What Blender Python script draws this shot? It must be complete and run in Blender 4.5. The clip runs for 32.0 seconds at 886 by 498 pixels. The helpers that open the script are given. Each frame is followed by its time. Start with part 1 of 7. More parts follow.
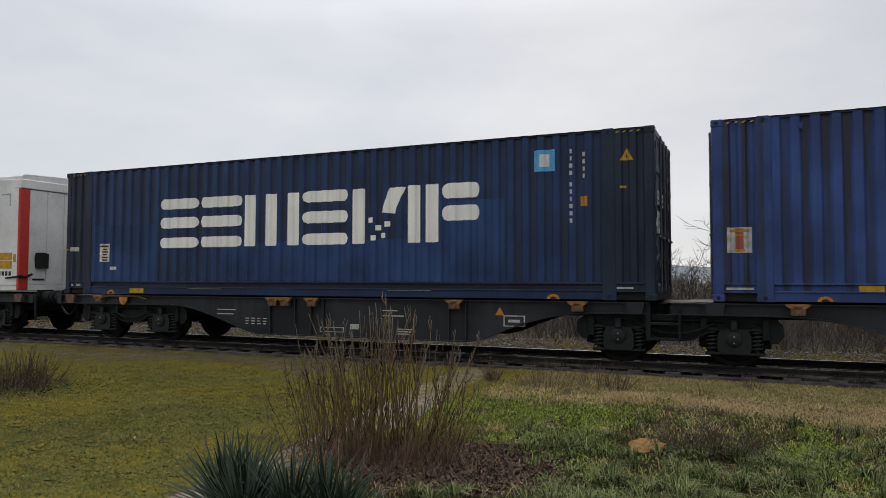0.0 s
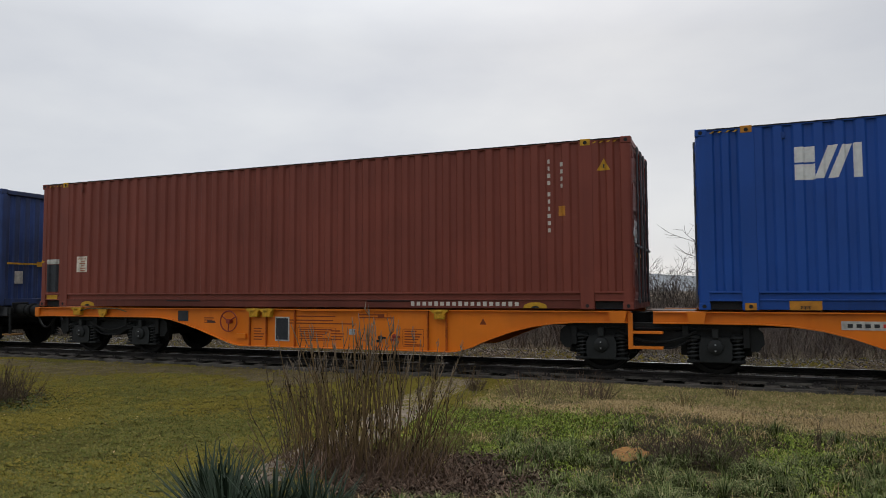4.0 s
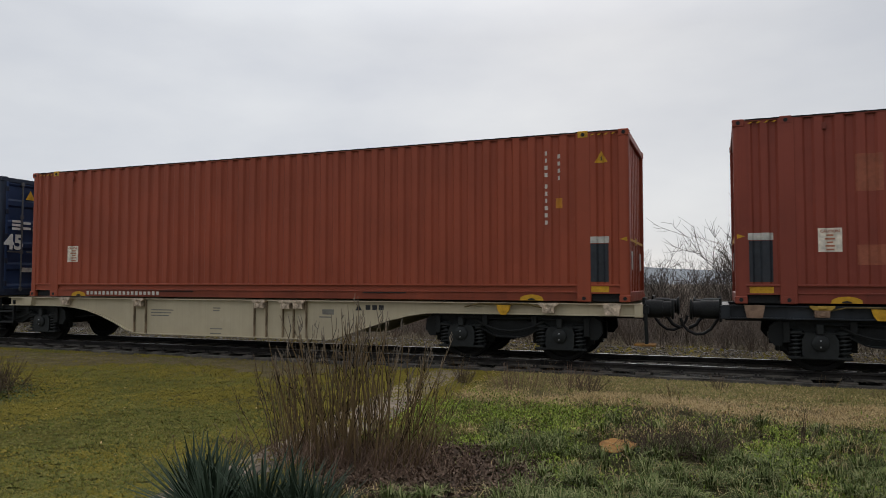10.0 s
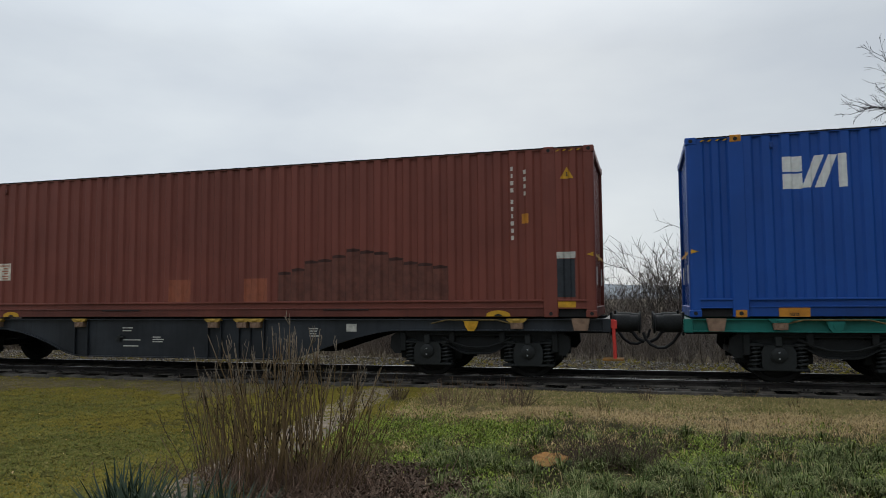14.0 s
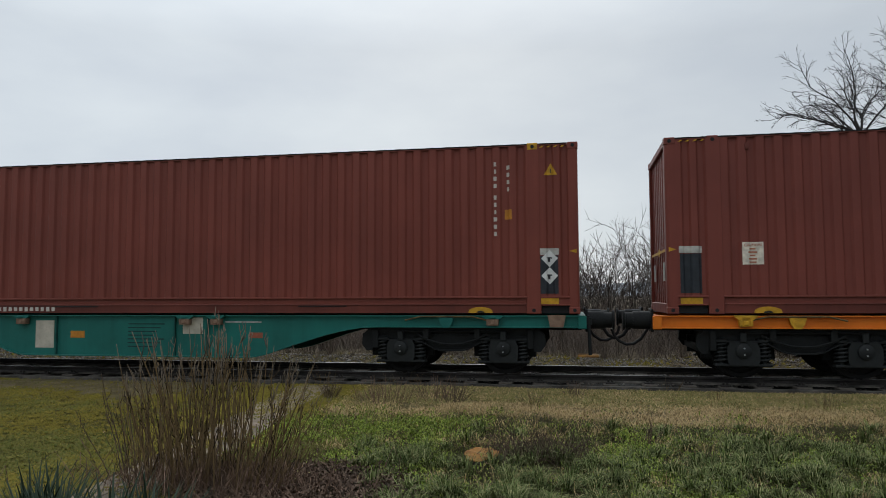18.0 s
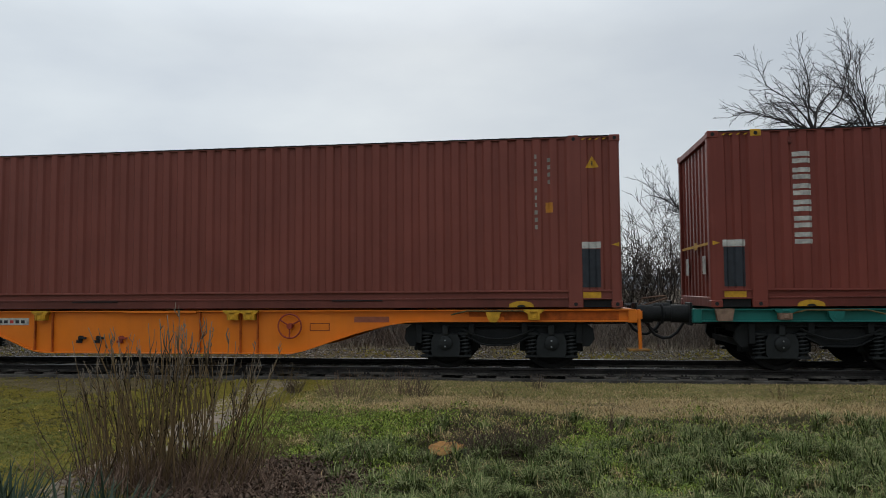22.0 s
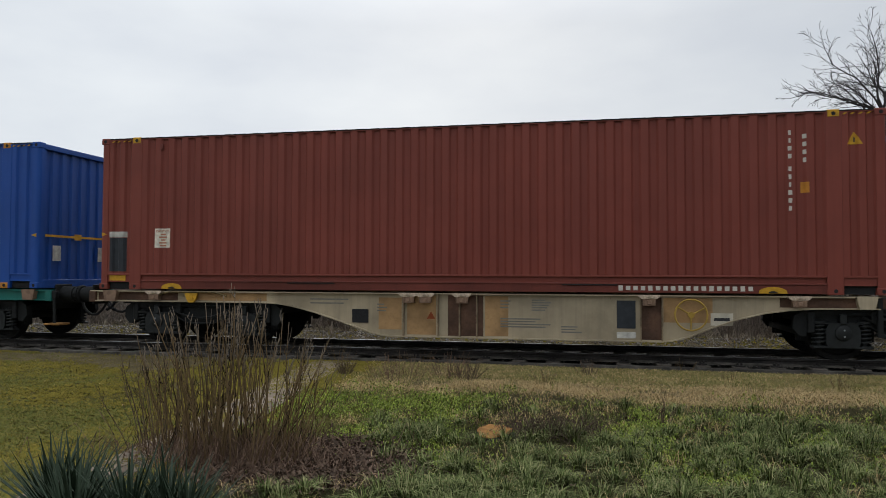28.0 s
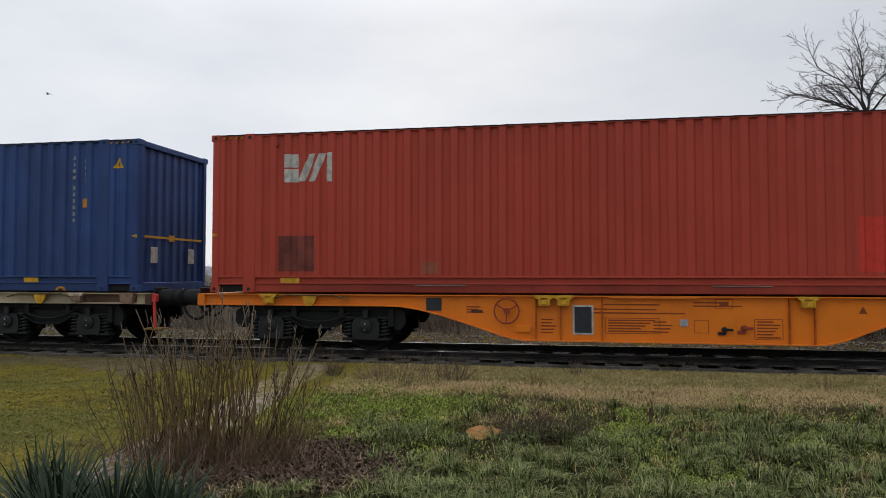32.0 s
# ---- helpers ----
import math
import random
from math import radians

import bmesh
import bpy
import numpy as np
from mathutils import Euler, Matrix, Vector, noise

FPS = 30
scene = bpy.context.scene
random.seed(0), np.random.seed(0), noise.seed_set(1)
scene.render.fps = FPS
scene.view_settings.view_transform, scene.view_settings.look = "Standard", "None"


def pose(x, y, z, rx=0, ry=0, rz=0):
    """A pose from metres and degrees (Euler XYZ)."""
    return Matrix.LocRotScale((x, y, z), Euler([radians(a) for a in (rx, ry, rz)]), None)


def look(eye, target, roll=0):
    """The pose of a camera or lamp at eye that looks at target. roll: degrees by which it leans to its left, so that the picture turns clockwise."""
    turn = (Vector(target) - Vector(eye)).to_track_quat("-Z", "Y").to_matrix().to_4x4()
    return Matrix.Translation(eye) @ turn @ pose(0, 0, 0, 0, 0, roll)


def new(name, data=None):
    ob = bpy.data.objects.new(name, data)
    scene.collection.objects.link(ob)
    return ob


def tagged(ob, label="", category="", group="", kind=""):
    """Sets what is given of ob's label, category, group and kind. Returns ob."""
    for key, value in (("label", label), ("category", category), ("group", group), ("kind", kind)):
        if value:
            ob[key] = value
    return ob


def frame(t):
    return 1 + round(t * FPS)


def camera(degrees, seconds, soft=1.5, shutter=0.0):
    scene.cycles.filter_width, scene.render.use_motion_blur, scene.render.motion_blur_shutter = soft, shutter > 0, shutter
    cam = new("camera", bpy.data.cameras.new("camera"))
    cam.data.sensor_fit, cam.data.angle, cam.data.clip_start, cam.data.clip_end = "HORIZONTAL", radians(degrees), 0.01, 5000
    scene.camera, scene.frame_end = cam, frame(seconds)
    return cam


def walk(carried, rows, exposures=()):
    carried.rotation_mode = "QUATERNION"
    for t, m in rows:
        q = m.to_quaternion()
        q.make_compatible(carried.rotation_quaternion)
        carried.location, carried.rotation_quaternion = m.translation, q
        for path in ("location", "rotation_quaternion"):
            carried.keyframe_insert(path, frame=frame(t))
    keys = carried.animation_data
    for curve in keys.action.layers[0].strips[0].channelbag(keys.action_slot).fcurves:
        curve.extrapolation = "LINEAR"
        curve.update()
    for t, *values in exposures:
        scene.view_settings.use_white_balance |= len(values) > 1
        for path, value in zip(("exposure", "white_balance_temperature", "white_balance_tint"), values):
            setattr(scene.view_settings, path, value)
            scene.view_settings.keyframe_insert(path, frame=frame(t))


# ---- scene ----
# ---- camera: a person standing in a garden beside the line, turning a little ----
EYE = (0.0, -13.19, 1.38)
cam = camera(64.28, 32.0, soft=0.5, shutter=0.05)


def gaze(yaw, pitch, roll):
    """yaw to the left of straight across the track, pitch upwards, roll."""
    return pose(*EYE, 90 + pitch, 0, yaw) @ pose(0, 0, 0, 0, 0, roll)


# seconds, yaw, pitch, roll
TURNS = [
    (0.0, 23.46, 2.55, 0.10),
    (0.5, 24.09, 2.66, -0.11),
    (1.0, 22.78, 2.50, -0.21),
    (1.5, 21.08, 2.73, -0.54),
    (2.0, 19.50, 2.48, 0.09),
    (2.5, 14.46, 2.62, -0.80),
    (4.5, 23.50, 3.42, -0.15),
    (5.0, 22.71, 3.16, -0.48),
    (5.5, 21.14, 3.26, -0.34),
    (6.0, 18.24, 3.03, 0.34),
    (6.5, 15.91, 3.09, 0.14),
    (7.0, 15.49, 3.57, -0.09),
    (7.5, 19.11, 4.14, 0.04),
    (8.0, 22.96, 3.99, 0.58),
    (8.5, 24.25, 3.82, 0.25),
    (9.0, 23.87, 3.38, 0.07),
    (9.5, 22.53, 3.11, -0.06),
    (10.0, 21.23, 2.70, 0.04),
    (10.5, 20.11, 2.45, -0.02),
    (11.0, 19.15, 2.60, 0.01),
    (11.5, 18.01, 2.60, 0.23),
    (12.0, 17.25, 2.83, 0.33),
    (12.5, 17.36, 3.10, 0.23),
    (13.0, 17.36, 3.27, 0.08),
    (13.5, 17.55, 3.60, -0.26),
    (14.0, 15.81, 4.02, -0.46),
    (14.5, 10.59, 3.96, -0.93),
    (15.0, 7.21, 4.45, -0.11),
    (15.5, 11.07, 4.85, -0.52),
    (17.5, 11.41, 3.74, -0.48),
    (18.0, 10.49, 3.71, -0.26),
    (18.5, 9.76, 3.39, 0.03),
    (19.0, 8.92, 3.22, -0.02),
    (19.5, 8.60, 3.26, -0.15),
    (20.0, 8.13, 3.17, -0.18),
    (20.5, 7.70, 3.22, -0.38),
    (21.0, 7.77, 3.39, -0.24),
    (21.5, 8.03, 3.40, -0.48),
    (22.0, 7.58, 3.25, -0.41),
    (22.5, 7.65, 2.93, -0.25),
    (23.0, 7.93, 2.63, -0.02),
    (23.5, 8.48, 2.95, -0.18),
    (24.0, 9.00, 3.12, -0.68),
    (24.5, 9.76, 3.08, -0.49),
    (26.5, 11.99, 2.70, -0.02),
    (27.0, 12.43, 2.49, 0.07),
    (27.5, 12.20, 1.80, 0.08),
    (28.0, 11.65, 1.93, 0.16),
    (28.5, 11.54, 1.95, 0.55),
    (29.0, 11.65, 1.97, 0.32),
    (29.5, 11.48, 2.47, -0.63),
    (30.0, 12.28, 2.41, -0.23),
    (30.5, 12.23, 2.15, -0.34),
    (31.0, 11.78, 1.86, -0.48),
    (31.5, 10.96, 1.88, -0.29),
    (32.0, 10.73, 2.05, 0.02),
]
walk(cam, [(t, gaze(a, b, c)) for t, a, b, c in TURNS], [(0.0, 0.0, 6500, 10), (2.0, 0.0, 6550, 10), (5.0, -0.06, 6550, 10), (12.0, -0.06, 6500, 10), (14.5, -0.06, 6250, 6), (22.0, -0.06, 6250, 6), (27.0, -0.06, 6450, 8), (28.0, 0.12, 6450, 8), (29.0, 0.06, 6450, 9), (31.0, 0.13, 6450, 9), (32.0, 0.14, 6500, 10)])

# how far the train has run to the left, at each full second
RUN = [0.09, 7.54, 14.99, 22.44, 29.87, 37.27, 44.68, 52.11, 59.53, 66.93, 74.30, 81.68, 89.06, 96.42, 103.71, 110.92, 118.18, 125.59, 132.96, 140.13, 147.20, 154.32, 161.44, 168.50, 175.49, 182.44, 189.35, 196.22, 203.09, 209.94, 216.77, 223.56, 230.31]
# the left ends of the seventeen containers at the start of the run
LEFT = [-15.02, -0.44, 14.69, 29.41, 44.51, 59.25, 74.56, 89.25, 104.42, 119.34, 134.45, 149.12, 164.24, 178.79, 193.89, 208.51, 223.69]

# ---- world, sun ----
world = bpy.data.worlds.new("overcast")
scene.world = world
world.use_nodes = True
wn = world.node_tree.nodes
wl = world.node_tree.links
wn.clear()
w_out = wn.new("ShaderNodeOutputWorld")
w_bg = wn.new("ShaderNodeBackground")
w_sky = wn.new("ShaderNodeTexSky")
w_sky.sky_type, w_sky.sun_disc = "NISHITA", False
w_sky.sun_elevation, w_sky.sun_rotation = radians(30), radians(-9)
w_co = wn.new("ShaderNodeTexCoord")
w_map = wn.new("ShaderNodeMapping")
w_map.inputs["Scale"].default_value = (1.6, 1.6, 4.2)
w_noise = wn.new("ShaderNodeTexNoise")
w_noise.inputs["Scale"].default_value, w_noise.inputs["Detail"].default_value = 2.3, 6.0
w_noise.inputs["Roughness"].default_value = 0.5
w_ramp = wn.new("ShaderNodeValToRGB")
w_ramp.color_ramp.elements[0].position, w_ramp.color_ramp.elements[0].color = 0.32, (0.455, 0.474, 0.512, 1)
w_ramp.color_ramp.elements[1].position, w_ramp.color_ramp.elements[1].color = 0.70, (0.535, 0.550, 0.572, 1)
# the bright place in the clouds behind which the sun stands
w_dot = wn.new("ShaderNodeVectorMath")
w_dot.operation = "DOT_PRODUCT"
w_dot.inputs[1].default_value = (-0.141, 0.889, 0.436)
w_pow = wn.new("ShaderNodeMapRange")
w_pow.inputs["From Min"].default_value, w_pow.inputs["From Max"].default_value = 0.55, 1.0
w_pow.inputs["To Min"].default_value, w_pow.inputs["To Max"].default_value = 0.97, 1.10
w_pow.interpolation_type = "SMOOTHSTEP"
# an overcast sky is brighter overhead than at the horizon
w_sep = wn.new("ShaderNodeSeparateXYZ")
w_zen = wn.new("ShaderNodeMapRange")
w_zen.inputs["From Min"].default_value = 0.33
w_zen.inputs["To Min"].default_value, w_zen.inputs["To Max"].default_value = 1.24, 3.5
# a pale rim of haze lies along the horizon
w_rim = wn.new("ShaderNodeMapRange")
w_rim.inputs["From Min"].default_value, w_rim.inputs["From Max"].default_value = 0.02, 0.20
w_rim.inputs["To Min"].default_value, w_rim.inputs["To Max"].default_value = 1.04, 0.98
w_mul3 = wn.new("ShaderNodeMath")
w_mul3.operation = "MULTIPLY"
# and brighter along the line to the left than to the right
w_side = wn.new("ShaderNodeMapRange")
w_side.inputs["From Min"].default_value, w_side.inputs["From Max"].default_value = -1.0, 1.0
w_side.inputs["To Min"].default_value, w_side.inputs["To Max"].default_value = 1.18, 0.80
w_mul2 = wn.new("ShaderNodeMath")
w_mul2.operation = "MULTIPLY"
w_mul = wn.new("ShaderNodeMath")
w_mul.operation = "MULTIPLY"
w_glow = wn.new("ShaderNodeVectorMath")
w_glow.operation = "SCALE"
w_dim = wn.new("ShaderNodeVectorMath")
w_dim.operation = "SCALE"
w_dim.inputs["Scale"].default_value = 0.1
w_mix = wn.new("ShaderNodeMix")
w_mix.data_type = "RGBA"
w_mix.inputs["Factor"].default_value = 0.93
wl.new(w_co.outputs["Generated"], w_map.inputs["Vector"])
wl.new(w_map.outputs["Vector"], w_noise.inputs["Vector"])
wl.new(w_noise.outputs["Fac"], w_ramp.inputs["Fac"])
wl.new(w_co.outputs["Generated"], w_dot.inputs[0])
wl.new(w_dot.outputs["Value"], w_pow.inputs["Value"])
wl.new(w_ramp.outputs["Color"], w_glow.inputs[0])
wl.new(w_sep.outputs["X"], w_side.inputs["Value"])
wl.new(w_side.outputs["Result"], w_mul2.inputs[1])
wl.new(w_zen.outputs["Result"], w_mul2.inputs[0])
wl.new(w_mul2.outputs["Value"], w_mul.inputs[0])
wl.new(w_pow.outputs["Result"], w_mul.inputs[1])
wl.new(w_mul.outputs["Value"], w_mul3.inputs[0])
wl.new(w_sep.outputs["Z"], w_rim.inputs["Value"])
wl.new(w_rim.outputs["Result"], w_mul3.inputs[1])
wl.new(w_mul3.outputs["Value"], w_glow.inputs["Scale"])
wl.new(w_co.outputs["Generated"], w_sep.inputs["Vector"])
wl.new(w_sep.outputs["Z"], w_zen.inputs["Value"])
wl.new(w_sky.outputs["Color"], w_dim.inputs[0])
wl.new(w_dim.outputs["Vector"], w_mix.inputs[6])
wl.new(w_glow.outputs["Vector"], w_mix.inputs[7])
wl.new(w_mix.outputs[2], w_bg.inputs["Color"])
wl.new(w_bg.outputs["Background"], w_out.inputs["Surface"])
w_bg.inputs["Strength"].default_value = 1.0

sun = new("sun", bpy.data.lights.new("sun", "SUN"))
sun.data.energy, sun.data.angle, sun.data.color = 0.9, radians(25), (1.0, 0.97, 0.92)
sun.matrix_world = look((-8, 48, 30), (0, 0, 0))

# ---- materials ----


def nodes_of(name):
    m = bpy.data.materials.new(name)
    m.use_nodes = True
    nt = m.node_tree
    return m, nt.nodes, nt.links, nt.nodes["Principled BSDF"]


def coords(nd, lk, seed, scale):
    tc, mp = nd.new("ShaderNodeTexCoord"), nd.new("ShaderNodeMapping")
    mp.inputs["Location"].default_value = (seed * 3.7, seed * 1.3, seed * 2.1)
    mp.inputs["Scale"].default_value = scale
    lk.new(tc.outputs["Object"], mp.inputs["Vector"])
    return mp.outputs["Vector"]


def noise_of(nd, lk, vec, scale, detail=5.0, rough=0.6):
    n = nd.new("ShaderNodeTexNoise")
    n.inputs["Scale"].default_value, n.inputs["Detail"].default_value = scale, detail
    n.inputs["Roughness"].default_value = rough
    lk.new(vec, n.inputs["Vector"])
    return n.outputs["Fac"]


def band(nd, lk, fac, lo, hi, to0=0.0, to1=1.0):
    r = nd.new("ShaderNodeMapRange")
    r.inputs["From Min"].default_value, r.inputs["From Max"].default_value = lo, hi
    r.inputs["To Min"].default_value, r.inputs["To Max"].default_value = to0, to1
    lk.new(fac, r.inputs["Value"])
    return r.outputs["Result"]


def blend(nd, lk, fac, a, b):
    """a and b: a colour or a socket; fac: a number or a socket."""
    mx = nd.new("ShaderNodeMix")
    mx.data_type = "RGBA"
    for sock, v in ((mx.inputs["Factor"], fac), (mx.inputs[6], a), (mx.inputs[7], b)):
        if isinstance(v, bpy.types.NodeSocket):
            lk.new(v, sock)
        elif isinstance(v, (int, float)):
            sock.default_value = v
        else:
            sock.default_value = (*v, 1)
    return mx.outputs[2]


def bumped(nd, lk, bsdf, fac, strength, dist=0.01):
    b = nd.new("ShaderNodeBump")
    b.inputs["Strength"].default_value, b.inputs["Distance"].default_value = strength, dist
    lk.new(fac, b.inputs["Height"])
    lk.new(b.outputs["Normal"], bsdf.inputs["Normal"])


def shade(c, k):
    return tuple(min(1.0, v * k) for v in c)


def plain(name, c, rough=0.6, metal=0.0, vary=0.25, scale=6.0, bump=0.15, seed=1.0):
    """A worn, slightly uneven surface of one colour."""
    m, nd, lk, bs = nodes_of(name)
    v = coords(nd, lk, seed, (1, 1, 1))
    big, fine = noise_of(nd, lk, v, scale), noise_of(nd, lk, v, scale * 12, 3)
    col = blend(nd, lk, band(nd, lk, big, 0.35, 0.68), shade(c, 1 - vary), shade(c, 1 + vary * 0.6))
    col = blend(nd, lk, band(nd, lk, fine, 0.55, 0.8, 0, 0.5), col, shade(c, 0.55))
    lk.new(col, bs.inputs["Base Color"])
    lk.new(band(nd, lk, fine, 0.3, 0.7, max(0.05, rough - 0.12), min(1, rough + 0.15)), bs.inputs["Roughness"])
    bs.inputs["Metallic"].default_value = metal
    bs.inputs["Specular IOR Level"].default_value = 0.3
    bumped(nd, lk, bs, fine, bump, 0.004)
    return m


def paint(name, c, seed, fade=0.25, rust=0.3, grime=0.35, rough=0.5, rust_c=(0.13, 0.045, 0.02), fold_soot_shade=0.0):
    """Old steel paint: faded clouds, vertical run marks, scuffs, chips and rust."""
    m, nd, lk, bs = nodes_of(name)
    c = shade(c, 0.92)
    COAT_RGB[m.name] = c
    v = coords(nd, lk, seed, (1, 1, 1))
    runs = coords(nd, lk, seed + 5, (9, 9, 0.30))
    sheet = coords(nd, lk, seed + 9, (0.9, 0.9, 0.12))
    cloud, run = noise_of(nd, lk, v, 0.7, 6), noise_of(nd, lk, runs, 1.0, 6, 0.7)
    tone = noise_of(nd, lk, sheet, 1.3, 3)
    scuff = noise_of(nd, lk, v, 2.2, 8, 0.75)
    chip, fine = noise_of(nd, lk, v, 7.5, 8, 0.75), noise_of(nd, lk, v, 70, 3)
    col = blend(nd, lk, band(nd, lk, cloud, 0.38, 0.62), shade(c, 1 - fade), shade(c, 1 + fade * 0.6))
    grey = sum(c) / 3
    dull = tuple(0.8 * v_ + 0.2 * grey for v_ in c)
    col = blend(nd, lk, band(nd, lk, tone, 0.40, 0.62, 0, 0.12), col, shade(dull, 0.74))
    col = blend(nd, lk, band(nd, lk, run, 0.48, 0.70, 0, grime * 0.6), col, shade(dull, 0.5))
    col = blend(nd, lk, band(nd, lk, scuff, 0.60, 0.74, 0, grime * 0.8), col, shade(dull, 1.5))
    col = blend(nd, lk, band(nd, lk, chip, 0.68 - 0.06 * rust, 0.74, 0, min(1, rust * 2.6)), col, rust_c)
    if fold_soot_shade:
        # dark strips painted into the recessed folds: soot plus fold shade, uneven
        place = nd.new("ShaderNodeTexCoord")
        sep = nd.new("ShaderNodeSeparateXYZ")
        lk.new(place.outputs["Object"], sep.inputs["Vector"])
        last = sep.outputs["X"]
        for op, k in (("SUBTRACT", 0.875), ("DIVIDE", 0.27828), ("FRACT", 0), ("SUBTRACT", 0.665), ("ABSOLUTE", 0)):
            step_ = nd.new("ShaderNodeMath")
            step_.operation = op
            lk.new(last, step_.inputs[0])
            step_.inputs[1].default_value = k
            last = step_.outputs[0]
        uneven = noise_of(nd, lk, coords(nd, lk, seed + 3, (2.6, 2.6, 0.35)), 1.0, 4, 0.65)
        fold_mask = nd.new("ShaderNodeMath")
        fold_mask.operation = "MULTIPLY"
        lk.new(band(nd, lk, last, 0.15, 0.25, fold_soot_shade, 0.0), fold_mask.inputs[0])
        lk.new(band(nd, lk, uneven, 0.32, 0.56, 0.15, 1.0), fold_mask.inputs[1])
        col = blend(nd, lk, fold_mask.outputs[0], col, (0.026, 0.028, 0.033))
    lk.new(col, bs.inputs["Base Color"])
    lk.new(band(nd, lk, run, 0.3, 0.7, rough - 0.14, rough + 0.14), bs.inputs["Roughness"])
    bs.inputs["Specular IOR Level"].default_value = 0.24
    bumped(nd, lk, bs, scuff, 0.25, 0.006)
    return m


COAT_RGB = {}


def grimy(coat):
    """The same paint under road dirt, on the lower rails."""
    key = "grimy_" + coat.name
    if key not in COAT_RGB:
        COAT_RGB[key] = paint(key, shade(COAT_RGB[coat.name], 0.79), 3, 0.3, 0.5, 0.6)
    return COAT_RGB[key]


def flat_paint(name, c, rough=0.55, seed=2.0):
    return plain(name, c, rough, 0.0, 0.12, 9.0, 0.08, seed)


BLACK = plain("black_grime_and_shade", (0.012, 0.012, 0.013), 0.75, 0.0, 0.3, 4, 0.3)
RUBBER = plain("rubber", (0.015, 0.015, 0.016), 0.6, 0.0, 0.2, 12, 0.1)
BOGIE = plain("bogie_steel", (0.0070, 0.0082, 0.0084), 0.75, 0.0, 0.45, 5, 0.35)
BOGIE_WORN = plain("worn_bogie_steel", (0.0125, 0.0145, 0.0145), 0.6, 0.1, 0.4, 7, 0.3)
WHEEL = plain("wheel_steel", (0.006, 0.0055, 0.005), 0.8, 0.0, 0.3, 8, 0.2)
TREAD = plain("bright_steel", (0.34, 0.34, 0.35), 0.35, 1.0, 0.15, 20, 0.05)
YELLOW = plain("yellow_paint", (0.50, 0.270, 0.016), 0.6, 0, 0.3, 9, 0.1)
WHITE = flat_paint("white_paint", (0.62, 0.62, 0.60))
DIRTY_WHITE = plain("dirty_white_paint", (0.44, 0.43, 0.39), 0.6, 0, 0.35, 9, 0.1, 3)
ORANGE_MARK = plain("orange_mark", (0.46, 0.19, 0.02), 0.6, 0, 0.25, 9, 0.1)
DARK_MARK = flat_paint("dark_lettering", (0.02, 0.02, 0.022))
SLATE = plain("slate_panel", (0.022, 0.026, 0.032), 0.5, 0, 0.3, 9, 0.1)
RED_MARK = flat_paint("red_mark", (0.5, 0.04, 0.03))
SKYBLUE = flat_paint("light_blue_mark", (0.10, 0.36, 0.62))
ROD = plain("dull_lock_rod", (0.10, 0.10, 0.105), 0.55, 0.4, 0.3, 14, 0.1)
GALV = plain("galvanised_steel", (0.38, 0.39, 0.40), 0.42, 0.7, 0.3, 14, 0.1)
RUST_CAP = plain("rusty_ochre_cap", (0.24, 0.12, 0.03), 0.7, 0, 0.45, 9, 0.2)
RUST_TAN = plain("rusty_support", (0.135, 0.082, 0.055), 0.75, 0, 0.4, 9, 0.2)
LEVER = plain("grimy_yellow_lever", (0.120, 0.085, 0.030), 0.7, 0, 0.7, 9, 0.2)
# paler for sky light painted on the rail foot; also the dusty bed edge
RAIL_FOOT = plain("dusty_skylit_rail_foot", (0.080, 0.072, 0.062), 0.9, 0.0, 0.75, 3.0, 0.5)
RAIL = plain("rusty_rail", (0.024, 0.021, 0.019), 0.85, 0.0, 0.65, 2.2, 0.5)
SLEEPER = plain("old_sleeper", (0.085, 0.074, 0.062), 0.85, 0, 0.4, 7, 0.5)
BARK = plain("bark", (0.050, 0.042, 0.036), 0.9, 0, 0.4, 9, 0.5)

# ---- meshes ----


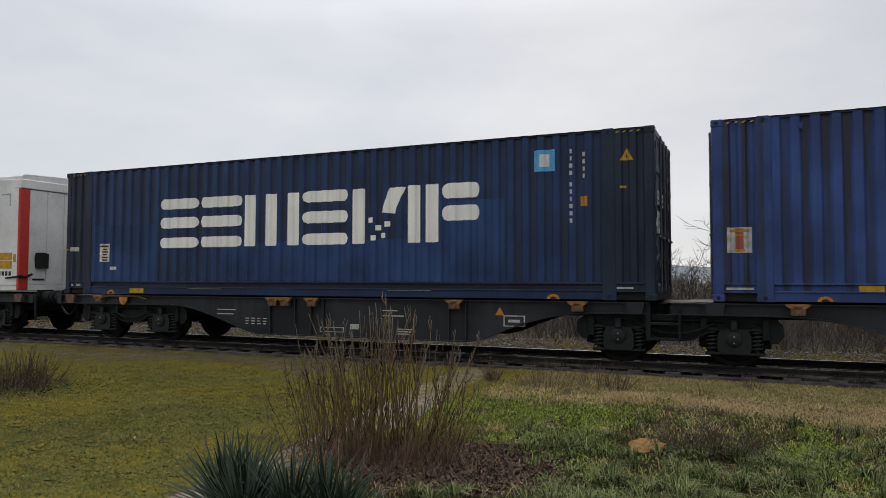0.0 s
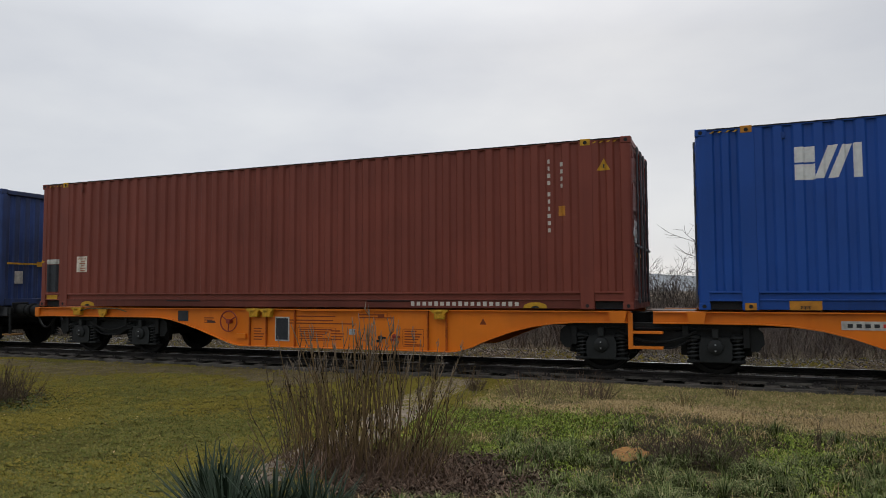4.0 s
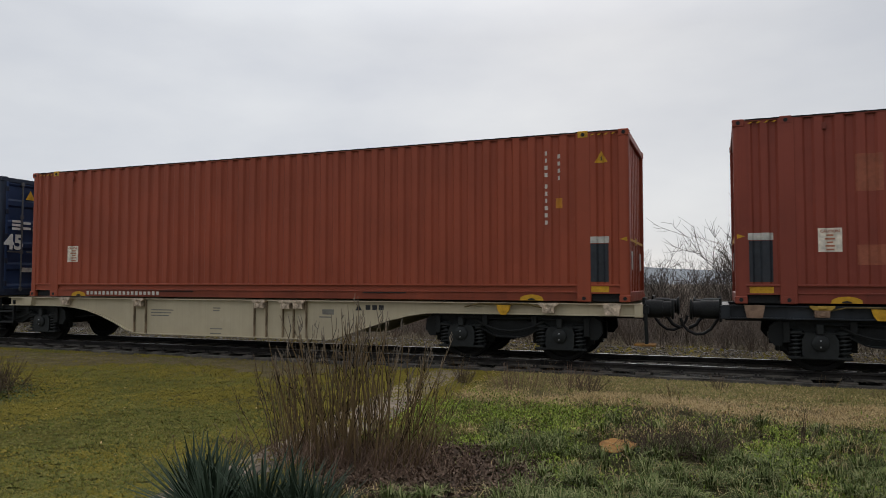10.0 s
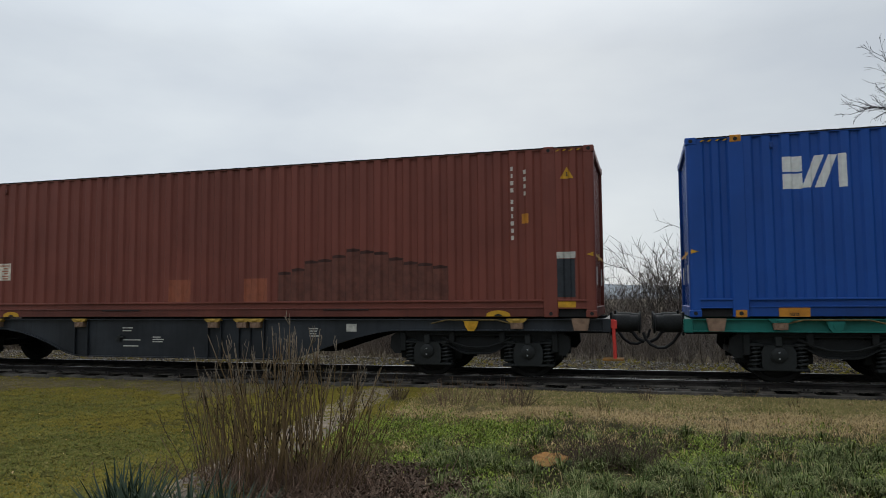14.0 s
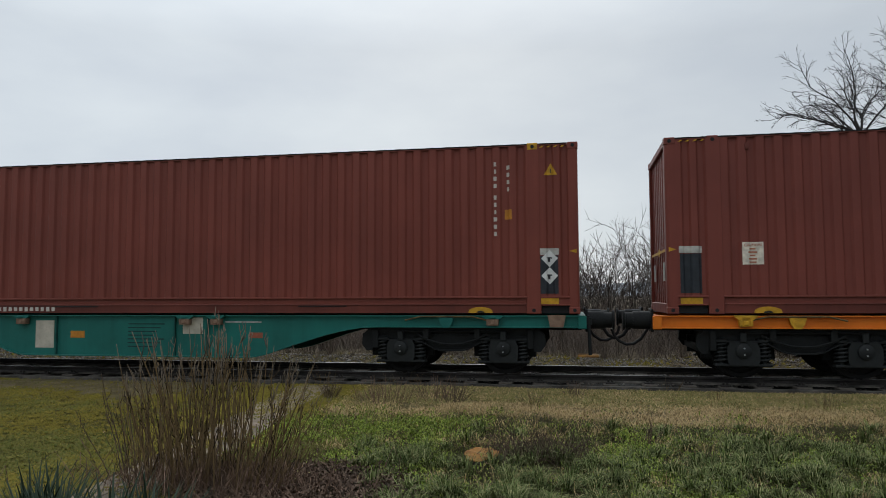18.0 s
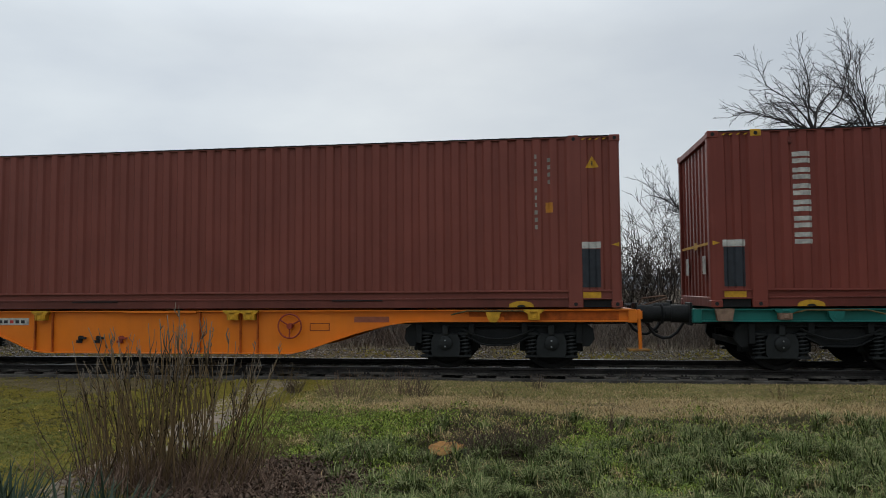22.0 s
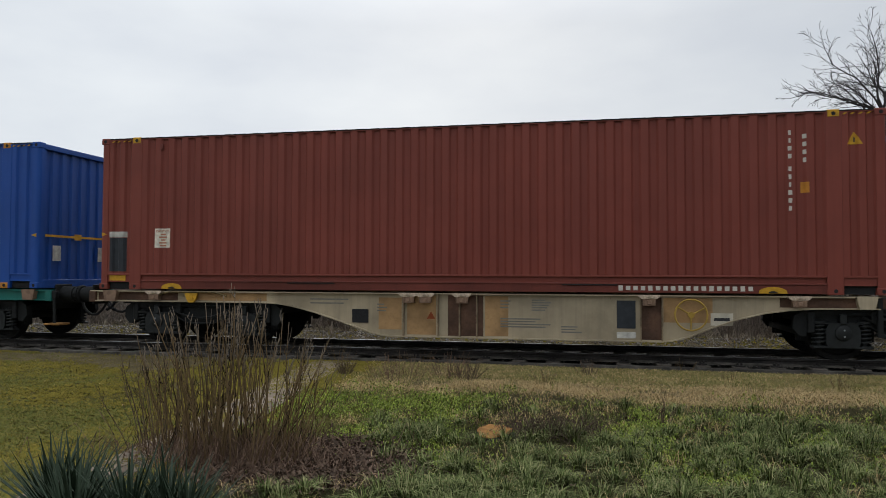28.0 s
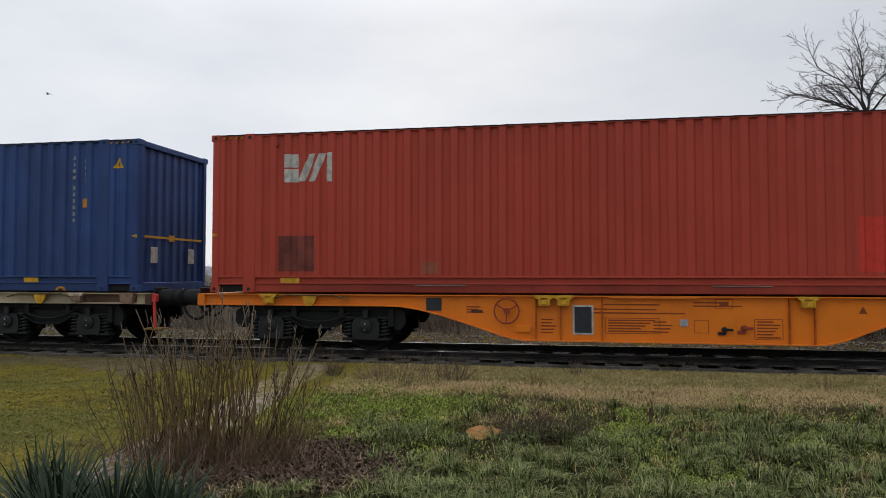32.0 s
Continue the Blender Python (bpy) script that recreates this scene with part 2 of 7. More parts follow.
class Shape:
    """Gathers corners and faces of one mesh."""

    def __init__(self):
        self.v, self.f = [], []

    def add(self, v, f):
        n = len(self.v)
        self.v.extend(v)
        self.f.extend(tuple(i + n for i in q) for q in f)
        return self

    def box(self, x0, x1, y0, y1, z0, z1, c=0.0):
        """A box, with its twelve edges cut by c."""
        if c <= 0:
            v = [(x, y, z) for x in (x0, x1) for y in (y0, y1) for z in (z0, z1)]
            f = [(0, 1, 3, 2), (4, 6, 7, 5), (0, 4, 5, 1), (2, 3, 7, 6), (0, 2, 6, 4), (1, 5, 7, 3)]
            return self.add(v, f)
        v = []
        for x, i in ((x0, c), (x1, -c)):
            for y, j in ((y0, c), (y1, -c)):
                for z, k in ((z0, c), (z1, -c)):
                    v += [(x, y + j, z + k), (x + i, y, z + k), (x + i, y + j, z)]
        f = []
        for a, b, c_, d in ((0, 1, 3, 2), (4, 6, 7, 5)):
            f.append((a * 3, b * 3, c_ * 3, d * 3))
        for a, b, c_, d in ((0, 4, 5, 1), (2, 3, 7, 6)):
            f.append((a * 3 + 1, b * 3 + 1, c_ * 3 + 1, d * 3 + 1))
        for a, b, c_, d in ((0, 2, 6, 4), (1, 5, 7, 3)):
            f.append((a * 3 + 2, b * 3 + 2, c_ * 3 + 2, d * 3 + 2))
        for a, b in ((0, 4), (1, 5), (2, 6), (3, 7)):
            f.append((a * 3 + 1, a * 3 + 2, b * 3 + 2, b * 3 + 1))
        for a, b in ((0, 2), (1, 3), (4, 6), (5, 7)):
            f.append((a * 3, a * 3 + 2, b * 3 + 2, b * 3))
        for a, b in ((0, 1), (2, 3), (4, 5), (6, 7)):
            f.append((a * 3, a * 3 + 1, b * 3 + 1, b * 3))
        f += [(a * 3, a * 3 + 1, a * 3 + 2) for a in range(8)]
        return self.add(v, f)

    def prism(self, outline, y0, y1):
        """A plate with the outline [(x, z), ...] from y0 to y1."""
        n = len(outline)
        v = [(x, y0, z) for x, z in outline] + [(x, y1, z) for x, z in outline]
        f = [tuple(range(n)), tuple(range(2 * n - 1, n - 1, -1))]
        f += [(i, i + n, (i + 1) % n + n, (i + 1) % n) for i in range(n)]
        return self.add(v, f)

    def strip(self, top, bottom, y0, y1):
        """A long plate between two edges of equally many points (x, z)."""
        n = len(top)
        v = [(x, y, z) for y in (y0, y1) for line in (top, bottom) for x, z in line]
        f = []
        for i in range(n - 1):
            f += [(i, i + 1, n + i + 1, n + i), (2 * n + i, 3 * n + i, 3 * n + i + 1, 2 * n + i + 1),
                  (i, 2 * n + i, 2 * n + i + 1, i + 1), (n + i, n + i + 1, 3 * n + i + 1, 3 * n + i)]
        f += [(0, n, 3 * n, 2 * n), (n - 1, 3 * n - 1, 4 * n - 1, 2 * n - 1)]
        return self.add(v, f)

    def tube(self, points, radii, n=8, caps=True):
        """A round bar along points; radii: one number, or one a point."""
        pts = [Vector(p) for p in points]
        if not isinstance(radii, (list, tuple)):
            radii = [radii] * len(pts)
        v, f = [], []
        side = None
        for i, p in enumerate(pts):
            t = (pts[min(i + 1, len(pts) - 1)] - pts[max(i - 1, 0)]).normalized()
            if side is None:
                side = t.orthogonal().normalized()
            side = (side - t * side.dot(t)).normalized()
            up = t.cross(side)
            for k in range(n):
                a = 2 * math.pi * k / n
                v.append(tuple(p + (side * math.cos(a) + up * math.sin(a)) * radii[i]))
        for i in range(len(pts) - 1):
            f += [(i * n + k, i * n + (k + 1) % n, (i + 1) * n + (k + 1) % n, (i + 1) * n + k) for k in range(n)]
        if caps:
            f += [tuple(range(n - 1, -1, -1)), tuple(range((len(pts) - 1) * n, len(pts) * n))]
        return self.add(v, f)

    def ring(self, c, axis, r, thick, n=24, m=8):
        """A round hoop about c; axis 0, 1 or 2."""
        v, f = [], []
        for i in range(n):
            a = 2 * math.pi * i / n
            for j in range(m):
                b = 2 * math.pi * j / m
                rr, h = r + thick * math.cos(b), thick * math.sin(b)
                p = [rr * math.cos(a), rr * math.sin(a)]
                p.insert(axis, h)
                v.append((c[0] + p[0], c[1] + p[1], c[2] + p[2]))
        for i in range(n):
            for j in range(m):
                f.append((i * m + j, ((i + 1) % n) * m + j, ((i + 1) % n) * m + (j + 1) % m, i * m + (j + 1) % m))
        return self.add(v, f)

    def lathe(self, profile, n=20, axis=1, c=(0, 0, 0)):
        """profile [(radius, height along the axis), ...] turned about the axis through c."""
        v, f = [], []
        for r, h in profile:
            for k in range(n):
                a = 2 * math.pi * k / n
                p = [r * math.cos(a), r * math.sin(a)]
                p.insert(axis, h)
                v.append((c[0] + p[0], c[1] + p[1], c[2] + p[2]))
        for i in range(len(profile) - 1):
            f += [(i * n + k, i * n + (k + 1) % n, (i + 1) * n + (k + 1) % n, (i + 1) * n + k) for k in range(n)]
        return self.add(v, f)

    def mesh(self, name, smooth=False):
        me = bpy.data.meshes.new(name)
        me.from_pydata(self.v, [], self.f)
        bm = bmesh.new()
        bm.from_mesh(me)
        bmesh.ops.recalc_face_normals(bm, faces=bm.faces)
        bm.to_mesh(me)
        bm.free()
        if smooth:
            me.shade_smooth()
            me.set_sharp_from_angle(angle=radians(35))
        return me


STORE = {}


def stored(key, make, smooth=False):
    """A mesh made once and shared after that."""
    if key not in STORE:
        STORE[key] = make().mesh(key.split("|")[0], smooth)
    return STORE[key]


def part(name, data, material, parent, label="", m=None, smooth=False):
    """One mesh object under a thing or a part. data: a Shape or a shared mesh."""
    me = data.mesh(name, smooth) if isinstance(data, Shape) else data
    ob = new(name, me)
    if not me.materials:
        me.materials.append(material)
    if me.materials[0] != material:
        ob.material_slots[0].link = "OBJECT"
        ob.material_slots[0].material = material
    if parent is not None:
        ob.parent = parent
    if m is not None:
        ob.matrix_basis = m
    if label:
        tagged(ob, label)
    return ob


def at(x, y, z):
    return Matrix.Translation((x, y, z))

# ---- ground ----


def ground_z(x, y):
    """The height of the ground: a flat lawn that rises a little to the track."""
    if y < -0.9:
        k = min(1.0, max(0.0, (-1.2 - y) / 6.0))
        k = k * k * (3 - 2 * k)
        near = max(0.0, 1 - abs(y + 7) / 9)
        foot = min(1.0, max(0.0, (y + 1.34) / 0.16))
        return -0.135 - 0.145 * k - 0.035 * min(1.0, max(0.0, (y + 3.0) / 1.6)) - 0.09 * foot + 0.03 * near * noise.noise((x * 0.5, y * 0.5, 0.3)) + 0.012 * near * noise.noise((x * 2, y * 2, 4))
    if y < 1.4:
        return -0.20
    k = min(1.0, (y - 1.4) / 1.7)
    return -0.20 + (0.15 + 0.05 * noise.noise((x * 0.4, y * 0.4, 7))) * k * (3 - 2 * k) * min(1.0, 0.5 + 0.5 * k)


def soil_material():
    """Lawn with moss, bare soil, dry and green stretches."""
    m, nd, lk, bs = nodes_of("lawn_soil")
    v = coords(nd, lk, 1, (1, 1, 1))
    big, mid, fine = noise_of(nd, lk, v, 0.45, 6), noise_of(nd, lk, v, 2.6, 6, 0.65), noise_of(nd, lk, v, 38, 4, 0.7)
    speck = noise_of(nd, lk, v, 130, 2)
    col = blend(nd, lk, band(nd, lk, mid, 0.4, 0.62), (0.112, 0.098, 0.023), (0.078, 0.080, 0.017))
    col = blend(nd, lk, band(nd, lk, big, 0.47, 0.6, 0, 0.6), col, (0.085, 0.068, 0.030))
    col = blend(nd, lk, band(nd, lk, fine, 0.42, 0.68, 0, 0.8), col, (0.046, 0.042, 0.013))
    col = blend(nd, lk, band(nd, lk, speck, 0.62, 0.72, 0, 0.5), col, (0.16, 0.135, 0.07))
    sep = nd.new("ShaderNodeSeparateXYZ")
    lk.new(v, sep.inputs["Vector"])
    edge = nd.new("ShaderNodeVectorMath")
    edge.operation = "DOT_PRODUCT"
    edge.inputs[1].default_value = (1.0, -0.35, 0.0)
    lk.new(v, edge.inputs[0])
    # soil under the rough grass: shade between the tufts put into its colour
    rough_side = band(nd, lk, edge.outputs["Value"], 2.6, 3.4, 0, 0.85)
    col = blend(nd, lk, rough_side, col, blend(nd, lk, band(nd, lk, mid, 0.4, 0.6), (0.017, 0.019, 0.008), (0.036, 0.031, 0.015)))
    verge = band(nd, lk, sep.outputs["Y"], -3.2, -1.6, 0, 0.85)
    bare = blend(nd, lk, band(nd, lk, mid, 0.38, 0.62), (0.105, 0.084, 0.046), (0.200, 0.158, 0.095))
    bare = blend(nd, lk, band(nd, lk, fine, 0.45, 0.66, 0, 0.75), bare, (0.038, 0.032, 0.022))
    col = blend(nd, lk, verge, col, bare)
    beyond = band(nd, lk, sep.outputs["Y"], 4.0, 7.5)
    scrub = blend(nd, lk, band(nd, lk, mid, 0.4, 0.6), (0.085, 0.068, 0.048), (0.15, 0.12, 0.085))
    col = blend(nd, lk, beyond, col, scrub)
    lk.new(col, bs.inputs["Base Color"])
    bs.inputs["Roughness"].default_value = 0.95
    bs.inputs["Specular IOR Level"].default_value = 0.05
    bumped(nd, lk, bs, fine, 1.0, 0.04)
    return m


def axis_steps(lo, hi, fine_lo, fine_hi, step):
    a = [lo]
    k = 1.0
    inner = list(np.arange(fine_lo, fine_hi + 1e-6, step))
    left, d = [], step
    p = fine_lo
    while p > lo:
        d *= 1.5
        p -= d
        left.append(max(p, lo))
    right, d = [], step
    p = fine_hi
    while p < hi:
        d *= 1.5
        p += d
        right.append(min(p, hi))
    return sorted(set(left)) + inner + right


gx = axis_steps(-3000, 3000, -16, 12, 0.2)
gy = axis_steps(-1500, 4000, -14, 5, 0.2)
lawn = Shape()
lawn.v = [(x, y, ground_z(x, y)) for y in gy for x in gx]
nx = len(gx)
lawn.f = [(j * nx + i, j * nx + i + 1, (j + 1) * nx + i + 1, (j + 1) * nx + i) for j in range(len(gy) - 1) for i in range(nx - 1)]
ground = part("ground", lawn, soil_material(), None, smooth=True)
tagged(ground, "mossy lawn and rough grass beside the railway", "ground", kind="structure")

# ---- track ----
rail_shape = [(-0.075, -0.126), (0.075, -0.126), (0.075, -0.114), (0.012, -0.094), (0.010, -0.045), (0.036, -0.032), (0.036, -0.006),
              (0.028, 0.0), (-0.028, 0.0), (-0.036, -0.006), (-0.036, -0.032), (-0.010, -0.045), (-0.012, -0.094), (-0.075, -0.114)]
for side, far in ((-0.7535, "near"), (0.7535, "far")):
    rs = Shape()
    nr = len(rail_shape)
    rs.v = [(x, side + y, z) for x in (-160.0, 160.0) for y, z in rail_shape]
    rs.f = [tuple(range(nr)), tuple(range(2 * nr - 1, nr - 1, -1))] + [(i, (i + 1) % nr, nr + (i + 1) % nr, nr + i) for i in range(nr)]
    rail = part("rail", rs, RAIL, None)
    tagged(rail, "rusty steel rail with a polished running top", "rail", "rails of the line", "structure")
    foot = Shape()
    foot.v = [(x, side + y, z) for x in (-160.0, 160.0) for y, z in ((-0.079, -0.126), (-0.079, -0.111), (-0.013, -0.090), (-0.013, -0.100))]
    foot.f = [(0, 1, 2, 3), (7, 6, 5, 4), (0, 4, 5, 1), (1, 5, 6, 2), (2, 6, 7, 3), (3, 7, 4, 0)]
    part("rail_foot", foot, RAIL_FOOT, rail, "rail foot, sky light put into its paler colour")
    head = part("running_surface", Shape().box(-160, 160, side - 0.026, side + 0.026, 0.0, 0.0015), TREAD, rail, "bright polished rail head")

# ---- containers ----
LONG, WIDE, HIGH = 13.716, 2.5, 2.896
FRONT = -WIDE / 2
WALL_Y = FRONT + 0.012
PITCH, DEPTH = 0.278, 0.037


def folds(u0, u1):
    """The folds of a corrugated wall from u0 to u1: places and depths."""
    n = max(1, round((u1 - u0) / PITCH))
    p = (u1 - u0) / n
    out = []
    for i in range(n):
        a = u0 + i * p
        out += [(a, 0.0), (a + 0.40 * p, 0.0), (a + 0.53 * p, DEPTH), (a + 0.87 * p, DEPTH)]
    out.append((u1, 0.0))
    return out


BAYS = ((0.16, 0.645), (0.875, 12.841), (13.071, 13.556))
SIDE = []
for b0, b1 in BAYS:
    SIDE += folds(b0, b1)
END = folds(-1.09, 1.09)


def depth_at(line, u):
    for (a, d0), (b, d1) in zip(line, line[1:]):
        if a <= u <= b:
            return d0 if b == a else d0 + (d1 - d0) * (u - a) / (b - a)
    return 0.0


def side_sheet():
    s = Shape()
    for b0, b1 in BAYS:
        pts = folds(b0, b1)
        v = [(u, WALL_Y + d, z) for z in (0.29, 2.858) for u, d in pts]
        n = len(pts)
        s.add(v, [(i, i + 1, n + i + 1, n + i) for i in range(n - 1)])
    return s


def end_sheet():
    v = [(d, y, z) for z in (0.16, 2.78) for y, d in END]
    n = len(END)
    return Shape().add(v, [(i, i + 1, n + i + 1, n + i) for i in range(n - 1)])


def on_side(polygons, lift=0.003):
    """Thin coats of paint on the folded side wall. polygons: convex outlines [(u, z), ...]."""
    s = Shape()
    for poly in polygons:
        us = sorted({u for u, z in poly} | {u for u, d in SIDE if min(p[0] for p in poly) < u < max(p[0] for p in poly)})
        lo, hi = [], []
        for u in us:
            zs = []
            for (a, za), (b, zb) in zip(poly, poly[1:] + poly[:1]):
                if abs(a - b) < 1e-9:
                    if abs(u - a) < 1e-9:
                        zs += [za, zb]
                elif min(a, b) - 1e-9 <= u <= max(a, b) + 1e-9:
                    zs.append(za + (zb - za) * (u - a) / (b - a))
            lo.append(min(zs))
            hi.append(max(zs))
        n = len(us)
        ys = [WALL_Y + depth_at(SIDE, u) - lift for u in us]
        v = [(u, y, z) for u, y, z in zip(us, ys, lo)] + [(u, y, z) for u, y, z in zip(us, ys, hi)]
        v += [(u, y + lift, z) for u, y, z in v]
        f = []
        for i in range(n - 1):
            f += [(i, i + 1, n + i + 1, n + i), (n + i, n + i + 1, 3 * n + i + 1, 3 * n + i), (2 * n + i, 2 * n + i + 1, i + 1, i)]
        f += [(0, n, 3 * n, 2 * n), (n - 1, 3 * n - 1, 4 * n - 1, 2 * n - 1)]
        s.add(v, f)
    return s


def rect(u, z, w, h):
    return [(u - w / 2, z - h / 2), (u + w / 2, z - h / 2), (u + w / 2, z + h / 2), (u - w / 2, z + h / 2)]


def slanted(u, z, w, h, lean):
    return [(u - w / 2 - lean / 2, z - h / 2), (u + w / 2 - lean / 2, z - h / 2), (u + w / 2 + lean / 2, z + h / 2), (u - w / 2 + lean / 2, z + h / 2)]


def container(label, coat, trim=None, door_right=True):
    """A 45 foot steel container, standing on z = 0, its left end at x = 0. One end is doors, the other one is folded sheet."""
    trim = trim or coat
    box = tagged(new("shipping_container"), label, "container", "containers on the train")
    box.empty_display_size = 0.5
    part("side_wall", stored("side_wall", side_sheet), coat, box)
    part("side_wall", stored("side_wall", side_sheet), coat, box, m=pose(LONG, 0, 0, 0, 0, 180))
    part("roof", stored("roof", lambda: Shape().box(0.1, LONG - 0.1, FRONT + 0.05, -FRONT - 0.05, 2.83, 2.86)), coat, box)
    part("roof_edge", stored("roof_edge", lambda: roof_edge()), BLACK, box)
    part("floor", stored("container_floor", lambda: Shape().box(0.1, LONG - 0.1, FRONT + 0.08, -FRONT - 0.08, 0.10, 0.24)), BLACK, box)
    for m in (None, pose(LONG, 0, 0, 0, 0, 180)):
        part("top_rail", stored("top_rail", lambda: Shape().box(0.17, LONG - 0.17, FRONT + 0.009, FRONT + 0.07, 2.852, 2.872, 0.003)), trim, box, m=m)
        rail = part("bottom_rail", stored("bottom_rail", bottom_rail), trim, box, m=m)
        part("lower_rail", stored("lower_rail", lower_rail), grimy(coat), rail, "grimy lower edge of the rail")
        for u in (0.76, LONG - 0.76):
            part("intermediate_post", stored("intermediate_post", lambda: Shape().box(-0.12, 0.12, FRONT + 0.002, FRONT + 0.12, 0.0, HIGH - 0.02, 0.012)), trim, box, m=(m or Matrix()) @ at(u, 0, 0))
    for x0, turn in ((0, 0), (LONG, 180)):
        for k in (0, 1):
            m = pose(x0, 0, 0, 0, 0, turn)
            if k:
                m = m @ Matrix.Diagonal((1, -1, 1, 1))
            part("corner_post", stored("corner_post", corner_post), trim, box, m=m)
            for z in (0.0, HIGH - 0.118):
                part("corner_casting", stored("corner_casting", casting), trim, box, m=m @ at(0.0, FRONT, z))
    door_x, wall_x = (LONG, 0) if door_right else (0, LONG)
    turn = 0 if door_right else 180
    part("end_wall", stored("end_wall", end_sheet), coat, box, m=pose(wall_x, 0, 0, 0, 0, 180 - turn) @ at(-0.06, 0, 0) @ Matrix.Diagonal((-1, 1, 1, 1)))
    for z0, z1 in ((0.0, 0.17), (2.77, 2.88)):
        part("end_rail", stored("end_rail|%g" % z0, lambda: Shape().box(-0.11, -0.004, -1.09, 1.09, z0, z1, 0.01)), trim, box, m=pose(wall_x, 0, 0, 0, 0, 180 - turn))
        part("end_rail", STORE["end_rail|%g" % z0], trim, box, m=pose(door_x, 0, 0, 0, 0, -turn))
    dm = pose(door_x, 0, 0, 0, 0, -turn)
    for k in (-1, 1):
        door = part("door", stored("door|%d" % k, lambda: door_leaf(k)), coat, box, m=dm)
        for y in (0.22, 0.72):
            part("lock_rod", stored("lock_rod", lambda: Shape().tube([(0.035, 0, 0.1), (0.035, 0, 2.80)], 0.019, 8), True), ROD, door, m=at(0, k * y, 0))
            part("lock_handle", stored("lock_handle", lambda: Shape().box(0.02, 0.05, -0.02, 0.36, 1.05, 1.09, 0.006)), ROD, door, m=at(0, k * y, 0) @ Matrix.Diagonal((1, k, 1, 1)))
            for z in (0.16, 1.07, 1.93, 2.74):
                part("rod_bracket", stored("rod_bracket", lambda: Shape().box(0.015, 0.055, -0.04, 0.04, -0.04, 0.04, 0.006)), ROD, door, m=at(0, k * y, z))
        for z in (0.3, 0.85, 1.45, 2.05, 2.6):
            part("hinge", stored("hinge", lambda: Shape().box(-0.02, 0.014, -0.03, 0.05, -0.06, 0.06, 0.006)), trim, door, m=at(0, k * 1.11, z))
    return box


def roof_edge():
    """A black strip with short dashes along the roof edge, over the top rail."""
    s = Shape().box(0.18, LONG - 0.18, FRONT + 0.002, FRONT + 0.06, 2.872, 2.888)
    for i in range(46):
        s.box(0.3 + i * 0.285, 0.44 + i * 0.285, FRONT + 0.004, FRONT + 0.06, 2.887, 2.891)
    return s


def bottom_rail():
    s = Shape()
    # upper ledge, recessed strip, lower ledge
    s.box(0.88, LONG - 0.88, FRONT + 0.006, FRONT + 0.08, 0.268, 0.30, 0.004)
    s.box(0.88, LONG - 0.88, FRONT + 0.050, FRONT + 0.08, 0.165, 0.27)
    for a, b in ((0.16, 0.64), (LONG - 0.64, LONG - 0.16)):
        s.box(a, b, FRONT + 0.006, FRONT + 0.08, 0.268, 0.30, 0.004)
        s.box(a, b, FRONT + 0.030, FRONT + 0.08, 0.150, 0.27)
        s.box(a, b, FRONT + 0.006, FRONT + 0.08, 0.140, 0.160, 0.004)
    return s


def lower_rail():
    s = Shape().box(0.88, LONG - 0.88, FRONT + 0.004, FRONT + 0.10, 0.148, 0.172, 0.004)
    return s.box(0.88, LONG - 0.88, FRONT + 0.018, FRONT + 0.10, 0.012, 0.149, 0.004)


def corner_post():
    s = Shape()
    r = 0.07
    arc = [(r - r * math.cos(a), r - r * math.sin(a)) for a in [i * math.pi / 12 for i in range(7)]]
    out = [(0.004 + x, FRONT + 0.004 + y) for x, y in arc] + [(0.165, FRONT + 0.004), (0.165, FRONT + 0.06), (0.12, FRONT + 0.15), (0.004, FRONT + 0.16)]
    n = len(out)
    s.v = [(x, y, z) for z in (0.115, HIGH - 0.115) for x, y in out]
    s.f = [tuple(range(n)), tuple(range(n, 2 * n))] + [(i, (i + 1) % n, n + (i + 1) % n, n + i) for i in range(n)]
    return s


def casting():
    """A corner casting as a solid block with cut edges."""
    s = Shape().box(-0.002, 0.178, -0.002, 0.162, 0.0, 0.118, 0.012)
    return s


def door_leaf(k):
    s = Shape()
    y0, y1 = (0.006, 1.13) if k > 0 else (-1.13, -0.006)
    zs = [0.16]
    for i in range(5):
        a = 0.20 + i * 0.52
        zs += [a + 0.04, a + 0.09, a + 0.40, a + 0.45]
    zs.append(2.78)
    ds = [0.0] + [0.0, -0.035, -0.035, 0.0] * 5 + [0.0]
    n = len(zs)
    v = [(-0.02 + d, y, z) for y in (y0, y1) for z, d in zip(zs, ds)]
    s.add(v, [(i, i + 1, n + i + 1, n + i) for i in range(n - 1)])
    s.box(-0.06, 0.004, y0, y0 + 0.06, 0.16, 2.78, 0.006).box(-0.06, 0.004, y1 - 0.06, y1, 0.16, 2.78, 0.006)
    return s


def end_pockets(box):
    """Black blocks added for the shade in the hollows under the two near end bays."""
    for x in (0.18, LONG - 0.63):
        part("pocket_shade_block", stored("pocket_shade_block", lambda: Shape().box(0.0, 0.45, FRONT + 0.07, FRONT + 0.20, 0.01, 0.16)), BLACK, box, m=at(x, 0, 0))


def hole_marks(box):
    """Black discs on the castings, painted shade in place of open holes."""
    for u in (0.085, 0.76, LONG - 0.76, LONG - 0.085):
        for z in (0.06, HIGH - 0.06):
            part("casting_hole", stored("casting_hole", lambda: Shape().tube([(0, FRONT - 0.0045, 0), (0, FRONT + 0.01, 0)], 0.032, 10)), BLACK, box, m=at(u, 0, z))


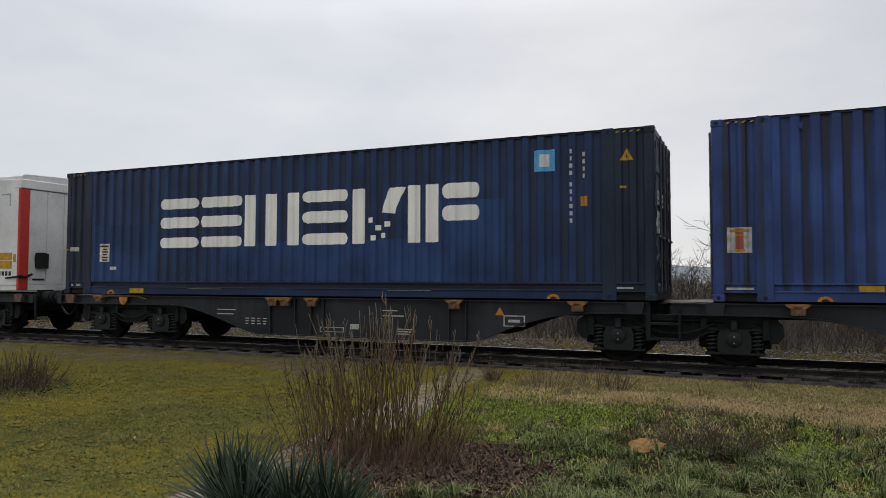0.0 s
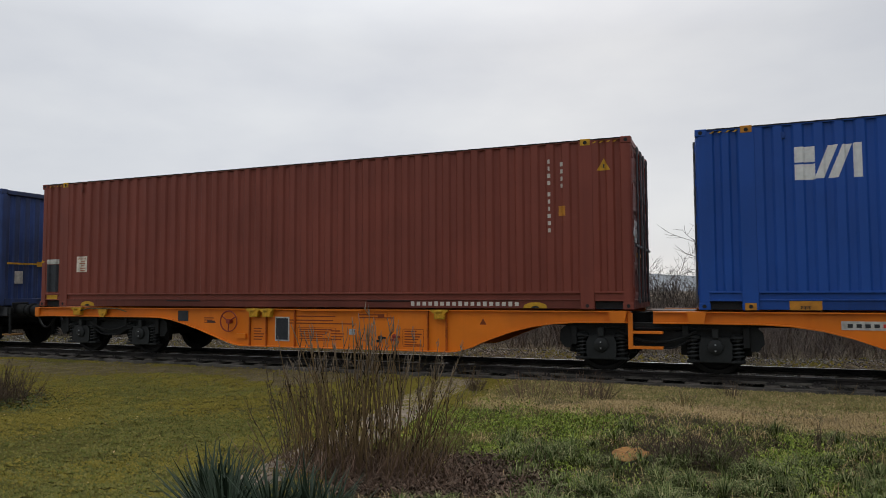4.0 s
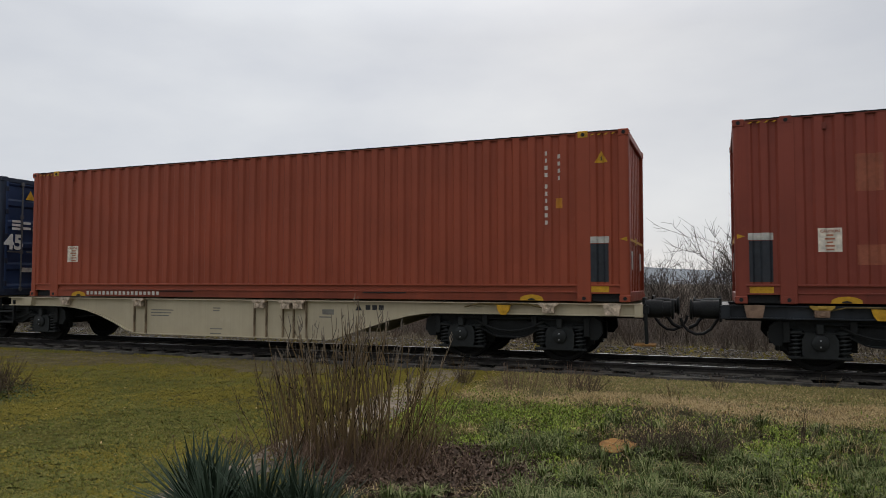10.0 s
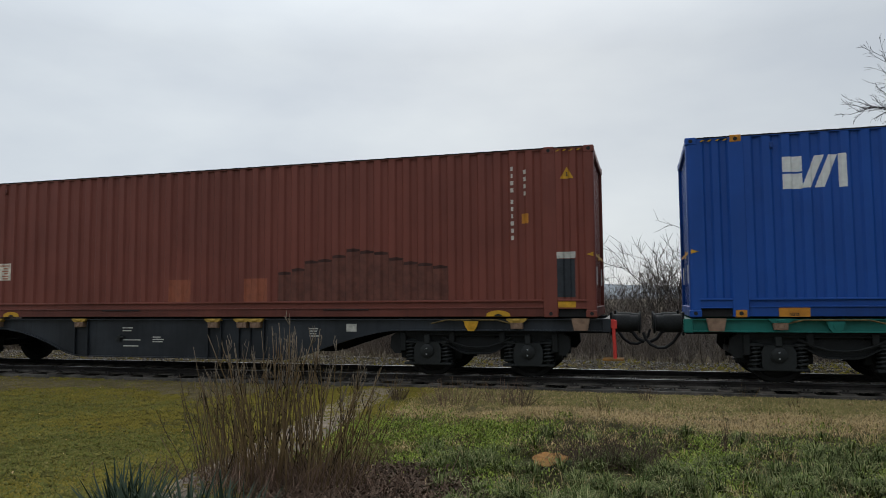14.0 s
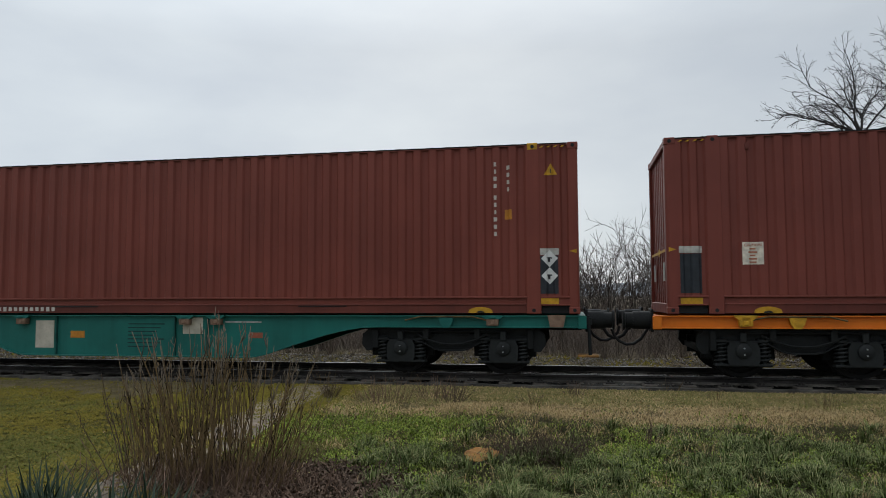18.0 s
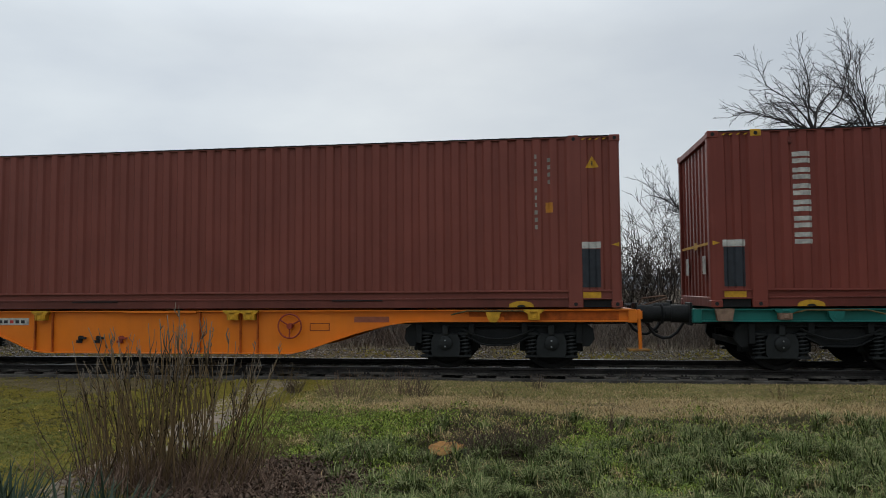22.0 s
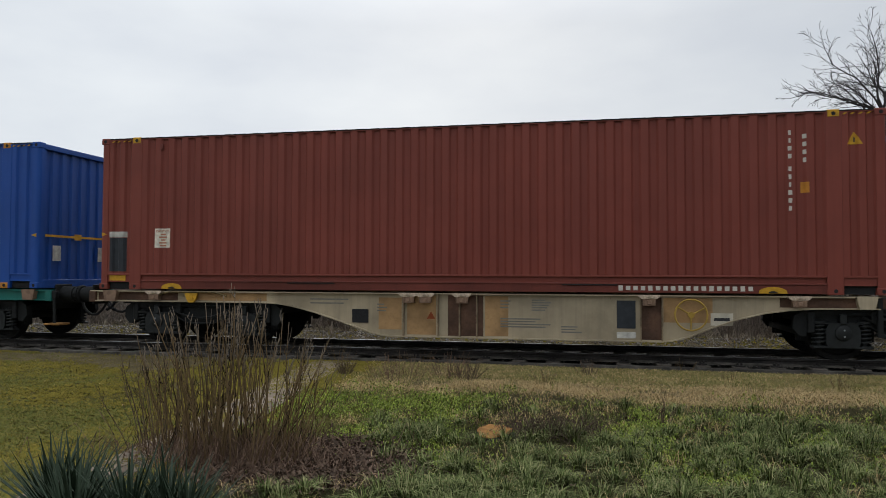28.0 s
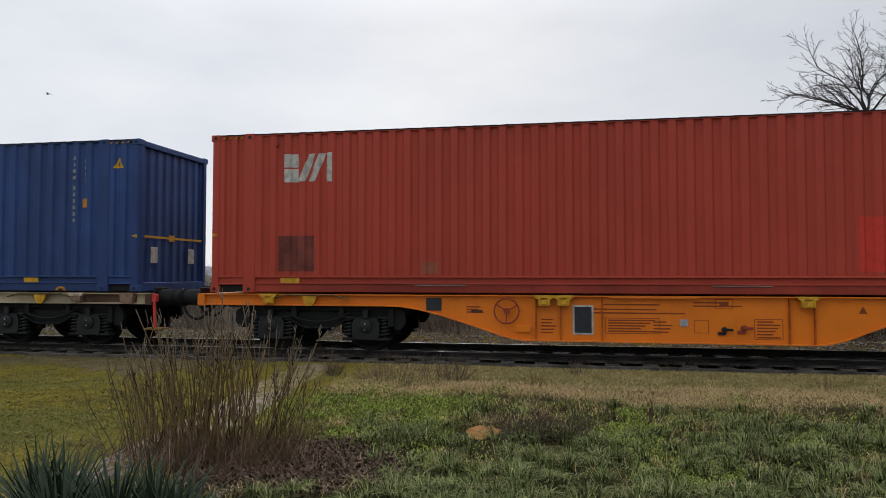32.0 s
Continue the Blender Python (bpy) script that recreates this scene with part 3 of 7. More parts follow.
def castings_40(box, coat_top, coat_bottom):
    """The lifting castings on the posts of the 40 foot grid."""
    for u in (0.76, LONG - 0.76):
        part("lifting_casting", stored("lifting_casting", lambda: Shape().box(-0.09, 0.09, FRONT - 0.002, FRONT + 0.15, 0, 0.12, 0.01)), coat_top, box, m=at(u, 0, HIGH - 0.115))
        part("lifting_casting", STORE["lifting_casting"], coat_bottom, box, m=at(u, 0, 0.0))


def lashing_hook(box, coat):
    """The small dark hook plate high on the first folds."""
    part("lashing_hook", stored("lashing_hook", lambda: Shape().box(-0.030, 0.030, -0.008, 0.012, -0.055, 0.055, 0.004).box(-0.016, 0.016, -0.022, -0.006, -0.045, -0.010, 0.003)), grimy(coat), box, m=at(1.285, WALL_Y, 2.70))


def hazard(box, u):
    """Slanting yellow dashes on the top rail near an end."""
    for i in range(4):
        part("hazard_stripe", stored("hazard_stripe", lambda: Shape().prism([(-0.04, -0.015), (0.0, -0.015), (0.04, 0.015), (0.0, 0.015)], FRONT + 0.001, FRONT + 0.006)), YELLOW, box, m=at(u + i * 0.115, 0, 2.83))


def triangle(box, u, z, size=0.225):
    tri = part("warning_triangle", on_side([[(u - size / 2, z - size * 0.42), (u + size / 2, z - size * 0.42), (u, z + size * 0.48)]], 0.004), YELLOW, box, "yellow warning triangle")
    part("warning_sign", on_side([rect(u, z - 0.02, 0.020, 0.070)], 0.006), DARK_MARK, tri)


def numbers(box, u, z_top, z_low, material=DIRTY_WHITE):
    """The upright row of small painted marks: plain bars."""
    z, n = z_top, 0
    while z > z_low:
        wide = (0.050, 0.038, 0.054, 0.044, 0.030)[(n * 3 + int(u * 7)) % 5]
        part("code_bar", on_side([rect(u, z, wide, 0.070)], 0.006), material, box)
        z -= 0.125 if n not in (3, 9) else 0.20
        n += 1


RED_INK = flat_paint("faded_red_ink", (0.36, 0.14, 0.08))
CREAM = plain("cream_notice", (0.66, 0.60, 0.50), 0.6, 0, 0.3, 9, 0.1, 3)


def side_letters(card, text, size, u, z, material):
    """Readable characters in the built-in font that follow the folded side wall."""
    cu = bpy.data.curves.new("lettering", "FONT")
    cu.body, cu.size, cu.align_x, cu.offset = text, size, "CENTER", size * 0.03
    tmp = bpy.data.objects.new("lettering", cu)
    me = bpy.data.meshes.new_from_object(tmp)
    bpy.data.objects.remove(tmp)
    me.materials.clear()
    for v in me.vertices:
        x, h = v.co.x, v.co.y
        v.co = (u + x, WALL_Y + depth_at(SIDE, u + x) - 0.009, z + h)
    return part("lettering", me, material, card)


def notice(box, u, z, w, h, material=CREAM, lines=5, ink=None, word=""):
    card = part("notice", on_side([rect(u, z, w, h)], 0.005), material, box, "weathered white notice")
    ink = ink or DARK_MARK
    if word:
        side_letters(card, word, 0.058, u, z + h * 0.31, ink)
    else:
        part("writing_bar", on_side([rect(u, z + h * 0.36, w * 0.78, h * 0.10)], 0.007), ink, card)
    for i in range(lines):
        zz = z + h * (0.20 - 0.60 * i / max(1, lines - 1))
        ww = w * (0.30, 0.44, 0.26, 0.40, 0.34)[i % 5]
        part("writing_bar", on_side([rect(u, zz, ww, h * 0.07)], 0.007), ink, card)
    return card


def slate(box, u):
    """The dark panel with a white head beside a corner."""
    p = part("dark_panel", on_side([rect(u, 0.66, 0.34, 0.64)], 0.004), SLATE, box, "dark slate-coloured panel")
    part("panel_head", on_side([rect(u, 1.045, 0.36, 0.11)], 0.005), DIRTY_WHITE, box)
    return p


def hump(box, u):
    """The yellow arch painted on the bottom rail."""
    pts = [(-0.21, 0.0), (0.21, 0.0)] + [(0.21 * math.cos(a), 0.02 + 0.085 * math.sin(a)) for a in [i * math.pi / 10 for i in range(1, 10)]]
    a = part("lashing_arch", Shape().prism(pts, FRONT + 0.010, FRONT + 0.018), YELLOW, box, "yellow painted arch", m=at(u, 0, 0.016))
    part("arch_hole", Shape().prism([(0.07 * math.cos(b), 0.035 * math.sin(b)) for b in [i * math.pi / 8 for i in range(9)]], FRONT + 0.004, FRONT + 0.012), BLACK, a, m=at(0, 0, 0.005))


def rail_tag(box, u, z=0.2, w=0.34, h=0.10, material=YELLOW):
    y0 = FRONT + (0.010 if z < 0.14 else 0.020)
    part("rail_tag", Shape().box(u - w / 2, u + w / 2, y0, y0 + (0.012 if z < 0.14 else 0.034), z - h / 2, z + h / 2), material, box)


def pocket(box, u, w=0.9, material=BLACK):
    """A lighter or darker lip over the lower bottom rail."""
    part("rail_lip", Shape().box(u - w / 2, u + w / 2, FRONT + 0.002, FRONT + 0.03, 0.128, 0.146, 0.003), material, box)


def end_arrow(box, right):
    """The yellow arrow and notices on a folded end wall."""
    x = LONG if right else 0
    s = 1 if right else -1
    xe = x - s * 0.022
    part("end_arrow", Shape().box(min(xe, xe + s * 0.006), max(xe, xe + s * 0.006), -1.04, 1.04, 1.03, 1.075), YELLOW, box, "yellow arrow line on the end wall")
    part("end_arrow", Shape().box(min(xe, xe + s * 0.007), max(xe, xe + s * 0.007), -0.22, -0.02, 0.99, 1.115), YELLOW, box)
    for y in (-0.72, 0.62):
        part("end_notice", Shape().box(min(xe, xe + s * 0.006), max(xe, xe + s * 0.006), y - 0.11, y + 0.11, 0.55, 0.86), DIRTY_WHITE, box)
    # arrow head round the corner
    part("arrow_head", Shape().prism([(-0.06 * s, 0.0), (0.06 * s, -0.036), (0.06 * s, 0.036)], FRONT - 0.001, FRONT + 0.004), YELLOW, box, m=at(x - s * 0.10, 0, 1.05))

# ---- wagons ----
MID = 14.15  # the shared middle bogie lies here, seen from the left container's end
TOP = 1.005
BELLY = [(-0.24, 0.83), (0.0, 0.83), (3.3, 0.83), (3.6, 0.82), (3.9, 0.775), (4.3, 0.68), (4.7, 0.56), (5.1, 0.43), (5.4, 0.33), (5.6, 0.285), (5.75, 0.27),
         (7.0, 0.27), (8.5, 0.27), (10.35, 0.27), (10.5, 0.285), (10.75, 0.35), (11.1, 0.50), (11.5, 0.645), (11.9, 0.75), (12.3, 0.81), (12.7, 0.835), (13.4, 0.84), (14.02, 0.84)]


def belly(end):
    """The outline of a sill that ends at the joint."""
    return BELLY[:-2] + [(13.4, 0.84), (end, 0.84)]


def sill_web(end):
    return Shape().strip([(x, TOP) for x, z in belly(end)], belly(end), -1.150, -1.135)


def sill_top(end):
    return Shape().strip([(x, TOP + 0.02) for x, z in belly(end)], [(x, TOP) for x, z in belly(end)], -1.215, -1.06)


def sill_low(end):
    return Shape().strip([(x, z + 0.006) for x, z in belly(end)], [(x, z - 0.014) for x, z in belly(end)], -1.205, -1.08)


def side_frame():
    s = Shape()
    out = [(-1.30, 0.60), (-1.30, 0.70), (-1.05, 0.735), (-0.60, 0.73), (-0.30, 0.69), (0.30, 0.69), (0.60, 0.73), (1.05, 0.735), (1.30, 0.70), (1.30, 0.60), (0.66, 0.60), (0.52, 0.56), (0.30, 0.44), (0.18, 0.415), (-0.18, 0.415), (-0.30, 0.44), (-0.52, 0.56), (-0.66, 0.60)]
    for y in (-1.0, 1.0):
        s.prism(out, y - 0.012, y + 0.012)
        s.strip([(-1.3, 0.612), (-0.66, 0.612), (-0.52, 0.572), (-0.30, 0.452), (-0.18, 0.427), (0.18, 0.427), (0.30, 0.452), (0.52, 0.572), (0.66, 0.612), (1.3, 0.612)],
                [(-1.3, 0.59), (-0.66, 0.59), (-0.52, 0.55), (-0.30, 0.43), (-0.18, 0.405), (0.18, 0.405), (0.30, 0.43), (0.52, 0.55), (0.66, 0.59), (1.3, 0.59)], y - 0.10, y + 0.10)
        s.box(-0.9, 0.9, y - 0.09, y + 0.09, 0.725, 0.755, 0.008)
        for x in (-0.9, 0.9):
            s.box(x - 0.13, x - 0.085, y - 0.08, y + 0.08, 0.42, 0.62, 0.006).box(x + 0.085, x + 0.13, y - 0.08, y + 0.08, 0.42, 0.62, 0.006)
        s.strip([(-1.36, 0.80), (-0.7, 0.83), (0.7, 0.83), (1.36, 0.80)], [(-1.36, 0.70), (-0.7, 0.76), (0.7, 0.76), (1.36, 0.70)], y - 0.06, y + 0.06)
        for x in (-0.45, 0.45):
            s.box(x - 0.05, x + 0.05, y - 0.115, y + 0.115, 0.62, 0.80, 0.008)
        for x in (-1.36, 1.36):
            s.box(x - 0.05, x + 0.05, y - 0.10, y + 0.10, 0.45, 0.78, 0.01)
        # drooping ends with the brake hangers
        for k in (-1, 1):
            s.prism([(k * a, z) for a, z in ((1.28, 0.80), (1.48, 0.79), (1.60, 0.70), (1.62, 0.52), (1.53, 0.40), (1.42, 0.40), (1.40, 0.58))], y - 0.05, y + 0.05)
        # the sagging pull rod between the axles
        s.tube([(-0.62, y * 1.1, 0.70), (-0.42, y * 1.1, 0.60), (-0.2, y * 1.1, 0.535), (0, y * 1.1, 0.52), (0.2, y * 1.1, 0.535), (0.42, y * 1.1, 0.60), (0.62, y * 1.1, 0.70)], 0.022, 6)
    s.box(-0.32, 0.32, -1.0, 1.0, 0.50, 0.74, 0.02)
    for x in (-0.42, 0.42, -1.38, 1.38):
        for y in (-0.755, 0.755):
            s.box(x - 0.06, x + 0.06, y - 0.06, y + 0.06, 0.30, 0.62, 0.01)
    s.box(-1.34, -1.24, -1.0, 1.0, 0.58, 0.72, 0.01).box(1.24, 1.34, -1.0, 1.0, 0.58, 0.72, 0.01)
    return s


def coil():
    pts = []
    for i in range(57):
        a = i / 56 * 2 * math.pi * 5
        pts.append((0.088 * math.cos(a), 0.088 * math.sin(a), 0.265 + 0.31 * i / 56))
    s = Shape().tube(pts, 0.019, 6)
    s.lathe([(0.0, 0.22), (0.10, 0.22), (0.10, 0.25), (0.0, 0.25)], 14, 2)
    s.tube([(0, 0, 0.25), (0, 0, 0.6)], 0.045, 10)
    return s


def wheelset():
    s = Shape()
    for k in (-1, 1):
        prof = [(0.08, -0.09), (0.16, -0.085), (0.17, -0.03), (0.37, -0.015), (0.385, -0.07), (0.455, -0.07), (0.460, 0.04), (0.485, 0.055), (0.485, 0.07), (0.38, 0.068), (0.37, 0.015), (0.16, 0.03), (0.08, 0.09)]
        s.lathe([(r, k * (0.755 - h)) for r, h in prof], 32, 1)
    s.tube([(0, -1.06, 0), (0, 1.06, 0)], 0.075, 12)
    # balance marks on the wheel discs, which turn with them
    for a in (0.3, 0.3 + math.pi):
        s.tube([(0.27 * math.cos(a), -0.80, 0.27 * math.sin(a)), (0.27 * math.cos(a), -0.755, 0.27 * math.sin(a))], 0.03, 8)
    return s


def axle_box():
    s = Shape().prism([(-0.22, 0.225), (0.22, 0.225), (0.25, 0.30), (0.25, 0.50), (0.20, 0.61), (-0.20, 0.61), (-0.25, 0.50), (-0.25, 0.30)], -1.10, -0.93)
    s.lathe([(0.0, -1.150), (0.095, -1.146), (0.12, -1.13), (0.125, -1.09)], 18, 1, (0, 0, 0.455))
    s.box(-0.44, 0.44, -1.09, -0.91, 0.205, 0.245, 0.01)
    s.box(-0.05, 0.05, -1.13, -0.98, 0.59, 0.75, 0.012)
    for x in (-0.33, 0.33):
        s.lathe([(0.0, 0.60), (0.12, 0.60), (0.12, 0.63), (0.07, 0.66), (0.0, 0.66)], 14, 2, (x, -1.0, 0))
    for a in range(4):
        s.tube([(0.09 * math.cos(a * 1.57 + 0.78), -1.160, 0.455 + 0.09 * math.sin(a * 1.57 + 0.78)), (0.09 * math.cos(a * 1.57 + 0.78), -1.16, 0.455 + 0.09 * math.sin(a * 1.57 + 0.78))], 0.014, 6)
    return s


WHEELS = []


def bogie(wagon, x, marks=True):
    b = part("bogie", stored("bogie", side_frame), BOGIE, wagon, "grimy two-axle bogie", m=at(x, 0, 0))
    for a in (-0.9, 0.9):
        w = part("wheelset", stored("wheelset", wheelset, True), WHEEL, b, m=at(a, 0, 0.46))
        WHEELS.append((w, a))
        for k in (1, -1):
            side = Matrix.Diagonal((1, k, 1, 1))
            part("axle_box", stored("axle_box", axle_box, True), BOGIE_WORN, b, m=side @ at(a, 0, 0))
            for d in (-0.33, 0.33):
                part("spring", stored("spring", coil, True), BOGIE_WORN, b, m=side @ at(a + d, -1.0, 0))
        if marks:
            for z in (0.40, 0.50):
                part("axle_mark", stored("axle_mark", lambda: Shape().box(-0.011, 0.011, -1.161, -1.150, -0.012, 0.012)), GALV, b, m=at(a, -0.006, z))
    part("brake_beam", stored("brake_beam", lambda: Shape().box(-1.52, -1.42, -0.9, 0.9, 0.4, 0.5, 0.01).box(-1.50, -1.44, -0.78, -0.70, 0.3, 0.62, 0.01).box(-1.5, -1.44, 0.70, 0.78, 0.3, 0.62, 0.01)), BOGIE, b)
    return b


def support(wagon, x, coat, m, cap):
    """A folding container support on the sill: a bracket with a bright cap."""
    br = part("container_support", stored("container_support", lambda: Shape().prism([(-0.105, 0.97), (0.105, 0.97), (0.098, 0.855), (-0.098, 0.855)], -1.262, -1.15).box(-0.035, 0.035, -1.276, -1.25, 0.87, 0.94, 0.008).box(-0.085, -0.06, -1.272, -1.25, 0.865, 0.955, 0.004).box(0.06, 0.085, -1.272, -1.25, 0.865, 0.955, 0.004)), coat, wagon, m=m @ at(x, 0, 0))
    part("support_cap", stored("support_cap", lambda: Shape().prism([(-0.175, 1.028), (0.175, 1.028), (0.165, 0.998), (0.115, 0.962), (-0.115, 0.962), (-0.165, 0.998)], -1.268, -1.12).box(-0.06, 0.06, -1.285, -1.26, 0.975, 1.02, 0.008)), cap, br)


def handwheel(wagon, x, z, coat, r=0.27):
    h = part("brake_handwheel", stored("brake_handwheel|%g" % r, lambda: wheel_shape(r), True), coat, wagon, "brake handwheel", m=at(x, -1.235, z))


def wheel_shape(r):
    s = Shape().ring((0, 0, 0), 1, r, 0.014)
    for a in (0.5, 0.5 + 2.094, 0.5 + 4.189):
        s.tube([(0, 0, 0), (r * math.cos(a), 0, r * math.sin(a))], 0.013, 6)
    s.tube([(0, -0.03, 0), (0, 0.1, 0)], 0.05, 12)
    return s


def buffer_shape():
    s = Shape().tube([(0, 0, 0), (-0.30, 0, 0)], 0.150, 20)
    s.tube([(-0.28, 0, 0), (-0.44, 0, 0)], 0.132, 20)
    s.lathe([(0.0, -0.475), (0.155, -0.468), (0.170, -0.455), (0.170, -0.435), (0.12, -0.42)], 20, 0)
    s.box(-0.02, 0.02, -0.22, 0.22, -0.19, 0.19, 0.01)
    return s


def wagon(label, coat, support_coat, spec):
    """An articulated double wagon for two 45 foot boxes; the left box's end is x = 0 and the rail's top z = 0."""
    w = tagged(new("articulated_container_wagon"), label, "railway wagon", "wagons of the train")
    other = Matrix.Diagonal((1, -1, 1, 1))
    halves = (Matrix(), at(2 * MID, 0, 0) @ Matrix.Diagonal((-1, 1, 1, 1)))
    for h in halves:
        for side in (Matrix(), other):
            end = 13.58 if h is halves[0] else 14.36
            web = part("side_sill", stored("side_sill|%g" % end, lambda: sill_web(end)), coat, w, m=h @ side)
            part("top_flange", stored("top_flange|%g" % end, lambda: sill_top(end)), coat, web)
            part("bottom_flange", stored("bottom_flange|%g" % end, lambda: sill_low(end)), coat, web)
        for x in (4.0, 6.2, 9.0, 11.6):
            part("cross_beam", stored("cross_beam", lambda: Shape().box(-0.1, 0.1, -1.13, 1.13, 0.80, 0.99, 0.01)), coat, w, m=h @ at(x, 0, 0))
        part("centre_beam", stored("centre_beam", lambda: Shape().box(-0.2, 13.95, -0.28, 0.28, 0.74, 0.98, 0.01)), BLACK, w, m=h)
        part("end_beam", stored("end_beam", lambda: Shape().box(-0.27, -0.13, -1.21, 1.21, 0.80, 1.02, 0.012)), spec.get("end", coat), w, m=h)
        part("brake_pipe", stored("brake_pipe", lambda: Shape().tube([(5.3, -0.6, 0.62), (10.4, -0.6, 0.62)], 0.03, 8)), BLACK, w, m=h)
        for y in (-0.875, 0.875):
            part("buffer", stored("buffer", buffer_shape, True), BOGIE, w, m=h @ at(-0.27, y, 0.94))
        part("coupling_hook", stored("coupling_hook", hook_shape, True), BLACK, w, m=h @ at(-0.27, 0, 0.94))
        for y in ((-0.62,) if h is halves[0] else (0.42,)):
            part("brake_hose", stored("brake_hose", lambda: Shape().tube([(-0.27, 0, 0.84), (-0.33, 0, 0.74), (-0.42, 0, 0.61), (-0.54, 0.01, 0.525), (-0.66, 0.02, 0.515), (-0.78, 0.03, 0.57), (-0.86, 0.03, 0.66), (-0.90, 0.03, 0.78)], 0.026, 8), True), RUBBER, w, m=h @ at(0, y, 0))
        corner = stored("corner_support", lambda: Shape().prism([(-0.15, 1.03), (0.15, 1.03), (0.11, 0.83), (-0.11, 0.83)], -1.258, -1.12))
        part("corner_support", corner, spec.get("corner", support_coat), w, m=h @ at(13.38 if h is halves[0] else 13.69, 0, 0))
        if spec.get("end_support", True):
            part("corner_support", corner, support_coat, w, m=h @ at(0.22, 0, 0))
        if h is halves[1] and "loop" in spec:
            part("handrail_loop", stored("handrail_loop", lambda: Shape().tube([(-0.22, -0.8, 0.99), (-0.34, -0.8, 1.08), (-0.42, -0.8, 1.20), (-0.80, -0.8, 1.24), (-0.83, -0.8, 1.20), (-0.50, -0.8, 1.10), (-0.24, -0.8, 1.03)], 0.016, 6), True), RUST_TAN, w, m=h)
        if h is halves[1]:
            part("grab_rail", stored("grab_rail", lambda: Shape().tube([(-0.30, -1.16, 1.02), (-0.32, -1.16, 0.5), (-0.32, -1.16, 0.34)], 0.030, 8).box(-0.36, -0.24, -1.19, -1.10, 0.86, 1.0, 0.01), True), spec.get("grab", BOGIE), w, m=h)
            part("step_plate", stored("step_plate", lambda: Shape().box(-0.46, -0.12, -1.22, -0.9, 0.335, 0.372, 0.008)), RUST_CAP, w, m=h)
    half_b = at(2 * MID - LONG, 0, 0)
    for h, places in ((Matrix(), spec.get("sup_a", (1.15, 6.1, 6.4, 7.05, 10.15, 12.42))), (half_b, spec.get("sup_b", (1.2, 3.36, 6.5, 7.13, 7.42, 12.42)))):
        for x in places:
            support(w, x, support_coat, h, spec.get("cap", support_coat))
    for h, places in ((Matrix(), spec.get("stiff_a", (6.0, 6.62, 7.0, 7.3, 10.02, 10.36))), (half_b, spec.get("stiff_b", (3.2, 3.52, 6.35, 6.64, 7.03, 7.28, 7.57)))):
        for x in places:
            part("stiffener", stored("stiffener", lambda: Shape().box(-0.011, 0.011, -1.198, -1.148, 0.277, 1.004)), spec.get("rib", coat), w, m=h @ at(x, 0, 0))
    for h, x in ((Matrix(), 1.92), (half_b, 11.62)):
        bracket = part("lashing_bracket", stored("lashing_bracket", lambda: Shape().prism([(-0.13, 0.0), (0.13, 0.0), (0.10, -0.10), (0.05, -0.17), (-0.05, -0.17), (-0.10, -0.10)], -1.24, -1.20).tube([(0, -1.25, -0.08), (0, -1.23, -0.08)], 0.04, 10)), spec.get("bracket", YELLOW), w, m=h @ at(x, 0, 0.985))
        part("lever", stored("bracket_lever", lambda: Shape().tube([(-0.72, -1.235, -0.045), (-0.45, -1.235, 0.02), (0.45, -1.235, 0.02), (0.72, -1.235, -0.045)], 0.014, 6)), LEVER, bracket, "grimy lashing lever")
    for x in (2.03, MID - 0.17, 2 * MID - 2.03):
        bogie(w, x)
    part("articulation", stored("articulation", lambda: Shape().box(-0.30, 0.30, -0.72, 0.72, 0.79, 0.95, 0.02).box(-0.11, 0.11, -0.95, 0.95, 0.70, 0.86, 0.02)), BOGIE, w, m=at(MID, 0, 0))
    part("walkway_plate", stored("walkway_plate", lambda: Shape().box(-0.40, 0.40, -0.55, 0.55, 1.012, 1.026, 0.004)), RUST_TAN, w, m=at(MID, 0, 0))
    step = Shape()
    for z in (0.405, 0.655):
        step.box(-0.58, -0.06, -1.2, -0.98, z, z + 0.045, 0.005)
    step.box(-0.61, -0.535, -1.2, -1.14, 0.40, 1.0, 0.004)
    if spec.get("end_support", True):
        step.box(-0.10, -0.06, -1.2, -1.14, 0.40, 0.95, 0.004)
    part("step", step, spec.get("step", BOGIE), w, m=at(MID, 0, 0))
    return w


def hook_shape():
    s = Shape().box(-0.12, 0.02, -0.12, 0.12, -0.13, 0.13, 0.01)
    s.tube([(-0.1, 0, 0), (-0.26, 0, 0), (-0.34, 0, -0.05), (-0.34, 0, -0.14), (-0.26, 0, -0.17)], 0.045, 8)
    s.tube([(-0.26, 0, -0.10), (-0.40, 0, -0.30), (-0.52, 0, -0.36)], 0.03, 8)
    return s

# ---- plants and ground cover ----


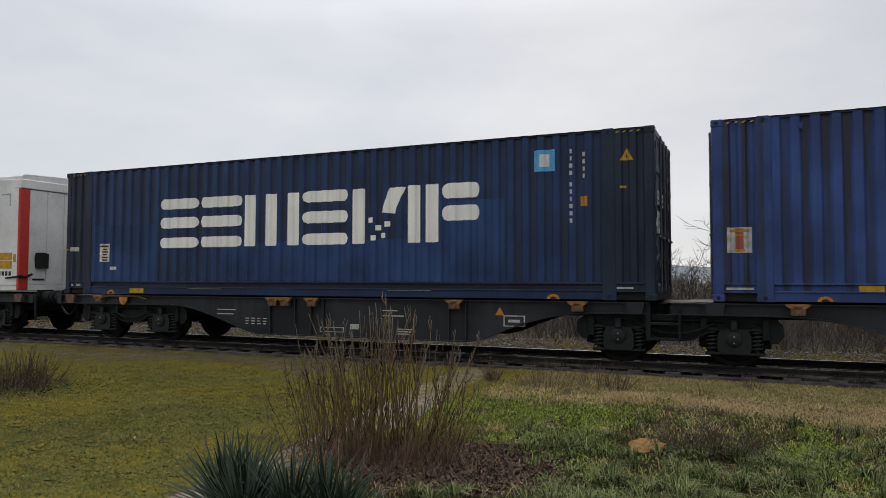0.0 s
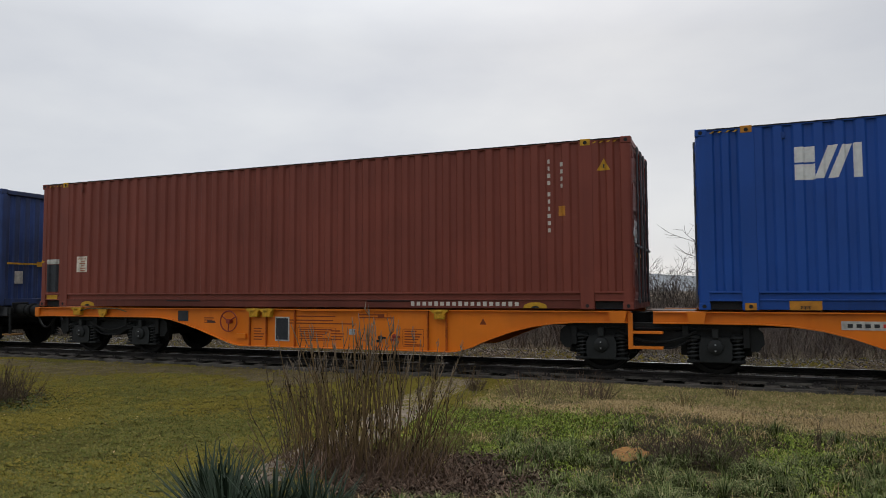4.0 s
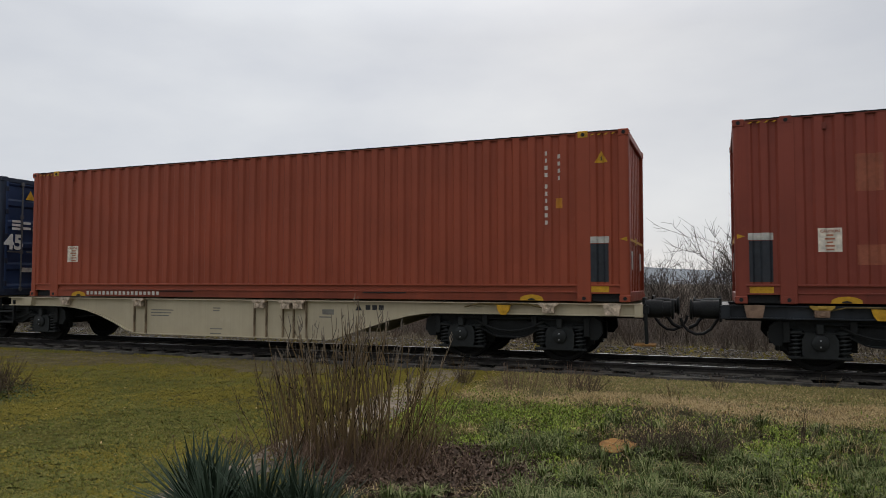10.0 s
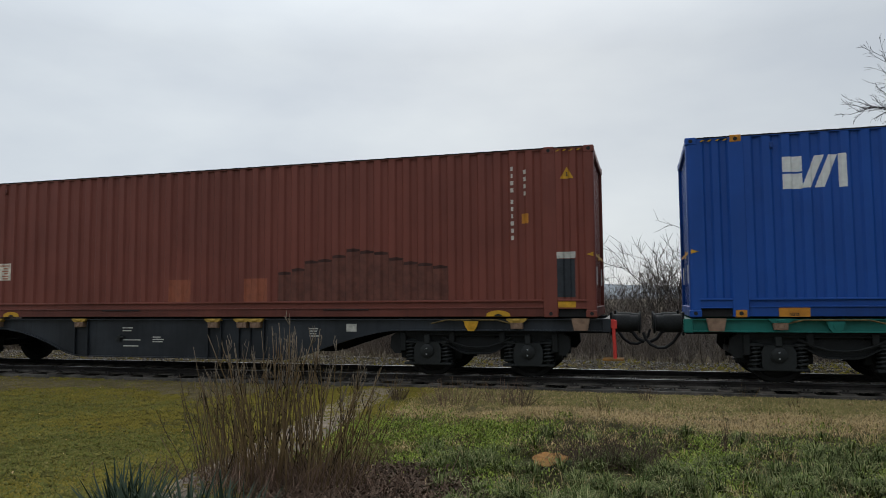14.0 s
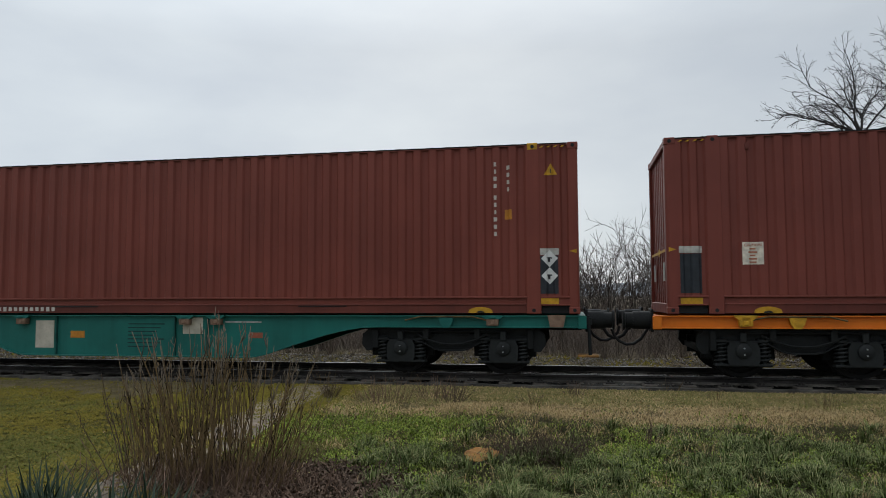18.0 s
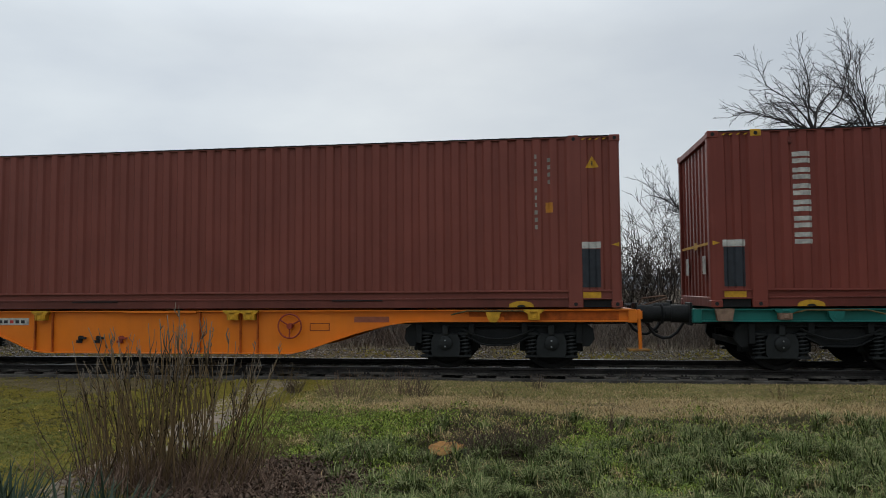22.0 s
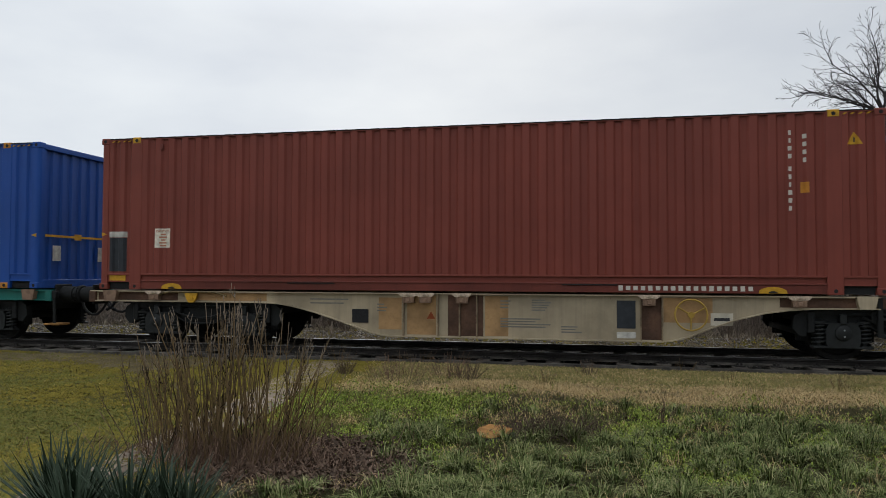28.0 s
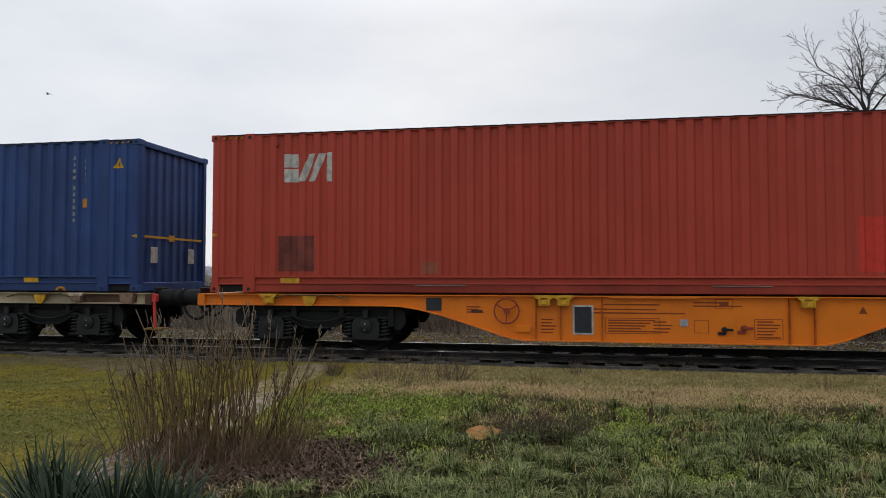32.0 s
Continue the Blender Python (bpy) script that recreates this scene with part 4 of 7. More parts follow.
def leafy(name, colours, rough=0.7, gloss=0.3, through=0.0):
    """Leaves, blades or twigs whose colour differs from piece to piece."""
    m, nd, lk, bs = nodes_of(name)
    geo, ramp = nd.new("ShaderNodeNewGeometry"), nd.new("ShaderNodeValToRGB")
    els = ramp.color_ramp.elements
    while len(els) < len(colours):
        els.new(0.5)
    for i, c in enumerate(colours):
        els[i].position, els[i].color = i / max(1, len(colours) - 1), (*c, 1)
    lk.new(geo.outputs["Random Per Island"], ramp.inputs["Fac"])
    v = coords(nd, lk, 1, (1, 1, 1))
    tone = noise_of(nd, lk, v, 3.0, 4)
    col = blend(nd, lk, band(nd, lk, tone, 0.35, 0.65, 0, 0.45), ramp.outputs["Color"], shade(colours[0], 0.6))
    lk.new(col, bs.inputs["Base Color"])
    bs.inputs["Roughness"].default_value = rough
    bs.inputs["Specular IOR Level"].default_value = gloss
    return m


def raw_mesh(name, verts, quads, tris):
    """A mesh from arrays."""
    me = bpy.data.meshes.new(name)
    nq, nt = len(quads), len(tris)
    me.vertices.add(len(verts))
    me.vertices.foreach_set("co", np.ascontiguousarray(verts, dtype=np.float32).ravel())
    loops = np.concatenate([np.asarray(quads).ravel(), np.asarray(tris).ravel()]).astype(np.int32)
    me.loops.add(len(loops))
    me.loops.foreach_set("vertex_index", loops)
    me.polygons.add(nq + nt)
    starts = np.concatenate([np.arange(nq) * 4, nq * 4 + np.arange(nt) * 3]).astype(np.int32)
    me.polygons.foreach_set("loop_start", starts)
    me.update(calc_edges=True)
    me.validate()
    return me


def blades(rng, pos, height, width, lean, ang=None):
    """Bent blades of grass on the points pos."""
    n = len(pos)
    ang = rng.uniform(0, 2 * np.pi, n) if ang is None else ang
    h = height * rng.uniform(0.55, 1.25, n)
    w = width * rng.uniform(0.6, 1.3, n)
    ln = lean * rng.uniform(0.2, 1.4, n)
    d = np.stack([np.cos(ang), np.sin(ang), np.zeros(n)], 1)
    s = np.stack([-np.sin(ang), np.cos(ang), np.zeros(n)], 1) * w[:, None] * 0.5
    up = np.array([0, 0, 1.0])
    mid = pos + d * (ln * h * 0.35)[:, None] + up * (h * 0.62)[:, None]
    tip = pos + d * (ln * h)[:, None] + up * (h * (1 - 0.35 * np.minimum(ln, 1.2)))[:, None]
    v = np.stack([pos - s, pos + s, mid - s * 0.75, mid + s * 0.75, tip], 1).reshape(-1, 3)
    k = np.arange(n)[:, None] * 5
    return v, k + np.array([[0, 1, 3, 2]]), k + np.array([[2, 3, 4]])


def scatter(rng, n, x0, x1, y0, y1, tufts=0, spread=0.06):
    """Random points on the ground, single or in tufts."""
    if tufts:
        c = np.stack([rng.uniform(x0, x1, tufts), rng.uniform(y0, y1, tufts)], 1)
        p = c[rng.integers(0, tufts, n)] + rng.normal(0, spread, (n, 2))
    else:
        p = np.stack([rng.uniform(x0, x1, n), rng.uniform(y0, y1, n)], 1)
    return p


def kept(p, rng, want):
    """Keep points where the noise pattern want(x, y) in 0..1 lets them."""
    ok = np.array([rng.uniform() < want(x, y) for x, y in p])
    p = p[ok]
    z = np.array([ground_z(x, y) for x, y in p])
    return np.column_stack([p, z])


def patch(x, y, s, k):
    return 0.5 + 0.5 * noise.noise((x * s, y * s, k))


def cover(name, label, pos_sets, material, rng):
    vs, qs, ts, n = [], [], [], 0
    for pos, h, w, l in pos_sets:
        v, q, t = blades(rng, pos, h, w, l)
        vs.append(v)
        qs.append(q + n)
        ts.append(t + n)
        n += len(v)
    ob = new(name, raw_mesh(name, np.concatenate(vs), np.concatenate(qs), np.concatenate(ts)))
    ob.data.materials.append(material)
    return tagged(ob, label, "grass", kind="stuff")


rng = np.random.default_rng(7)
MOSS = leafy("moss_cushion", [(0.160, 0.130, 0.022), (0.112, 0.098, 0.016), (0.200, 0.152, 0.034), (0.090, 0.080, 0.015)], 0.9, 0.05)
DRY_MOSS = leafy("dry_moss_cushion", [(0.160, 0.138, 0.050), (0.122, 0.115, 0.036), (0.215, 0.175, 0.078), (0.094, 0.090, 0.028)], 0.9, 0.05)
CLOVER = leafy("clover_cushion", [(0.080, 0.086, 0.016), (0.108, 0.106, 0.021), (0.150, 0.130, 0.033), (0.060, 0.064, 0.013)], 0.8, 0.1)
GREEN = leafy("green_blades", [(0.100, 0.106, 0.024), (0.185, 0.195, 0.046), (0.330, 0.315, 0.105), (0.030, 0.034, 0.011)], 0.7, 0.15)
LAWN_GREEN = leafy("lawn_blades", [(0.094, 0.100, 0.015), (0.148, 0.144, 0.023), (0.225, 0.190, 0.048), (0.040, 0.045, 0.010)], 0.8, 0.08)
BLUEGREEN = leafy("tussock_blades", [(0.016, 0.025, 0.007), (0.086, 0.120, 0.030), (0.210, 0.240, 0.098), (0.330, 0.315, 0.155)], 0.8, 0.06)
STRAW = leafy("straw_blades", [(0.42, 0.30, 0.145), (0.56, 0.42, 0.22), (0.28, 0.18, 0.082), (0.49, 0.375, 0.195)], 0.85, 0.1)
FAR_STRAW = leafy("grey_straw_blades", [(0.20, 0.165, 0.125), (0.31, 0.26, 0.20), (0.12, 0.10, 0.075), (0.17, 0.155, 0.09)], 0.9, 0.05)
LITTER = leafy("leaf_litter", [(0.062, 0.038, 0.026), (0.115, 0.074, 0.052), (0.200, 0.140, 0.102), (0.030, 0.021, 0.015)], 0.85, 0.15)
IVY = leafy("ivy_leaves", [(0.030, 0.052, 0.012), (0.050, 0.078, 0.016), (0.085, 0.110, 0.026), (0.018, 0.030, 0.008)], 0.6, 0.2)
WEED = leafy("weed_leaves", [(0.095, 0.142, 0.016), (0.210, 0.285, 0.034), (0.370, 0.430, 0.074), (0.022, 0.036, 0.008)], 0.6, 0.2)


def right_edge(x, y):
    """How far a place belongs to the rough grass on the right of the path."""
    return min(1.0, max(0.0, (x + 3.6 + 0.5 * patch(x, y, 0.8, 9)) / 0.8))


def off_litter(x, y):
    """0 on the litter round the bush, 1 away from it."""
    k = math.hypot((x + 2.45) / 1.10, (y + 7.3) / 0.98) + 0.3 * (patch(x, y, 2.0, 15) - 0.5)
    return 0.04 if k < 0.72 else min(1.0, 0.04 + (k - 0.72) * 2.6)


def off_stump(x, y):
    """The grass is worn low round the stump."""
    return 0.10 if math.hypot((x + 0.93) / 0.32, (y + 6.32) / 0.45) < 1 else 1.0


def on_path(x, y):
    """1 on the path, 0 beside it, ragged at the edges."""
    left = path_left(y) + 0.10 * noise.noise((x * 3, y * 3, 1))
    wide = path_width(y) * (0.8 + 0.4 * patch(x, y, 1.7, 13))
    return 1.0 if left < x < left + wide else 0.0


def path_left(y):
    return -4.02 - 0.085 * (y + 9.6)


def path_width(y):
    return 0.46 + 0.26 * min(1.0, max(0.0, (y + 8.6) / 3.0))


def cushions(name, label, p, size, height, material, relief=0.0):
    """Low uneven cushions of moss and clover."""
    n = len(p)
    swell = np.array([0.6 * patch(x * 0.6, y * 1.5, 4.5, 41) + 0.4 * patch(x * 0.6, y * 1.5, 11.0, 42) for x, y, z in p])
    p = p + np.array([0, 0, 1.0]) * (relief * (swell - 0.45))[:, None]
    a = rng.uniform(0, 2 * np.pi, n)
    r = size * rng.uniform(0.5, 1.4, n)
    rim = [np.stack([np.cos(a + k * np.pi / 3), 0.8 * np.sin(a + k * np.pi / 3), -0.1 + 0 * a], 1) * (r * rng.uniform(0.7, 1.25, n))[:, None] for k in range(6)]
    top = p + np.column_stack([rng.normal(0, 0.25, n) * r, rng.normal(0, 0.25, n) * r, height * rng.uniform(0.3, 1.5, n)])
    v = np.stack([top] + [p + q for q in rim], 1).reshape(-1, 3)
    fan = np.array([[0, k, k % 6 + 1] for k in range(1, 7)])
    t = (np.arange(n)[:, None, None] * 7 + fan[None]).reshape(-1, 3)
    ob = new(name, raw_mesh(name, v, np.zeros((0, 4), int), t))
    ob.data.materials.append(material)
    return tagged(ob, label, "grass", kind="stuff")


def lawn_green(x, y):
    """Where clover outgrows the moss."""
    return 0.5 + 1.35 * (patch(x, y, 0.55, 3) - 0.5) + 0.45 * (patch(x, y, 2.2, 4) - 0.5) + 0.42 * min(1.0, max(0.0, (-6.4 - y) / 1.8))


def lawn_want(x, y):
    bare = patch(x, y, 0.45, 21) + 0.3 * (patch(x, y, 1.8, 22) - 0.5)
    if x < -3.4:
        bare += 0.26 * min(1.0, max(0.0, (y + 3.6) / 1.5))
    k = (0.06 if y > -3.4 else 0.35) if bare > 0.62 else (0.95 if bare < 0.54 else 0.6)
    if x >= -3.4:
        k = 0.35 + 0.7 * patch(x, y, 1.2, 23)
    return k * (0.06 if on_path(x, y) else 1.0) * (1.0 - right_edge(x, y) * min(0.95, max(0.0, (-2.5 - y) / 1.3)))


near = scatter(rng, 165000, -17, -2.6, -9.9, -1.22, 40000, 0.05)
lawn_pts = kept(np.concatenate([near, scatter(rng, 52000, -3.5, 9, -3.4, -1.2, 14000, 0.05)]), rng, lawn_want)
green_here = np.array([lawn_green(x, y) + 0.10 * rng.normal() > 0.62 for x, y, z in lawn_pts])
verge_here = lawn_pts[:, 0] > -3.4
cushions("verge_moss", "dull olive moss along the rail", lawn_pts[verge_here], 0.018, 0.016, DRY_MOSS, 0.03)
lawn_pts, green_here = lawn_pts[~verge_here], green_here[~verge_here]
cushions("mossy_lawn", "short mossy yellow-green lawn", lawn_pts[~green_here], 0.019, 0.014, MOSS, 0.055)
cushions("clover_lawn", "dark green clover patches in the lawn", lawn_pts[green_here], 0.019, 0.016, CLOVER, 0.06)
lawn_g = kept(np.concatenate([scatter(rng, 90000, -15, -2.6, -9.9, -1.2, 16000, 0.04), scatter(rng, 14000, -4, 8, -3.4, -1.2, 3000, 0.05)]), rng, lambda x, y: (0.9 if lawn_green(x, y) > 0.52 else 0.3) * lawn_want(x, y))
lawn_m = kept(scatter(rng, 90000, -15, -3.4, -9.9, -1.2, 16000, 0.04), rng, lambda x, y: (0.3 if lawn_green(x, y) > 0.56 else 0.9) * lawn_want(x, y))
cover("lawn_grass", "short green blades in the lawn", [(lawn_g, 0.026, 0.007, 1.8)], LAWN_GREEN, rng)
cover("lawn_moss_sprigs", "short yellow-green moss sprigs in the lawn", [(lawn_m, 0.022, 0.008, 1.8)], MOSS, rng)
verge_straw = kept(scatter(rng, 26000, -3.6, 9, -3.4, -1.3, 1800, 0.08), rng, lambda x, y: 0.15 + 0.8 * patch(x, y, 1.0, 25))
cover("verge_straw", "thin dry grass in the moss beside the rail", [(verge_straw, 0.045, 0.005, 2.0)], STRAW, rng)

edge_pts = kept(np.stack([rng.uniform(-22, 10, 9000), -0.98 - np.abs(rng.normal(0, 0.10, 9000))], 1), rng, lambda x, y: max(0.0, patch(x, y, 1.1, 17) - 0.25) * 1.4)
cover("rail_edge_grass", "sparse dry grass along the foot of the rail", [(edge_pts, 0.060, 0.007, 1.0)], BLUEGREEN, rng)

straw_band = kept(scatter(rng, 210000, -3.4, 9, -5.2, -2.5, 3600, 0.09), rng,
                  lambda x, y: right_edge(x, y) * max(0.04, 1 - abs(y + 3.6 + 0.9 * (patch(x, y, 0.5, 2) - 0.5)) / 0.70) * (0.05 + 1.7 * max(0.0, patch(x, y * 1.6, 1.1, 5) - 0.12)))
straw_more = kept(scatter(rng, 13000, -2.6, 8, -8.8, -3.6, 300, 0.08), rng, lambda x, y: right_edge(x, y) * 0.6 * off_stump(x, y) * off_litter(x, y))
cover("dry_grass", "pale dry matted grass along the verge", [(straw_band, 0.042, 0.006, 2.6), (straw_more, 0.11, 0.005, 1.7)], STRAW, rng)

green_pts = kept(scatter(rng, 60000, -3.6, 9, -8.9, -2.6, 2600, 0.07), rng, lambda x, y: off_stump(x, y) * off_litter(x, y) * right_edge(x, y) * (0.05 + 1.3 * max(0.0, patch(x, y, 1.3, 6) - 0.1)) * (0.45 if y > -4.0 else (0.6 if y < -6.6 else 1)))
cover("green_grass", "green winter grass", [(green_pts, 0.055, 0.0065, 1.4)], GREEN, rng)
def tussocks(name, label, centres, material):
    """Tufts of long blades that fall outwards on all sides."""
    vs, qs, ts, n = [], [], [], 0
    for c in centres:
        k = int(rng.uniform(45, 90))
        ang = rng.uniform(0, 2 * np.pi, k)
        out = np.abs(rng.normal(0, 0.035, k))
        pos = c + np.stack([np.cos(ang) * out, np.sin(ang) * out, 0 * ang], 1)
        v, q, t = blades(rng, pos, rng.uniform(0.09, 0.19), 0.0085, rng.uniform(0.8, 1.4), ang + rng.normal(0, 0.5, k))
        vs.append(v)
        qs.append(q + n)
        ts.append(t + n)
        n += len(v)
    ob = new(name, raw_mesh(name, np.concatenate(vs), np.concatenate(qs), np.concatenate(ts)))
    ob.data.materials.append(material)
    return tagged(ob, label, "grass", kind="stuff")


tall_pts = kept(scatter(rng, 3600, -2.4, 9, -9.0, -4.3), rng,
                lambda x, y: off_stump(x, y) * off_litter(x, y) * right_edge(x - 0.8, y) * min(1, max(0.03, (-5.5 - y + 0.35 * max(0, x)) / 1.0)) * (0.12 + 2.0 * max(0, patch(x, y, 1.5, 8) - 0.30)))
tussocks("tussock_grass", "long drooping green tussock grass", tall_pts, BLUEGREEN)


def leaves(name, label, category, p, size, material, lift, tilt):
    """Small leaves lying or standing on the ground."""
    n = len(p)
    a = rng.uniform(0, 2 * np.pi, n)
    s = size * rng.uniform(0.5, 1.4, n)
    u = np.stack([np.cos(a), np.sin(a), rng.normal(0, tilt, n)], 1) * s[:, None]
    w = np.stack([-np.sin(a), np.cos(a), rng.normal(0, tilt, n)], 1) * (s * 0.38)[:, None]
    c = p + np.array([0, 0, 1.0]) * (lift * rng.uniform(0.1, 1.0, n))[:, None]
    fold = np.array([0, 0, 1.0]) * (s * 0.15)[:, None]
    v = np.stack([c - u * 0.5, c + w + fold, c + u * 0.6, c - w + fold], 1).reshape(-1, 3)
    q = np.arange(n)[:, None] * 4 + np.array([[0, 1, 2, 3]])
    ob = new(name, raw_mesh(name, v, q, np.zeros((0, 3), int)))
    ob.data.materials.append(material)
    return tagged(ob, label, category, kind="stuff")


weed_pts = kept(scatter(rng, 150000, -3.7, 7, -7.4, -3.7, 1900, 0.09), rng, lambda x, y: right_edge(x, y) * (1.0 if patch(x, y, 0.8, 11) > (0.49 if x < -0.8 else 0.57) or (x < -1.2 and -5.6 < y < -4.0) else 0.10) * (1 if y < -4.4 else 0.22) * off_litter(x, y))
leaves("ground_weeds", "low bright green leafy weeds", "weeds", weed_pts, 0.016, WEED, 0.075, 0.9)
litter_pts = kept(scatter(rng, 42000, -4.2, -0.8, -8.8, -5.8), rng, lambda x, y: max(0.0, 1 - math.hypot((x + 2.45) / 1.2, (y + 7.3) / 1.1)) * 2.1 * (0.4 + 1.2 * patch(x, y, 2.4, 19)))
litter_more = kept(scatter(rng, 2500, -3.5, 5, -8.5, -4.2), rng, lambda x, y: 0.35)
leaves("leaf_litter", "red-brown fallen leaves under the bush", "fallen leaves", np.concatenate([litter_pts, litter_more]), 0.027, LITTER, 0.06, 0.7)
lawn_litter = kept(scatter(rng, 320, -16, -4.6, -9.8, -1.5), rng, lambda x, y: 0.8)
leaves("lawn_leaves", "scattered small pale leaves on the lawn", "fallen leaves", lawn_litter, 0.024, STRAW, 0.03, 0.3)

# overgrown gravel path through the garden
path_shape = Shape()
slab_m = plain("pale_gravel_path", (0.205, 0.162, 0.122), 0.95, 0, 0.45, 5, 0.8)
ys = [-18.0 + 0.25 * i for i in range(67)]
lft = [path_left(y) + 0.05 * noise.noise((0.3, y * 1.1, 2)) + 0.03 * noise.noise((0.3, y * 4, 2)) for y in ys]
rgt = [a + path_width(y) + 0.16 * noise.noise((5.3, y * 0.9, 2)) + 0.05 * noise.noise((5.3, y * 4, 5)) for a, y in zip(lft, ys)]
n = len(ys)
path_shape.v = [(x, y, ground_z(x, y) + 0.008) for x, y in zip(lft, ys)] + [(x, y, ground_z(x, y) + 0.008) for x, y in zip(rgt, ys)] + [(x, y, ground_z(x, y) - 0.06) for x, y in zip(lft, ys)] + [(x, y, ground_z(x, y) - 0.06) for x, y in zip(rgt, ys)]
path_shape.f = [f for i in range(n - 1) for f in ((i, n + i, n + i + 1, i + 1), (i, i + 1, 2 * n + i + 1, 2 * n + i), (n + i, 3 * n + i, 3 * n + i + 1, n + i + 1))] + [(n - 1, 2 * n - 1, 4 * n - 1, 3 * n - 1), (0, 2 * n, 3 * n, n)]
tagged(part("path", path_shape, slab_m, None), "pale overgrown gravel path towards the track", "path", kind="structure")
path_pts = kept(scatter(rng, 24000, -5.2, -3.2, -9.8, -1.0, 4000, 0.06), rng, lambda x, y: (0.85 if patch(x, y, 1.4, 4) > 0.49 else 0.10) + (0.7 if y > -3.6 else 0))
cushions("path_moss", "moss growing over the gravel path", path_pts, 0.030, 0.016, MOSS)

# bare woody plants


def grow(shape, rnd, start, way, length, radius, depth, sides, bend=0.25, up=0.12, kids=(3, 5), tips=None, fork=0.62, open_=0.75):
    """A limb with its side branches, down to twigs."""
    pts, rad = [Vector(start)], [radius]
    d = Vector(way).normalized()
    steps = 4 if depth > 1 else 3
    for i in range(steps):
        d = (d + Vector((rnd.gauss(0, bend), rnd.gauss(0, bend), rnd.gauss(0, bend) + up)) * 0.6).normalized()
        pts.append(pts[-1] + d * length / steps)
        rad.append(radius * (1 - (i + 1) / steps * 0.62))
    shape.tube(pts, rad, sides, False)
    if depth == 0:
        return
    for i in range(rnd.randint(*kids)):
        k = rnd.uniform(0.28, 1.0) * steps
        j = min(int(k), steps - 1)
        p = pts[j].lerp(pts[j + 1], k - j)
        axis = (pts[j + 1] - pts[j]).normalized()
        side = axis.orthogonal().normalized()
        side.rotate(Matrix.Rotation(rnd.uniform(0, 2 * math.pi), 3, axis))
        nd_ = (axis * (1 - open_ * 0.5) + side * open_ * rnd.uniform(0.5, 1.1)).normalized()
        grow(shape, rnd, p, nd_, length * fork * rnd.uniform(0.65, 1.15), max(0.0055, rad[j] * 0.6), depth - 1, 4 if depth > 2 else 3, bend, up, kids, tips, fork, open_)


def shrub_shape(seed, height, stems, spread, depth=2, kids=(3, 5), radius=0.012):
    rnd = random.Random(seed)
    s = Shape()
    for i in range(stems):
        a, r = rnd.uniform(0, 2 * math.pi), rnd.uniform(0, 1)
        way = (math.cos(a) * spread * r, math.sin(a) * spread * r, 1.0)
        grow(s, rnd, (math.cos(a) * r * 0.15, math.sin(a) * r * 0.15, -0.05), way, height * rnd.uniform(0.5, 0.75), radius * rnd.uniform(0.7, 1.2), depth, 4, 0.14, 0.08, kids, None, 0.6, 0.7)
    return s


# tall bare trees and the thicket beyond the line
def arching(s, rnd, start, way, length, radius, depth, sag):
    """A slightly zigzag limb with side twigs set at both sides of it."""
    pts, d = [Vector(start)], Vector(way).normalized()
    steps = 11 if depth == 2 else (5 if depth == 1 else 3)
    for i in range(steps):
        d = (d + Vector((rnd.gauss(0, 0.15), rnd.gauss(0, 0.15), rnd.gauss(0, 0.14) + sag))).normalized()
        pts.append(pts[-1] + d * length / steps)
    s.tube(pts, [max(0.0038, radius * (1 - 0.8 * i / steps)) for i in range(steps + 1)], 5 if depth == 2 else 3, False)
    if depth == 0:
        return
    n = 16 if depth == 2 else 6
    for i in range(n):
        k = (0.22 + 0.78 * (i + rnd.uniform(0, 1)) / n) * steps * 0.999
        j = int(k)
        p = pts[j].lerp(pts[j + 1], k - j)
        axis = (pts[j + 1] - pts[j]).normalized()
        side = axis.orthogonal().normalized()
        side.rotate(Matrix.Rotation(rnd.uniform(0, 2 * math.pi), 3, axis))
        turn = radians(rnd.uniform(20, 44))
        arching(s, rnd, p, axis * math.cos(turn) + side * math.sin(turn), length * (0.46 - 0.24 * k / steps) * rnd.uniform(0.6, 1.2), radius * (0.55 - 0.3 * k / steps), depth - 1, sag * 0.5)


def fan_tree(label, x, y, hub, reach, limbs, seed, radius=0.13, boughs=()):
    rnd = random.Random(seed)
    z = ground_z(x, y)
    tree = tagged(new("bare_tree"), label, "tree")
    tree.matrix_basis = at(x, y, z)
    trunk = Shape().tube([(0, 0, -0.1), (0.02, 0, 0.2), (0.05, 0.02, hub * 0.5), (0.0, 0, hub)], [radius * 1.35, radius, radius * 0.85, radius * 0.6], 10)
    part("trunk", trunk, BARK, tree, smooth=True)
    for way, length in boughs:
        s = Shape()
        arching(s, rnd, (0, 0, hub - 0.12), way, length * 0.95, radius * 0.21, 2, -0.022)
        part("bough", s, BRANCH, tree)
    for i in range(limbs):
        s = Shape()
        a = i * 2.399 + rnd.uniform(-0.25, 0.25)
        el = radians(16 + 66 * ((i * 0.618) % 1.0))
        start = (0, 0, hub - rnd.uniform(0.0, 1.1) * math.cos(el))
        arching(s, rnd, start, (math.cos(a) * math.cos(el), math.sin(a) * math.cos(el), math.sin(el)), reach * rnd.uniform(0.85, 1.08) * (0.82 + 0.24 * math.sin(el)), radius * 0.22, 2, 0.035 - 0.03 * math.sin(el))
        part("limb", s, BRANCH, tree)
    return tree


